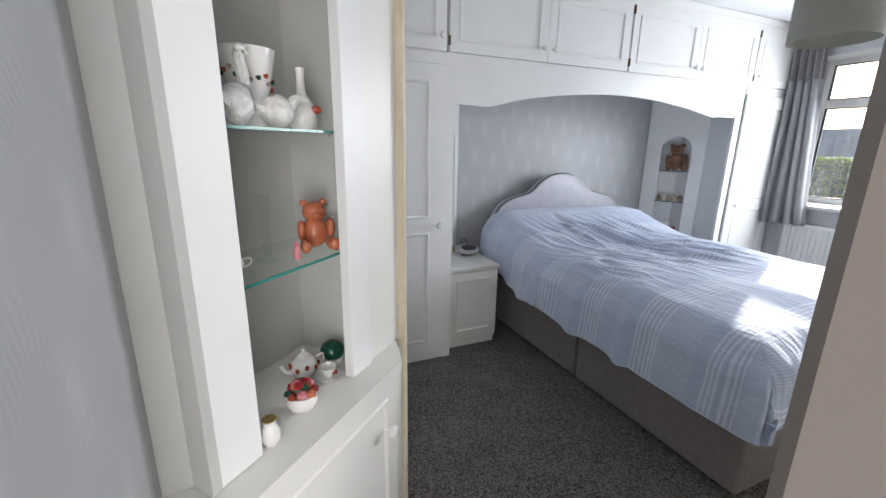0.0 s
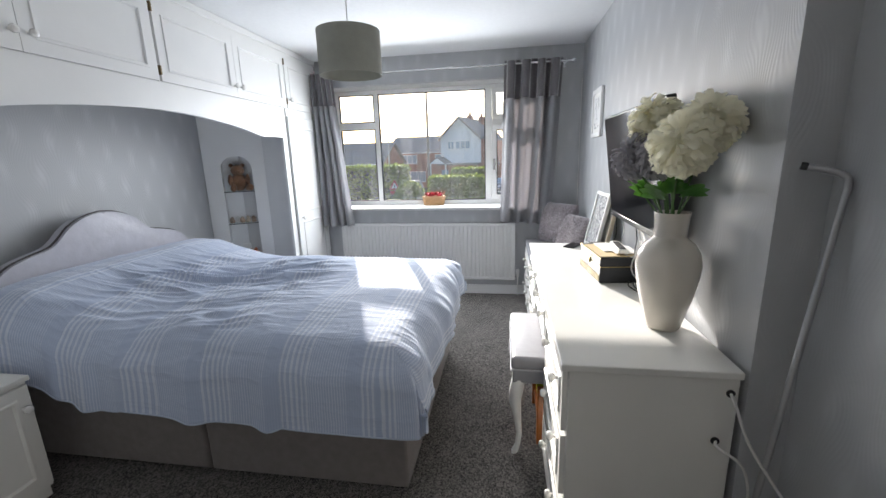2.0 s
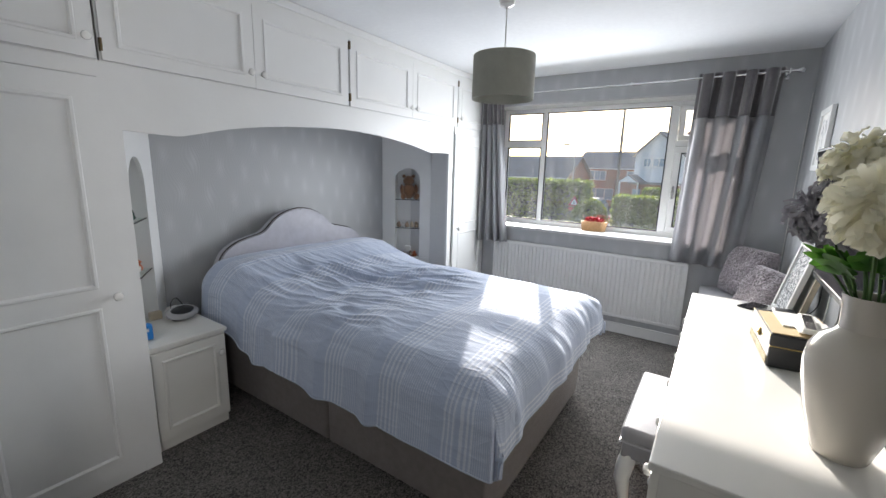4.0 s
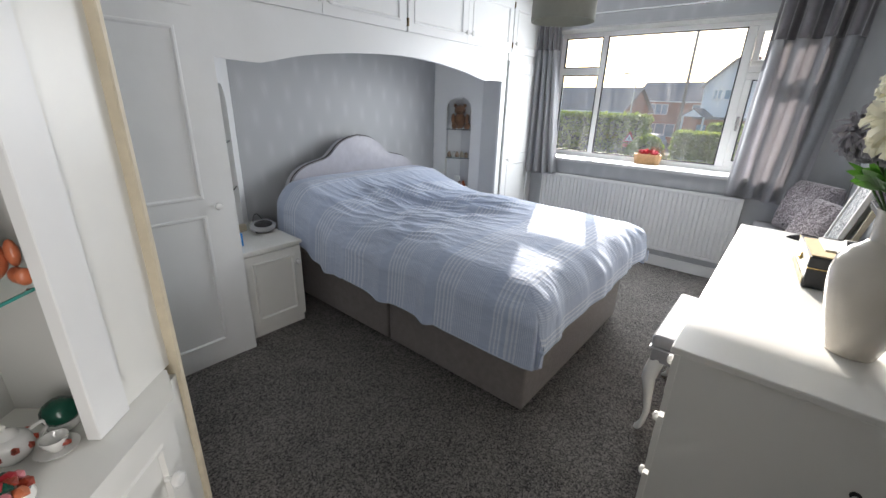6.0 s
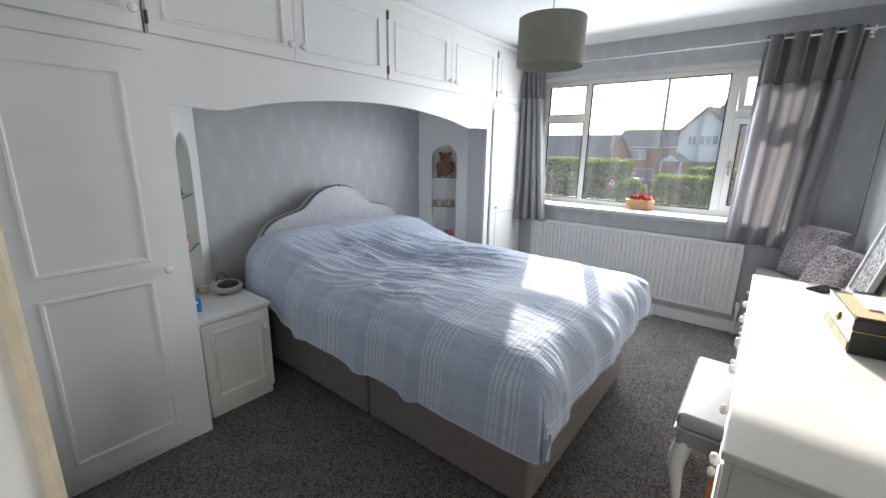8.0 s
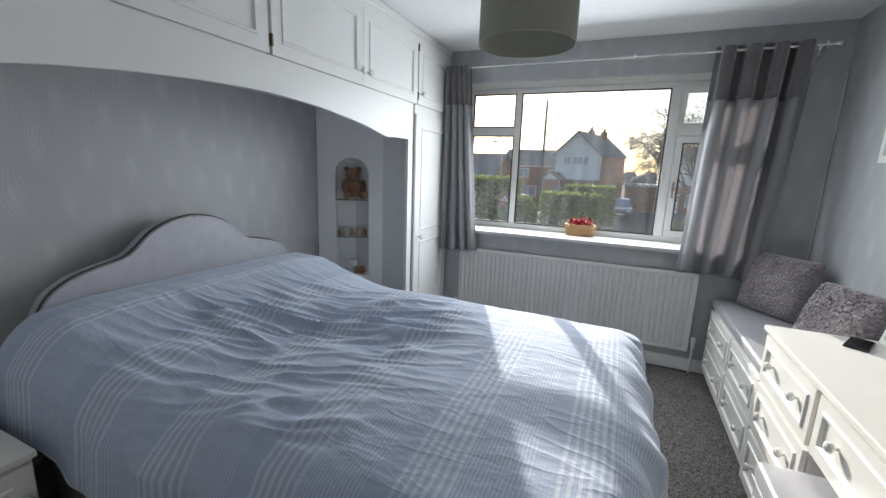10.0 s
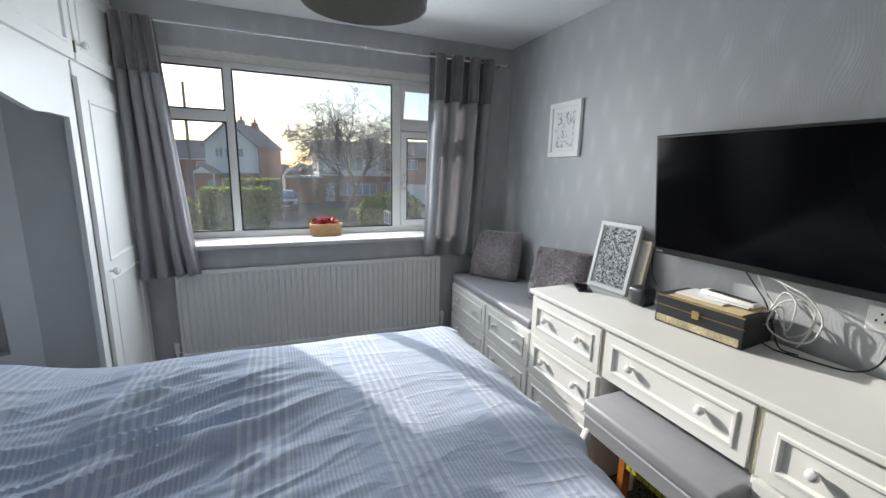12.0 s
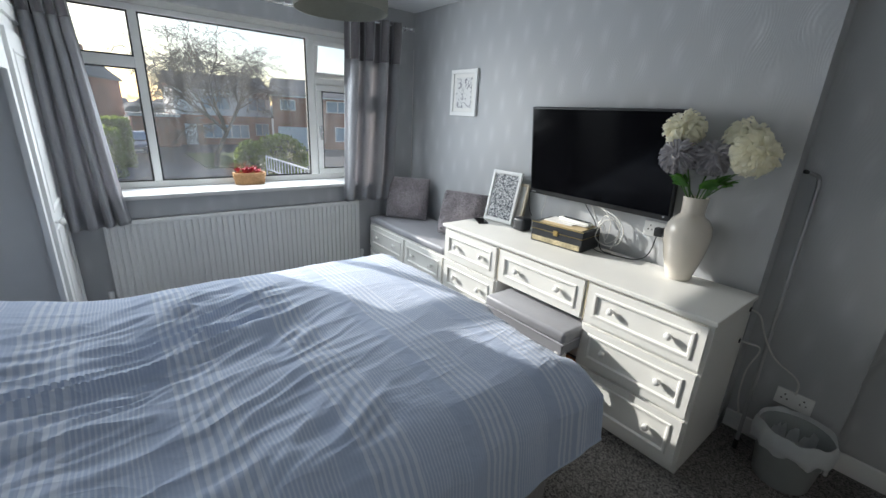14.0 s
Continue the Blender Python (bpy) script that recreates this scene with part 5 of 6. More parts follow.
def bloom(center, radius, mat, label, seed, rows=10, long=False):
    rng = random.Random(seed)
    f = thing("silk_flower", center, label, "flower", "silk flowers in the vase")
    bm = bmesh.new()
    c = Vector(center)
    axis = (c - Vector((2.349, 0.06, 1.25))).normalized()
    count = 260 if long else 240
    for i in range(count):
        zc = 1 - 2 * (i + 0.5) / count
        az = i * 2.39996 + rng.uniform(-0.25, 0.25)
        rr = math.sqrt(1 - zc * zc)
        d = Vector((rr * math.cos(az), rr * math.sin(az), zc))
        if d.dot(axis) < -0.72:
            continue
        b = axis - d * axis.dot(d)
        b = (b.normalized() if b.length > 0.05 else Vector((1, 0, 0))) + Vector((rng.gauss(0, 0.45), rng.gauss(0, 0.45), rng.gauss(0, 0.45)))
        b = (b - d * b.dot(d)).normalized()
        t = d.cross(b)
        w = radius * (0.085 if long else 0.145) * rng.uniform(0.8, 1.25)
        ln = radius * rng.uniform(0.86, 1.06)
        lay = rng.uniform(0.30, 0.55)
        rowv = []
        for f0, ww in ((0.0, 0.5), (0.4, 0.95), (0.75, 1.0), (1.0, 0.55)):
            dd = (d * math.cos(lay * f0) - b * math.sin(lay * f0)).normalized()
            rad = ln * (0.60 + 0.30 * math.sin(f0 * 1.57) + 0.12 * f0)
            rip = 0.06 * radius * rng.uniform(-1, 1) * f0
            p = c + dd * rad
            cup = 0.06 * radius * ww
            rowv.append((bm.verts.new(p - t * w * ww + d * (cup + rip)), bm.verts.new(p), bm.verts.new(p + t * w * ww + d * (cup - rip))))
        for r0, r1 in zip(rowv, rowv[1:]):
            bm.faces.new((r0[0], r0[1], r1[1], r1[0]))
            bm.faces.new((r0[1], r0[2], r1[2], r1[1]))
    ball(bm, c, (radius * 0.6, radius * 0.6, radius * 0.6), 2, 0.1)
    part("bloom", bm, mat, f, smooth=True)
    part("stem", tube(bmesh.new(), smooth_curve([(2.349 + (c.x - 2.349) * 0.10, 0.130 + (c.y - 0.130) * 0.1, 1.02), (2.349 + (c.x - 2.349) * 0.25, 0.130 + (c.y - 0.13) * 0.3, 1.24), c - Vector((0, 0, radius * 0.4))], 5), 0.004, 6), M["stem"], f)
    return f


translucent(M["petal_white"], 0.50, (0.95, 0.92, 0.76))
translucent(M["petal_grey"], 0.20, (0.42, 0.40, 0.43))
translucent(M["leaf"], 0.4, (0.16, 0.42, 0.05))
bloom((2.450, 0.175, 1.532), 0.088, M["petal_white"], "ivory silk peony bloom", 1)
bloom((2.140, 0.200, 1.445), 0.090, M["petal_white"], "large ivory silk peony bloom", 2)
bloom((2.215, 0.100, 1.505), 0.088, M["petal_white"], "ivory silk peony bloom near the wall", 3)
bloom((2.425, 0.240, 1.410), 0.080, M["petal_grey"], "grey silk chrysanthemum bloom", 4, 13, True)
bloom((2.295, 0.195, 1.412), 0.078, M["petal_grey"], "grey silk chrysanthemum bloom beside a white one", 5, 13, True)


def leaf_spray(base, tip, size, seed):
    rng = random.Random(seed)
    f = thing("silk_leaf", base, "deep green lobed silk leaf on a stem", "leaf", "silk leaves in the vase")
    b, t = Vector(base), Vector(tip)
    d = (t - b).normalized()
    s = d.cross(Vector((0, 0, 1))).normalized()
    u = s.cross(d)
    part("stem", tube(bmesh.new(), [b, b + (t - b) * 0.5], 0.003, 6), M["stem"], f)
    for k, (sp, ln) in enumerate(((0, 1.0), (-0.6, 0.8), (0.6, 0.8), (-1.1, 0.6), (1.1, 0.6))):
        bm = bmesh.new()
        dd = (d * math.cos(sp) + s * math.sin(sp)).normalized()
        ss = dd.cross(u).normalized()
        o = b + (t - b) * 0.5
        prev = None
        for q in range(7):
            z = q / 6
            w = size * 0.36 * ln * math.sin(math.pi * (0.08 + 0.92 * z)) ** 0.8
            p = o + dd * (size * ln * z) - u * (0.25 * size * z * z)
            cur = (bm.verts.new(p - ss * w + u * 0.15 * w), bm.verts.new(p), bm.verts.new(p + ss * w + u * 0.15 * w))
            if prev:
                bm.faces.new((prev[0], prev[1], cur[1], cur[0]))
                bm.faces.new((prev[1], prev[2], cur[2], cur[1]))
            prev = cur
        part("lobe", bm, M["leaf"], f, smooth=True)


for q, (bx, by, tx, ty, tz) in enumerate(((2.33, 0.14, 2.20, 0.19, 1.40), (2.36, 0.15, 2.47, 0.22, 1.37), (2.34, 0.12, 2.16, 0.12, 1.38), (2.36, 0.16, 2.41, 0.27, 1.36), (2.33, 0.16, 2.25, 0.25, 1.36), (2.35, 0.12, 2.48, 0.11, 1.38))):
    leaf_spray((bx, by, 1.20), (tx, ty, tz), 0.078, q)

# ---- small things near the door end ----
cb = thing("walking_cane", (1.924, 0.046, 0.0), "grey metal walking cane leaning in the corner", "cane")
part("shaft", tube(bmesh.new(), smooth_curve([(1.924, 0.046, 0.03), (1.942, -0.03, 0.68), (1.958, -0.097, 1.27), (1.961, -0.105, 1.325), (1.965, -0.106, 1.350), (1.972, -0.092, 1.366), (2.0, -0.038, 1.382)], 5), 0.0085, 12), M["cane"], cb, smooth=True)
part("end_cap", tube(bmesh.new(), [(1.9995, -0.039, 1.382), (2.006, -0.027, 1.3845)], 0.0094, 12), M["black"], cb)
part("ferrule", lathe(bmesh.new(), [(0.012, 0.0), (0.013, 0.03), (0.010, 0.05)], (1.924, 0.046, 0), 12), M["black"], cb, smooth=True)



cable([(4.988, 0.012, 0.66), (4.987, 0.012, 1.1), (4.988, 0.013, 1.6), (4.987, 0.012, 2.1)], 0.003, M["cable_white"], "thin white cable running up the corner of the room")


def waste_bin():
    cx, cy = 1.730, 0.085
    b = thing("waste_bin", (cx, cy, 0), "grey plastic waste bin with a white liner folded over", "bin")
    bm = bmesh.new()
    prof = [(0.100, 0.0), (0.106, 0.01), (0.132, 0.255), (0.137, 0.262), (0.132, 0.265), (0.127, 0.25), (0.102, 0.02)]
    part("tub", lathe(bm, prof, (cx, cy, 0), 32), M["bin"], b, smooth=True)
    bm = bmesh.new()
    n, rows = 60, 12
    g = []
    for j in range(rows + 1):
        t = j / rows
        row = []
        for k in range(n):
            a = 2 * math.pi * k / n
            w = noise.noise((2.2 * math.cos(a), 2.2 * math.sin(a), t * 2))
            w2 = noise.noise((6 * math.cos(a), 6 * math.sin(a), t * 3 + 4))
            if t < 0.5:
                r, z = 0.112 + 0.026 * (t / 0.5) + 0.008 * w2, 0.14 + (0.145 + 0.022 * w) * (t / 0.5)
            else:
                q = (t - 0.5) / 0.5
                r, z = 0.140 + 0.010 * math.sin(q * 3) + 0.013 * w2 * q, 0.285 + 0.022 * w - (0.10 + 0.07 * w) * q
            row.append(bm.verts.new((cx + r * math.cos(a), cy + r * math.sin(a), z)))
        g.append(row)
    for j in range(rows):
        for k in range(n):
            bm.faces.new((g[j][k], g[j][(k + 1) % n], g[j + 1][(k + 1) % n], g[j + 1][k]))
    part("liner", bm, M["bag"], b, "crumpled translucent white bin liner", smooth=True)


waste_bin()
cable([(2.028, 0.045, 0.735), (1.985, 0.05, 0.72), (1.95, 0.02, 0.62), (1.90, -0.05, 0.50), (1.80, -0.085, 0.42), (1.79, -0.095, 0.34)], 0.0042, M["cable_white"], "white power cable from the dressing table to the socket")
cable([(2.024, 0.07, 0.575), (1.99, 0.08, 0.58), (1.95, 0.03, 0.55), (1.985, -0.02, 0.40), (1.985, -0.03, 0.25), (1.96, -0.02, 0.15)], 0.0042, M["cable_white"], "white cable hanging beside the dressing table")


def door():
    d = thing("door_1", (0.73, -0.35, 0.0), "dull brown flush bedroom door, darkened as in shade, standing open at a right angle", "door", kind="structure")
    leaf = part("leaf", boxes((0.715, 0.748, -0.355, 0.368, 0.008, 2.0), bevel=0.002), M["shaded_door"], d)
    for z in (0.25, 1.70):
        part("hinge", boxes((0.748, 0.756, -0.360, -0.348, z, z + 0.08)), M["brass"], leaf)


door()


# ---- corner display cabinet ----
CD = Matrix(((0.731, -0.682, 0, 0.548), (0.682, 0.731, 0, 1.106), (0, 0, 1, 0), (0, 0, 0, 1)))


def display_cabinet():
    c = thing("display_cabinet", CD @ Vector((0.3, 0.1, 0)), "cream corner display cabinet with glass shelves above a cupboard", "display cabinet")
    part("stile", boxes((0.0, 0.100, 0.0, 0.030, 0.736, H - 0.003), bevel=0.002, m=CD), M["white"], c)
    part("stile", boxes((0.425, 0.520, 0.0, 0.030, 0.736, H - 0.003), bevel=0.002, m=CD), M["white"], c)
    part("end_panel", boxes((0.521, 0.700, 0.012, 0.028, 0.736, H - 0.003), m=CD), M["cream"], c)
    part("edging", boxes((0.700, 0.718, -0.014, 0.03, 0.0, H - 0.003), bevel=0.003, m=CD), M["trim"], c, "pale wooden edge strip")
    part("end_panel_lower", boxes((0.60, 0.700, 0.0, 0.024, 0.0, 0.700), m=CD), M["cream"], c)
    part("counter", prism(bmesh.new(), [(-0.06, 0.062), (0.0, -0.076), (0.568, -0.076), (0.674, 0.004), (0.674, 0.30), (-0.06, 0.30)], "z", 0.705, 0.735, CD), M["cream"], c)
    part("base", boxes((0.0, 0.60, -0.030, 0.28, 0.0, 0.704), m=CD), M["cream"], c)
    d = panel_front(c, "door", CD @ Matrix.Translation((0.02, -0.031, 0.06)), 0.56, 0.62, M["cream"], 0.055)
    knob(d, CD @ Vector((0.505, -0.049, 0.525)), CD.to_3x3() @ Vector((0, -1, 0)), scale=1.15)
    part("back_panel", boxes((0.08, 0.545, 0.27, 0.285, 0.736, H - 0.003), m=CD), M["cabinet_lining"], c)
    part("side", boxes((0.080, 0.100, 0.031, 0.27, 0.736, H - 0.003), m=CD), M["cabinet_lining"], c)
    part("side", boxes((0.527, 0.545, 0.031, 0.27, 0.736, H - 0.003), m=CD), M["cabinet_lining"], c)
    for z in (1.098, 1.410):
        s = part("shelf", boxes((0.101, 0.526, 0.035, 0.265, z, z + 0.006), m=CD), M["shelf_glass"], c)
        part("shelf_edge", boxes((0.101, 0.526, 0.0315, 0.035, z, z + 0.006), m=CD), M["green_edge"], s)
        part("shelf_pin", lathe(bmesh.new(), [(0.004, -0.008), (0.004, 0)], CD @ Vector((0.435, 0.05, z)), 8), M["chrome"], s)
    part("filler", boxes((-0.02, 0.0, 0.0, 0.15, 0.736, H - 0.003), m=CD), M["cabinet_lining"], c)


display_cabinet()
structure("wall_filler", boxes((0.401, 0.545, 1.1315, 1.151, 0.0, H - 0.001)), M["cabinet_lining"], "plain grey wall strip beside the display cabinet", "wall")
structure("wall_closet", boxes((1.035, 1.06, 1.64, FRONT + 0.02, 0.0, H - 0.001)), M["plain_wall"], "plain wall between display cabinet and wardrobe", "wall")


def goose(at_, s, rz, label, tall=True):
    bm = bmesh.new()
    m = Matrix.Translation(at_) @ Matrix.Rotation(radians(rz), 4, "Z")
    q = m.to_3x3().to_4x4()
    ball(bm, m @ Vector((0, 0, 0.045 * s)), (0.046 * s, 0.034 * s, 0.044 * s), 3, 0.10, m=q)
    neck = [(0.026, 0, 0.06), (0.038, 0, 0.10), (0.028, 0, 0.145), (0.036, 0, 0.165)] if tall else [(0.035, 0, 0.06), (0.05, 0, 0.08), (0.065, 0, 0.085)]
    tube(bm, smooth_curve([m @ (Vector(p) * s) for p in neck], 4), 0.016 * s, 8, 0.7)
    e = Vector(neck[-1]) * s
    ball(bm, m @ e, (0.017 * s, 0.012 * s, 0.012 * s), 2, m=q)
    tube(bm, [m @ (e + Vector((0.012 * s, 0, 0))), m @ (e + Vector((0.03 * s, 0, -0.004 * s)))], 0.005 * s, 6, 0.5)
    tube(bm, [m @ Vector((-0.04 * s, 0, 0.05 * s)), m @ Vector((-0.075 * s, 0, 0.065 * s))], 0.02 * s, 8, 0.3)
    solid("goose_figurine", bm, M["goose_glaze"], label, "figurine", "china geese", smooth=True)


def bear(at_, s, face, mat, label, name="teddy_bear"):
    """A seated bear, facing a plan direction."""
    bm = bmesh.new()
    m = Matrix.Translation(at_) @ Matrix.Rotation(math.atan2(face[1], face[0]), 4, "Z") @ Matrix.Scale(s, 4)
    def b(c, r, sub=2):
        ball(bm, m @ Vector(c), [q * s for q in r], sub, 0.05, m=m.to_3x3().normalized().to_4x4())
    b((0, 0, 0.34), (0.24, 0.27, 0.34), 3)
    b((0.03, 0, 0.78), (0.21, 0.24, 0.21), 3)
    b((0.21, 0, 0.73), (0.09, 0.11, 0.08))
    for k in (-1, 1):
        b((-0.02, k * 0.20, 0.96), (0.05, 0.08, 0.08))
        b((0.30, k * 0.26, 0.12), (0.26, 0.11, 0.12))
        b((0.52, k * 0.29, 0.15), (0.07, 0.11, 0.14))
        b((0.14, k * 0.30, 0.42), (0.12, 0.09, 0.22))
    solid(name, bm, mat, label, "bear", smooth=True)


def on_shelf(s, y, z):
    return CD @ Vector((s + 0.045, y, z))


goose(on_shelf(0.150, 0.085, 1.4165), 0.92, 60, "glossy white china goose standing on a glass shelf")
goose(on_shelf(0.245, 0.07, 1.4165), 0.78, 20, "small white china goose resting on a glass shelf", False)
gv = thing("footed_bowl", on_shelf(0.255, 0.16, 1.4165), "white footed china bowl with red floral band", "bowl")
part("bowl", lathe(bmesh.new(), [(0.035, 0), (0.03, 0.012), (0.018, 0.03), (0.03, 0.05), (0.045, 0.085), (0.056, 0.14), (0.062, 0.168), (0.058, 0.168), (0.04, 0.085)], on_shelf(0.255, 0.16, 1.4165), 28), M["china"], gv, smooth=True)
for k in range(22):
    a, h = k * 2.4, 0.085 + 0.052 * ((k * 7) % 11) / 10
    r = 0.0455 + (h - 0.085) * 0.2
    part("flower_transfer", ball(bmesh.new(), on_shelf(0.255, 0.16, 1.4165) + Vector((r * math.cos(a), r * math.sin(a), h)), (0.0075, 0.0075, 0.006), 1, 0.6, 40), (M["floral"], M["green_glass"], M["mixed"])[k % 3], gv)
bv = thing("bud_vase", on_shelf(0.365, 0.11, 1.4165), "slim-necked white china bud vase with a dark rose", "vase")
part("body", lathe(bmesh.new(), [(0.025, 0), (0.036, 0.012), (0.038, 0.035), (0.028, 0.062), (0.013, 0.085), (0.010, 0.12), (0.0125, 0.145), (0.0105, 0.145)], on_shelf(0.365, 0.11, 1.4165), 24), M["china"], bv, smooth=True)
part("rose_transfer", ball(bmesh.new(), on_shelf(0.372, 0.074, 1.465), (0.014, 0.005, 0.010), 2, 0.3, 20), M["floral"], bv)
bear(on_shelf(0.400, 0.125, 1.1045), 0.130, (0.10, -1.0), M["terracotta"], "orange glazed pottery bear seated on a glass shelf", "pottery_bear")
cs = solid("glass_candlestick", lathe(bmesh.new(), [(0.026, 0), (0.026, 0.005), (0.008, 0.012), (0.012, 0.035), (0.007, 0.05), (0.013, 0.07), (0.008, 0.09), (0.013, 0.11), (0.016, 0.16), (0.012, 0.162)], on_shelf(0.235, 0.13, 1.1045), 16), M["clear"], "tall clear cut-glass candlestick on a glass shelf", "candlestick", smooth=True)
pf = thing("pink_figurine", on_shelf(0.285, 0.085, 1.1045), "tiny pink and green pottery figure", "figurine")
part("figure", lathe(bmesh.new(), [(0.009, 0.0), (0.010, 0.012), (0.008, 0.028), (0.005, 0.032), (0.007, 0.038), (0.003, 0.044)], on_shelf(0.285, 0.085, 1.1045), 12), M["pink"], pf, smooth=True)


def tea_pot(p, s, rz, label, lid_mat):
    m = Matrix.Translation(p) @ Matrix.Rotation(radians(rz), 4, "Z")
    t = thing("teapot", p, label, "teapot")
    part("body", lathe(bmesh.new(), [(0.02 * s, 0), (0.032 * s, 0.01 * s), (0.040 * s, 0.03 * s), (0.034 * s, 0.05 * s), (0.02 * s, 0.06 * s)], p, 24), M["china"], t, smooth=True)
    part("lid", lathe(bmesh.new(), [(0.021 * s, 0.06 * s), (0.014 * s, 0.07 * s), (0.004 * s, 0.074 * s), (0.006 * s, 0.082 * s), (0.002 * s, 0.086 * s)], p, 20), M["china"], t, smooth=True)
    part("spout", tube(bmesh.new(), smooth_curve([m @ (Vector(q) * s) for q in ((0.032, 0, 0.02), (0.052, 0, 0.03), (0.066, 0, 0.055))], 4), 0.008 * s, 8, 0.6), M["china"], t, smooth=True)
    part("handle", tube(bmesh.new(), smooth_curve([m @ (Vector(q) * s) for q in ((-0.034, 0, 0.045), (-0.058, 0, 0.048), (-0.062, 0, 0.028), (-0.036, 0, 0.014))], 4), 0.004 * s, 8), M["china"], t, smooth=True)
    for k in range(9):
        a = 2 * math.pi * k / 9
        part("rose", ball(bmesh.new(), Vector(p) + Vector((0.0375 * s * math.cos(a), 0.0375 * s * math.sin(a), (0.032 + 0.008 * (k % 2)) * s)), (0.007 * s, 0.007 * s, 0.009 * s), 1, 0.3, 30), lid_mat, t)


tea_pot(on_shelf(0.335, 0.14, 0.7355), 1.0, 200, "white china teapot with red roses and gilt", M["floral"])
tea_pot(on_shelf(0.135, 0.13, 1.1045), 0.62, 190, "tiny brown and white china teapot on a glass shelf", M["mixed"])


def flower_pot():
    p = on_shelf(0.212, 0.035, 0.7355)
    f = thing("china_flower_basket", p, "white china bowl heaped with red and purple china flowers", "ornament")
    part("bowl", lathe(bmesh.new(), [(0.02, 0), (0.034, 0.012), (0.040, 0.03), (0.036, 0.045), (0.030, 0.045)], p, 24), M["china"], f, smooth=True)
    rng = random.Random(8)
    cols = [M["floral"], M["pink"], M["terracotta"], M["dark_red"], M["green_glass"]]
    for k in range(16):
        a, r = 2 * math.pi * k / 8 + (k // 8) * 0.4, 0.03 if k < 8 else 0.013
        part("flower", ball(bmesh.new(), p + Vector((r * math.cos(a), r * math.sin(a), 0.05 + (0.018 if k >= 8 else 0) + rng.uniform(0, 0.008))), (0.013, 0.013, 0.011), 1, 0.5, 25), cols[k % 5], f)


flower_pot()
cu = thing("cup_and_saucer", on_shelf(0.355, 0.07, 0.7355), "white china cup on a saucer with red roses", "cup")
part("saucer", lathe(bmesh.new(), [(0.018, 0), (0.022, 0.002), (0.038, 0.008), (0.039, 0.010), (0.02, 0.005)], on_shelf(0.355, 0.07, 0.7355), 24), M["china"], cu, smooth=True)
part("cup", lathe(bmesh.new(), [(0.012, 0.005), (0.014, 0.008), (0.022, 0.025), (0.025, 0.036), (0.023, 0.036), (0.012, 0.012)], on_shelf(0.355, 0.07, 0.7355), 20), M["china"], cu, smooth=True)
part("rose", ball(bmesh.new(), on_shelf(0.355, 0.047, 0.757), (0.009, 0.004, 0.008), 1, 0.3, 30), M["floral"], cu)
gd = thing("green_ornament", on_shelf(0.425, 0.11, 0.7355), "dark green glazed dome ornament on a white base", "ornament")
part("base", lathe(bmesh.new(), [(0.024, 0), (0.032, 0.01), (0.034, 0.022), (0.028, 0.026)], on_shelf(0.425, 0.11, 0.7355), 20), M["china"], gd, smooth=True)
part("dome", ball(bmesh.new(), on_shelf(0.425, 0.11, 0.778), (0.036, 0.036, 0.032), 3, 0.06, 14), M["green_glass"], gd, smooth=True)
sj = thing("china_jug", on_shelf(0.088, 0.012, 0.7355), "small white china jug with gilt rim", "jug")
part("body", lathe(bmesh.new(), [(0.014, 0), (0.022, 0.015), (0.02, 0.035), (0.012, 0.05), (0.016, 0.062), (0.013, 0.062)], on_shelf(0.088, 0.012, 0.7355), 18), M["china"], sj, smooth=True)
part("gilt_rim", lathe(bmesh.new(), [(0.0155, 0.0605), (0.0168, 0.062), (0.0150, 0.0635)], on_shelf(0.088, 0.012, 0.7355), 18), M["brass"], sj, smooth=True)


# ---- bedside cabinet and niche ornaments ----
def bedside_cabinet():
    b = thing("bedside_cabinet", (1.93, 2.85, 0), "white bedside cabinet with a panelled door beside the bed", "bedside cabinet")
    part("body", boxes((1.735, 2.118, 2.70, 2.965, 0.05, 0.562), bevel=0.002), M["cream"], b)
    part("plinth", boxes((1.745, 2.11, 2.71, 2.95, 0.0, 0.05)), M["cream"], b)
    part("top", boxes((1.728, 2.126, 2.683, 3.285, 0.563, 0.5855), bevel=0.004, seg=2), M["cream"], b)
    part("side_board", boxes((2.098, 2.118, 2.966, 3.28, 0.05, 0.562)), M["cream"], b)
    d = panel_front(b, "door", at(1.745, 2.699, 0.075), 0.363, 0.475, M["cream"], 0.045)
    knob(d, (2.075, 2.681, 0.455), (0, -1, 0))


bedside_cabinet()
ck = thing("clock_radio", (2.035, 3.0, 0.586), "oval silver clock radio with a black display", "clock radio")
mk = Matrix.Translation((2.03, 3.0, 0.600)) @ Matrix.Rotation(radians(24), 4, "X")
part("case", lathe(bmesh.new(), [(0.065, 0.018), (0.084, 0.022), (0.087, 0.036), (0.074, 0.048), (0.060, 0.050)], mk.translation, 32, m=mk.to_3x3().to_4x4(), squash=(1, 0.68)), M["silver_plastic"], ck, smooth=True)
part("display", lathe(bmesh.new(), [(0.062, 0.0495), (0.055, 0.054), (0.01, 0.056)], mk.translation, 32, m=mk.to_3x3().to_4x4(), squash=(1, 0.62)), M["black"], ck, smooth=True)
part("foot", lathe(bmesh.new(), [(0.05, -0.014), (0.052, 0.03)], mk.translation, 24, squash=(1, 0.6)), M["black"], ck)
ds = thing("phone_dock", (2.105, 3.09, 0.586), "small black phone dock with its cable", "dock")
part("dock", boxes((2.085, 2.125, 3.06, 3.11, 0.586, 0.640), bevel=0.006, seg=2), M["black"], ds)
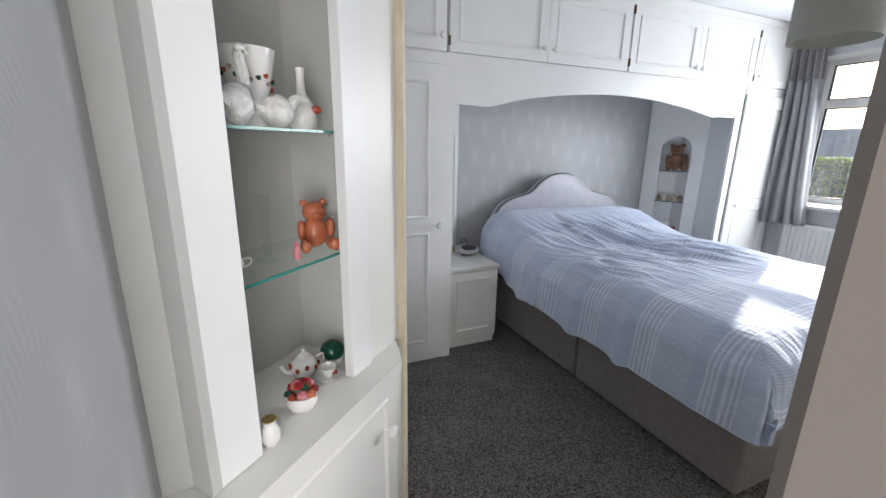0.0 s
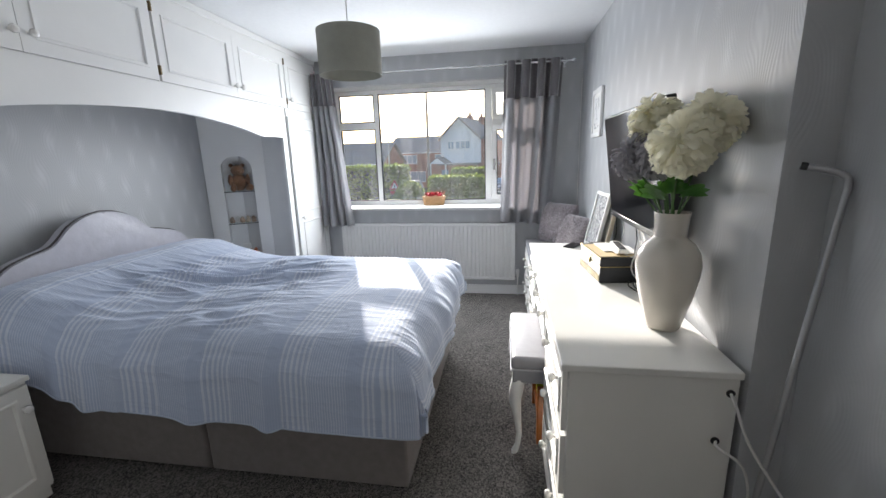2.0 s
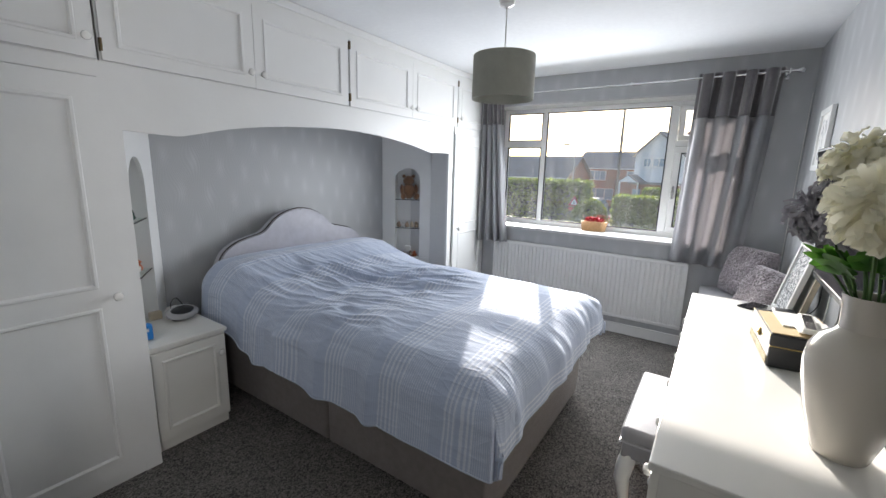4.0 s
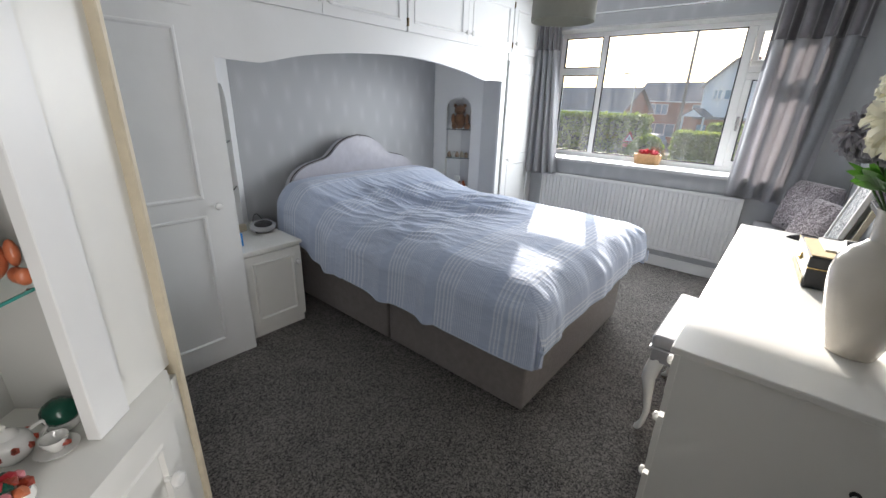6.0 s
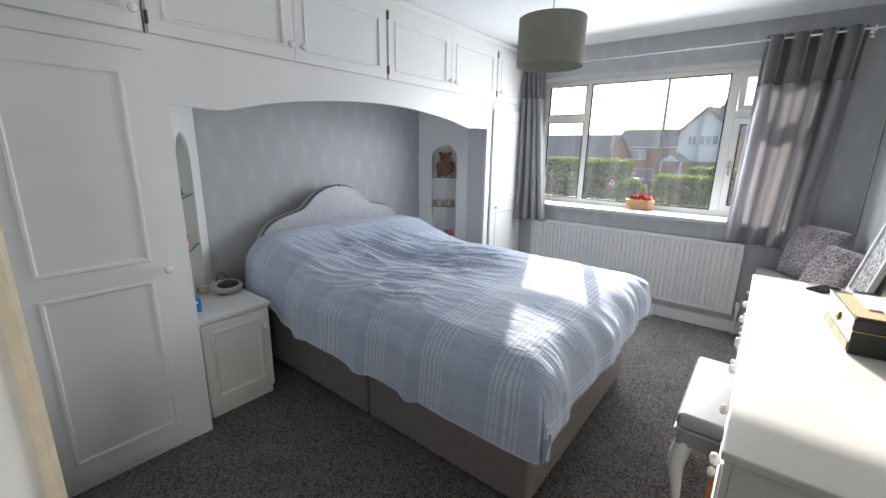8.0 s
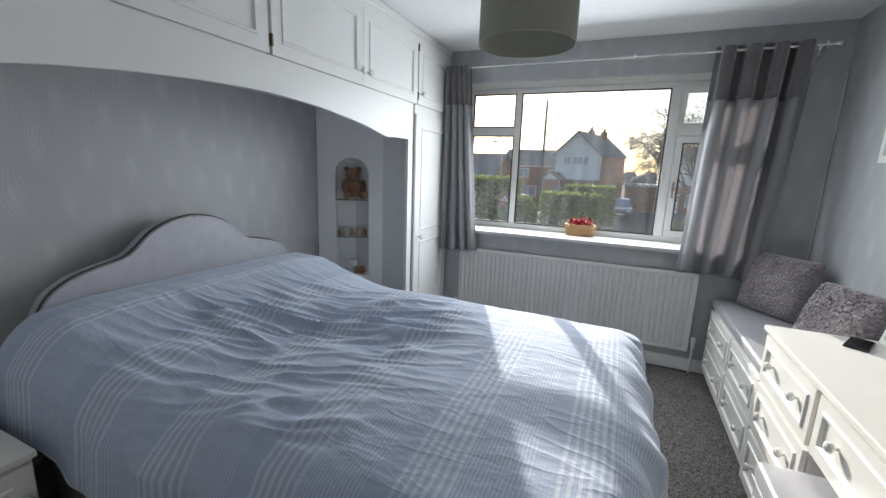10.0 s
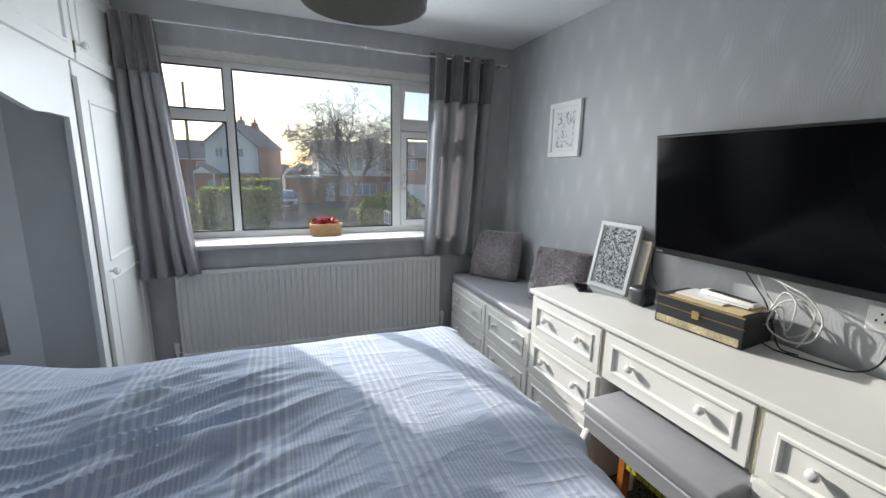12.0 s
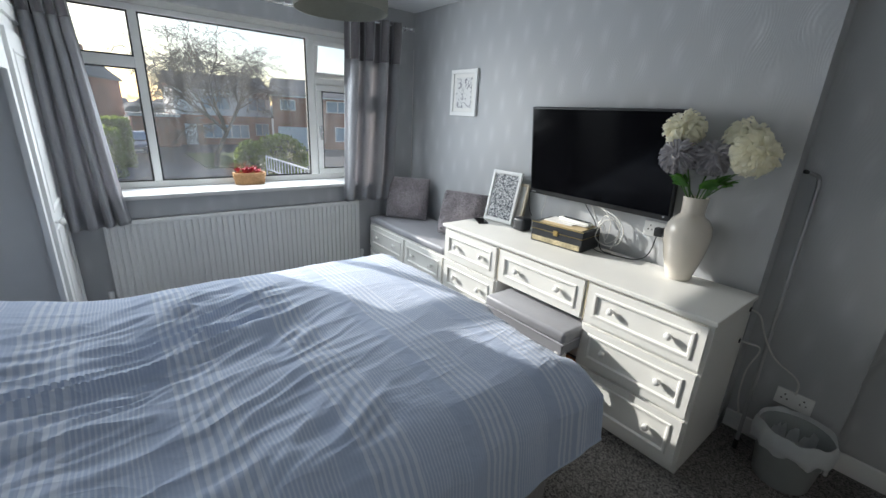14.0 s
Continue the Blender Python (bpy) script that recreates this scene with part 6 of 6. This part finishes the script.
part("lead", tube(bmesh.new(), smooth_curve([(2.09, 3.09, 0.62), (2.06, 3.12, 0.68), (2.02, 3.10, 0.66), (2.0, 3.06, 0.60), (1.98, 3.04, 0.592)], 5), 0.003, 6), M["black"], ds)
solid("small_box", boxes((1.905, 1.965, 3.085, 3.12, 0.586, 0.632), bevel=0.003), M["beige"], "small beige card box on the bedside cabinet", "box")
bb = thing("tissue_pack", (1.775, 2.79, 0.586), "bright blue pack on the bedside cabinet", "pack")
part("pack", boxes((1.752, 1.812, 2.80, 2.85, 0.586, 0.668), bevel=0.008, seg=2), M["blue"], bb, smooth=True)
part("label_patch", boxes((1.772, 1.792, 2.797, 2.7995, 0.635, 0.650)), M["paper_white"], bb)


def in_niche(m, w, a, y, z):
    return m @ Vector((w / 2 + a, y, z))


bear(in_niche(NR, NRW, 0.0, 0.070, 1.1815), 0.238, (-0.70, -0.71), M["teddy"], "brown plush teddy bear seated on the top shelf")


def trinket(p, s, mat, seed, label):
    rng = random.Random(seed)
    bm = bmesh.new()
    prof = [(0.016, 0), (0.022, 0.008), (rng.uniform(0.014, 0.024), 0.022), (rng.uniform(0.008, 0.016), 0.034), (rng.uniform(0.012, 0.018), 0.044), (0.004, 0.056)]
    lathe(bm, [(r * s, h * s) for r, h in prof], p, 14)
    for k in range(3):
        a = rng.uniform(0, 6.3)
        ball(bm, Vector(p) + Vector((0.014 * s * math.cos(a), 0.014 * s * math.sin(a), rng.uniform(0.015, 0.04) * s)), (0.010 * s, 0.010 * s, 0.010 * s), 1)
    solid("trinket", bm, mat, label, "ornament", "small ornaments", smooth=True)


for k, a in enumerate((-0.095, -0.05, -0.01, 0.035, 0.085)):
    trinket(in_niche(NR, NRW, a, 0.06 + 0.02 * (k % 2), 0.8915), 1.05, (M["mixed"], M["china"], M["mixed"], M["beige"], M["mixed"])[k], k, "small brown and cream animal ornament on a glass shelf")
for k, a in enumerate((-0.03, 0.03, 0.07)):
    trinket(in_niche(NR, NRW, a, 0.06, 0.5855), 1.1, (M["china"], M["mixed"], M["terracotta"])[k], 20 + k, "small ornament on the niche base")
solid("trinket_box", boxes((-0.03, 0.03, -0.02, 0.02, 0.0, 0.05), bevel=0.002, m=NR @ Matrix.Translation((NRW / 2, 0.05, 0.6455))), M["paper_white"], "small white box on the niche base", "box")
for k, a in enumerate((-0.09, -0.045, 0.005, 0.055)):
    trinket(in_niche(NL, NLW, a, 0.06, 1.1815), 1.15, (M["clear"], M["silver_plastic"], M["silver_plastic"], M["green_glass"])[k], 40 + k, "small glass and silver ornament on a glass shelf")
for k, a in enumerate((-0.085, -0.03, 0.03, 0.08)):
    trinket(in_niche(NL, NLW, a, 0.06, 0.8915), 1.15, (M["mixed"], M["pink"], M["china"], M["terracotta"])[k], 60 + k, "small coloured ornament on a glass shelf")


def basket():
    cx, cy, z = 5.185, 1.467, WIN_Z0 + 0.0225
    b = thing("wicker_basket", (cx, cy, z), "woven wicker basket on the window sill", "basket")
    n = 9
    for k in range(n):
        t = k / (n - 1)
        a, c = 0.050 + 0.012 * t, 0.100 + 0.014 * t
        pts = []
        for q in range(41):
            an = 2 * math.pi * q / 40
            rr = 1 / (abs(math.cos(an)) ** 4 + abs(math.sin(an)) ** 4) ** 0.25
            wig = 1 + 0.05 * math.cos(an * 20 + math.pi * k)
            pts.append((cx + a * rr * math.cos(an) * wig, cy + c * rr * math.sin(an) * wig, z + 0.006 + 0.0105 * k))
        part("woven_strand", tube(bmesh.new(), pts, 0.0062, 6), M["wicker"], b, smooth=True)
    part("lining", boxes((cx - 0.040, cx + 0.040, cy - 0.085, cy + 0.085, z, z + 0.07)), M["wicker"], b)
    f = thing("red_flowers", (cx, cy, z + 0.09), "dark red artificial flowers filling the basket", "flowers")
    rng = random.Random(3)
    for k in range(26):
        p = Vector((cx + rng.uniform(-0.045, 0.045), cy + rng.uniform(-0.095, 0.095), z + rng.uniform(0.085, 0.115)))
        bm = bmesh.new()
        for j in range(6):
            an = j * 1.05 + rng.random()
            d = Vector((math.cos(an), math.sin(an), 0.5 + rng.random()))
            s = d.cross(Vector((0, 0, 1))).normalized()
            vs = [bm.verts.new(p), bm.verts.new(p + d * 0.014 - s * 0.010), bm.verts.new(p + d * 0.026), bm.verts.new(p + d * 0.014 + s * 0.010)]
            bm.faces.new(vs)
        part("flower", bm, M["dark_red"], f)


basket()


# ---- outside: the street ----
GZ = -1.85
solid("ground", boxes((5.6, 900, -600, 600, GZ - 0.5, GZ)), M["asphalt"], "grey tarmac road and drives across the street", "ground", kind="structure")
solid("lawn", boxes((27.5, 36.0, -7.5, -1.6, GZ - 0.05, GZ + 0.04)), M["grass"], "front lawn of the house opposite", "lawn", kind="structure")
solid("pavement", boxes((21.5, 23.2, -60, 60, GZ - 0.05, GZ + 0.09)), M["plain_wall"], "pale concrete pavement along the road", "pavement", kind="structure")
solid("own_lawn", boxes((5.8, 14.0, -20, 20, GZ - 0.05, GZ + 0.05)), M["grass"], "lawn in front of the house", "lawn", kind="structure")


def house_window(parent, m, y0, y1, z0, z1, lights, mat=None):
    w = part("window", boxes((-0.06, 0.02, y0, y1, z0, z0 + 0.07), (-0.06, 0.02, y0, y1, z1 - 0.07, z1), (-0.06, 0.02, y0, y0 + 0.07, z0, z1), (-0.06, 0.02, y1 - 0.07, y1, z0, z1),
                             *[(-0.06, 0.02, y0 + (y1 - y0) * k / lights - 0.035, y0 + (y1 - y0) * k / lights + 0.035, z0, z1) for k in range(1, lights)], m=m), M["upvc"], parent)
    for k in range(lights):
        a, b = y0 + (y1 - y0) * k / lights + 0.03, y0 + (y1 - y0) * (k + 1) / lights - 0.03
        part("pane", boxes((-0.03, -0.01, a, b, z0 + 0.05, z1 - 0.05), m=m), M["sky_glass"], w)


def gable_house():
    """White gable to the street, brick flanks; local -x faces the street, origin at the middle of the front."""
    m = pose(40.0, 5.05, GZ, 0, 0, -17)
    h = thing("gable_house", (40.0, 5.05, GZ), "white-rendered gable-fronted house with brick sides and tiled roof", "house")
    hw, ev, ap, dp = 2.0, 5.0, 6.78, 6.4
    part("front_wall", prism(bmesh.new(), [(-hw, 2.68), (hw, 2.68), (hw, ev), (0, ap), (-hw, ev)], "x", 0.0, 0.3, m), M["render"], h)
    part("lower_wall", boxes((0, 0.3, -hw, hw, 0, 2.68), m=m), M["brick"], h)
    for y in (-hw, hw - 0.25):
        part("side_wall", boxes((0.3, dp, y, y + 0.25, 0, ev), m=m), M["brick"], h)
    part("rear_wall", boxes((dp, dp + 0.3, -hw, hw, 0, ev), m=m), M["brick"], h)
    for sgn in (-1, 1):
        part("roof_slope", prism(bmesh.new(), [(0, ap + 0.12), (sgn * (hw + 0.25), ev - 0.10), (sgn * (hw + 0.25), ev - 0.22), (0, ap)], "x", -0.3, dp + 0.3, m), M["roof"], h)
        part("bargeboard", prism(bmesh.new(), [(0, ap + 0.10), (sgn * (hw + 0.24), ev - 0.12), (sgn * (hw + 0.24), ev - 0.30), (0, ap - 0.08)], "x", -0.36, -0.31, m), M["woods"], h)
    for y, x in ((0.1, 2.6), (-0.35, 4.6)):
        c = part("chimney", boxes((x, x + 0.6, y - 0.22, y + 0.22, ap - 0.8, ap + 0.40), m=m), M["brick"], h)
        part("chimney_pot", lathe(bmesh.new(), [(0.12, 0), (0.09, 0.35)], m @ Vector((x + 0.3, y, ap + 0.40)), 10), M["brick"], c)
    house_window(h, m, 0.58, 1.25, 3.95, 4.72, 2)
    house_window(h, m, -1.05, 0.46, 3.95, 4.72, 3)
    house_window(h, m, -0.75, 0.85, 0.9, 2.25, 3)
    house_window(h, m, -1.7, -1.05, 0.9, 2.25, 1)
    part("canopy", boxes((-0.9, 0.0, -hw, hw, 2.50, 2.69), m=m), M["roof"], h)
    po = part("porch_roof", prism(bmesh.new(), [(0.75, 2.66), (2.65, 2.66), (1.70, 3.30)], "x", -1.5, 0.0, m), M["roof"], h)
    for y in (0.9, 2.5):
        part("porch_post", boxes((-1.4, -1.28, y - 0.06, y + 0.06, 0, 2.66), m=m), M["upvc"], po)
    part("porch_gable", prism(bmesh.new(), [(0.92, 2.66), (2.48, 2.66), (1.70, 3.18)], "x", -1.56, -1.5, m), M["render"], po)
    part("front_door", boxes((-0.05, 0.02, 1.25, 1.95, 0, 2.05), m=m), M["sky_glass"], h)


gable_house()


def long_house(name, x, y0, y1, ev, ridge, depth, upper, lower, label, windows, rz=0, split=2.5, doors=(), yc=0.0):
    """Ridge parallel to the street; windows: (y0, y1, z0, z1, lights) above ground."""
    m = pose(x, yc, GZ, 0, 0, rz)
    h = thing(name, m @ Vector((0, (y0 + y1) / 2, 0)), label, "house")
    part("upper_wall", boxes((0, depth, y0, y1, split, ev), m=m), upper, h)
    part("lower_wall", boxes((0.01, depth - 0.01, y0 + 0.01, y1 - 0.01, 0, split), m=m), lower, h)
    for sgn, xe in ((1, -0.4), (-1, depth + 0.4)):
        xm = depth / 2
        part("roof_slope", prism(bmesh.new(), [(xm, ridge + 0.12), (xe, ev - 0.05), (xe, ev - 0.17), (xm, ridge)], "y", y0 - 0.3, y1 + 0.3, m), M["roof"], h)
    for y in (y0, y1 - 0.25):
        part("gable", prism(bmesh.new(), [(0, ev), (depth, ev), (depth / 2, ridge)], "y", y, y + 0.25, m), lower, h)
    part("gutter", boxes((-0.46, -0.38, y0 - 0.2, y1 + 0.2, ev - 0.16, ev - 0.06), m=m), M["upvc"], h)
    for w in windows:
        house_window(h, m, *w)
    for a, b, z, mat in doors:
        part("door", boxes((-0.06, 0.03, a, b, 0, z), m=m), mat, h)


long_house("brick_house", 46, 7.0, 13.6, 3.9, 5.6, 8, M["brick"], M["brick"], "red brick house with a tiled roof beyond the hedge", [(7.5, 8.5, 2.7, 3.6, 1), (10.5, 12.2, 2.6, 3.6, 3), (9.6, 12.2, 0.6, 1.8, 3)])
long_house("brick_house", 36, 11.6, 21.0, 2.9, 4.7, 8, M["brick"], M["brick"], "brick house with a tiled roof beyond the tall hedge", [(12.0, 14.0, 1.9, 2.9, 3), (16.0, 18.0, 1.9, 2.9, 3)])
long_house("rendered_house", 44, -10.0, -2.2, 4.7, 6.0, 8, M["render"], M["brick"], "house with pale upper storey and brick ground floor behind the tree",
           [(-7.9, -4.15, 0.55, 1.75, 5), (-9.7, -8.5, 0.8, 1.9, 2), (-6.5, -4.2, 3.0, 4.2, 3), (-9.6, -8.0, 3.0, 4.2, 2)], doors=[(-3.65, -2.75, 1.75, M["render"])])
long_house("brick_house", 40, -11.5, 0.0, 4.5, 5.9, 7, M["brick"], M["brick"], "red brick house with a pale blue garage door",
           [(-1.9, -0.65, 3.25, 4.15, 2), (-7.5, -4.5, 3.2, 4.2, 3), (-9.5, -5.2, 0.7, 2.0, 4)], rz=-22, doors=[(-3.3, -0.35, 1.87, M["render"])], yc=-9.0)
gr = thing("garage", (43.0, -0.6, GZ), "low brick garage with a flat pale-edged roof", "garage")
part("wall", boxes((42.0, 47.0, -2.1, 0.9, GZ, GZ + 2.3)), M["brick"], gr)
part("flat_roof", boxes((41.7, 47.2, -2.3, 1.1, GZ + 2.3, GZ + 2.48)), M["plain_wall"], gr)
part("garage_door", boxes((41.95, 42.01, -1.75, 0.55, GZ, GZ + 2.0)), M["brick"], gr)


def foliage(bm, lo, hi, n, size, rng, rounded=False):
    for _ in range(n):
        if rounded:
            d = Vector((rng.gauss(0, 1), rng.gauss(0, 1), rng.gauss(0, 1))).normalized() * rng.uniform(0.75, 1.05)
            p = Vector([(a + b) / 2 + (b - a) / 2 * q for a, b, q in zip(lo, hi, d)])
        else:
            p = Vector([rng.uniform(a, b) for a, b in zip(lo, hi)])
            k = rng.random()
            if k < 0.5:
                p.z = hi[2] + rng.gauss(0, 0.06)
            elif k < 0.85:
                p.x = lo[0] + rng.gauss(0, 0.05)
            else:
                p.y = rng.choice((lo[1], hi[1])) + rng.gauss(0, 0.05)
        u = Vector((rng.gauss(0, 1), rng.gauss(0, 1), rng.gauss(0, 1))).normalized()
        v = u.cross(Vector((rng.gauss(0, 1), rng.gauss(0, 1), rng.gauss(0, 1)))).normalized()
        s = size * rng.uniform(0.6, 1.4)
        bm.faces.new([bm.verts.new(p - u * s), bm.verts.new(p - v * s * 0.5), bm.verts.new(p + u * s), bm.verts.new(p + v * s * 0.5)])


def hedge(lo, hi, n, size, seed, label, name="hedge", rounded=False, mat=None):
    rng = random.Random(seed)
    h = thing(name, ((lo[0] + hi[0]) / 2, (lo[1] + hi[1]) / 2, lo[2]), label, name)
    if rounded:
        c = [(a + b) / 2 for a, b in zip(lo, hi)]
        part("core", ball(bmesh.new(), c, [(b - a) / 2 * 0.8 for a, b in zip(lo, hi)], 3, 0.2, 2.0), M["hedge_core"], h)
        part("trunk", tube(bmesh.new(), [(c[0], c[1], lo[2]), c], 0.08, 6), M["bark"], h)
    else:
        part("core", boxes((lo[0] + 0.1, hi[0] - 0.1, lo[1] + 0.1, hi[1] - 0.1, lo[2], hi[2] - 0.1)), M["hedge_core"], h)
    bm = bmesh.new()
    foliage(bm, lo, hi, n, size, rng, rounded)
    lv = part("leaves", bm, mat or M["hedge"], h)
    tagged(lv, kind="stuff")


hedge((25.0, 2.1, GZ), (26.4, 5.3, 0.18), 6000, 0.11, 1, "clipped green hedge in front of the white house")
hedge((29.0, 1.55, GZ), (30.4, 4.4, 0.52), 5000, 0.12, 6, "darker clipped hedge beside the drive")
hedge((24.0, 6.6, GZ), (25.5, 16.0, 0.92), 8000, 0.12, 2, "tall clipped hedge with sunlit yellow-green top")
hedge((21.3, 4.9, GZ), (22.8, 6.6, 0.20), 2800, 0.11, 3, "loose pale green shrub by the road", "shrub", True)
hedge((20.6, -3.05, GZ), (22.0, -1.75, 0.12), 3200, 0.09, 4, "leafy evergreen bush by the drive", "shrub", True)
hedge((21.5, -5.3, GZ), (23.0, -2.6, 0.33), 4200, 0.09, 5, "broad green bush beside a railing", "shrub", True)


def bare_tree():
    rng = random.Random(12)
    base = Vector((28.0, -2.15, GZ))
    t = thing("bare_tree", base, "bare spreading winter tree on the lawn opposite", "tree")
    trunk_top = base + Vector((0.1, -0.75, 1.95))
    part("trunk", tube(bmesh.new(), smooth_curve([base, base + Vector((0.1, -0.12, 0.7)), base + Vector((0.1, -0.4, 1.3)), trunk_top], 4), 0.16, 10, 0.65), M["bark"], t, smooth=True)
    limbs, twigs = bmesh.new(), bmesh.new()

    def grow(p, d, length, r, level):
        n = 4
        pts = [p]
        for k in range(n):
            d = (d + Vector((rng.gauss(0, 0.15), rng.gauss(0, 0.15), rng.gauss(0, 0.10) + (0.05 if level < 2 else -0.09)))).normalized()
            p = p + d * (length / n)
            pts.append(p)
        tube(limbs if level < 3 else twigs, pts, max(r, 0.008), 6 if level < 2 else 4 if level < 3 else 3, 0.5)
        if level >= 5:
            return
        for k in range(4 if level < 4 else 5):
            q = pts[rng.choice((1, 2, 3, 4))]
            nd = (d + Vector((rng.gauss(0, 0.6), rng.gauss(0, 0.6), rng.gauss(0, 0.45) + 0.08))).normalized()
            grow(q, nd, length * rng.uniform(0.55, 0.74), r * 0.52, level + 1)

    for k in range(7):
        a = 2 * math.pi * k / 7 + 0.5
        grow(trunk_top, Vector((0.6 * math.cos(a), 0.95 * math.sin(a) + 0.42, 0.95)).normalized(), 2.85, 0.085, 0)
    part("limbs", limbs, M["bark"], t)
    tw = part("twigs", twigs, M["bark"], t)
    tagged(tw, kind="stuff")


bare_tree()


def car(x, y, label, mat):
    """Front of the car towards -x."""
    c = thing("parked_car", (x, y, GZ), label, "car")
    w = 0.86
    prof = [(0, 0.30), (0.02, 0.62), (0.25, 0.78), (1.05, 0.94), (1.75, 1.42), (2.3, 1.50), (3.3, 1.44), (3.85, 1.0), (4.0, 0.9), (4.05, 0.35), (3.9, 0.25), (0.1, 0.22)]
    m = pose(x, y, GZ, 0, 0, 0)
    bm = bmesh.new()
    prism(bm, prof, "y", -w, w, m)
    for v in bm.verts:
        z = v.co.z - GZ
        if z > 0.95:
            v.co.y = y + (v.co.y - y) * (1 - 0.30 * (z - 0.95) / 0.55)
    bmesh.ops.bevel(bm, geom=list(bm.edges), offset=0.05, segments=2, profile=0.5, affect="EDGES")
    part("body", bm, mat, c, smooth=True)
    part("windscreen", prism(bmesh.new(), [(1.08, 0.985), (1.72, 1.40), (1.74, 1.385), (1.12, 0.965)], "y", -0.66, 0.66, pose(x - 0.03, y, GZ + 0.02)), M["sky_glass"], c)
    for s in (-1, 1):
        part("side_glass", prism(bmesh.new(), [(1.35, 1.0), (1.85, 1.38), (3.2, 1.36), (3.55, 1.02)], "y", s * 0.79, s * 0.815, m), M["sky_glass"], c)
        part("headlight", ball(bmesh.new(), (x + 0.10, y + s * 0.62, GZ + 0.66), (0.10, 0.17, 0.08), 2), M["china"], c, smooth=True)
        part("mirror", ball(bmesh.new(), (x + 1.35, y + s * 0.97, GZ + 1.0), (0.08, 0.10, 0.07), 2), mat, c, smooth=True)
        for xx in (0.75, 3.2):
            wh = part("wheel", lathe(bmesh.new(), [(0.22, -0.1), (0.31, -0.09), (0.31, 0.09), (0.22, 0.1)], (x + xx, y + s * 0.78, GZ + 0.31), 20, m=Matrix.Rotation(radians(90), 4, "X")), M["black"], c, smooth=True)
            part("rim", lathe(bmesh.new(), [(0.20, -0.112), (0.20, 0.112)], (x + xx, y + s * 0.78, GZ + 0.31), 16, m=Matrix.Rotation(radians(90), 4, "X")), M["silver_plastic"], wh)
    part("number_plate", boxes((x - 0.03, x - 0.005, y - 0.26, y + 0.26, GZ + 0.38, GZ + 0.49)), M["paper_white"], c)
    part("grille", boxes((x - 0.02, x + 0.02, y - 0.4, y + 0.4, GZ + 0.52, GZ + 0.60)), M["black"], c)


car(34.0, 1.15, "dark blue hatchback parked on the drive opposite", M["car"])
car(31.5, 8.6, "silver car parked behind the hedge", M["silver_plastic"])
tp = solid("telegraph_pole", tube(bmesh.new(), [(36.0, 7.35, GZ), (36.0, 7.35, 7.0)], 0.13, 10, 0.7), M["bark"], "tall wooden telegraph pole by the road", "pole", smooth=True)
lp = thing("street_lamp", (30.0, 9.1, GZ), "slim grey street lamp with a curved arm", "street lamp")
part("column", tube(bmesh.new(), [(30, 9.1, GZ), (30, 9.1, 2.9)], 0.06, 8, 0.6), M["cane"], lp)
part("arm", tube(bmesh.new(), smooth_curve([(30, 9.1, 2.85), (30, 9.2, 3.2), (30, 9.6, 3.38)], 4), 0.03, 8), M["cane"], lp)
part("lantern", boxes((29.9, 30.1, 9.5, 9.95, 3.34, 3.44), bevel=0.03), M["cane"], lp)
rs = thing("road_sign", (23.4, 6.95, GZ), "triangular road sign with a red border on a thin post", "road sign")
part("post", tube(bmesh.new(), [(23.4, 6.95, GZ), (23.4, 6.95, 0.2)], 0.03, 8), M["cane"], rs)
part("sign_border", prism(bmesh.new(), [(6.63, -0.30), (7.27, -0.30), (6.95, 0.26)], "x", 23.33, 23.36, None), M["sign_red"], rs)
part("sign_face", prism(bmesh.new(), [(6.76, -0.225), (7.14, -0.225), (6.95, 0.11)], "x", 23.31, 23.328, None), M["paper_white"], rs)
part("lower_plate", boxes((23.33, 23.36, 6.68, 7.22, -0.55, -0.36)), M["sign_red"], rs)
part("symbol", boxes((23.30, 23.309, 6.925, 6.975, -0.18, -0.02)), M["gasket"], rs)
fn = thing("railing", (17.8, -2.78, GZ), "pale painted garden railing beside the bush", "railing")
part("top_rail", tube(bmesh.new(), [(20.0, -2.7, -0.43), (15.6, -2.86, -0.43)], 0.035, 6), M["render"], fn)
part("bottom_rail", tube(bmesh.new(), [(20.0, -2.7, -0.95), (15.6, -2.86, -0.95)], 0.03, 6), M["render"], fn)
for k in range(15):
    q = k / 14
    part("baluster", tube(bmesh.new(), [(20.0 - 4.4 * q, -2.7 - 0.16 * q, -0.95 if k % 7 else GZ), (20.0 - 4.4 * q, -2.7 - 0.16 * q, -0.43)], 0.022, 6), M["render"], fn)
rng_w = random.Random(77)
wb = bmesh.new()
for k in range(130):
    yy = -150 + 300 * k / 129
    ball(wb, (150 + rng_w.uniform(-8, 8), yy, GZ + 1.0), (5, rng_w.uniform(2.5, 4.5), rng_w.uniform(2.0, 3.6)), 2, 0.35, 1.5)
solid("far_woods", wb, M["woods"], "distant line of bare trees on the horizon", "woods", kind="stuff", smooth=True)
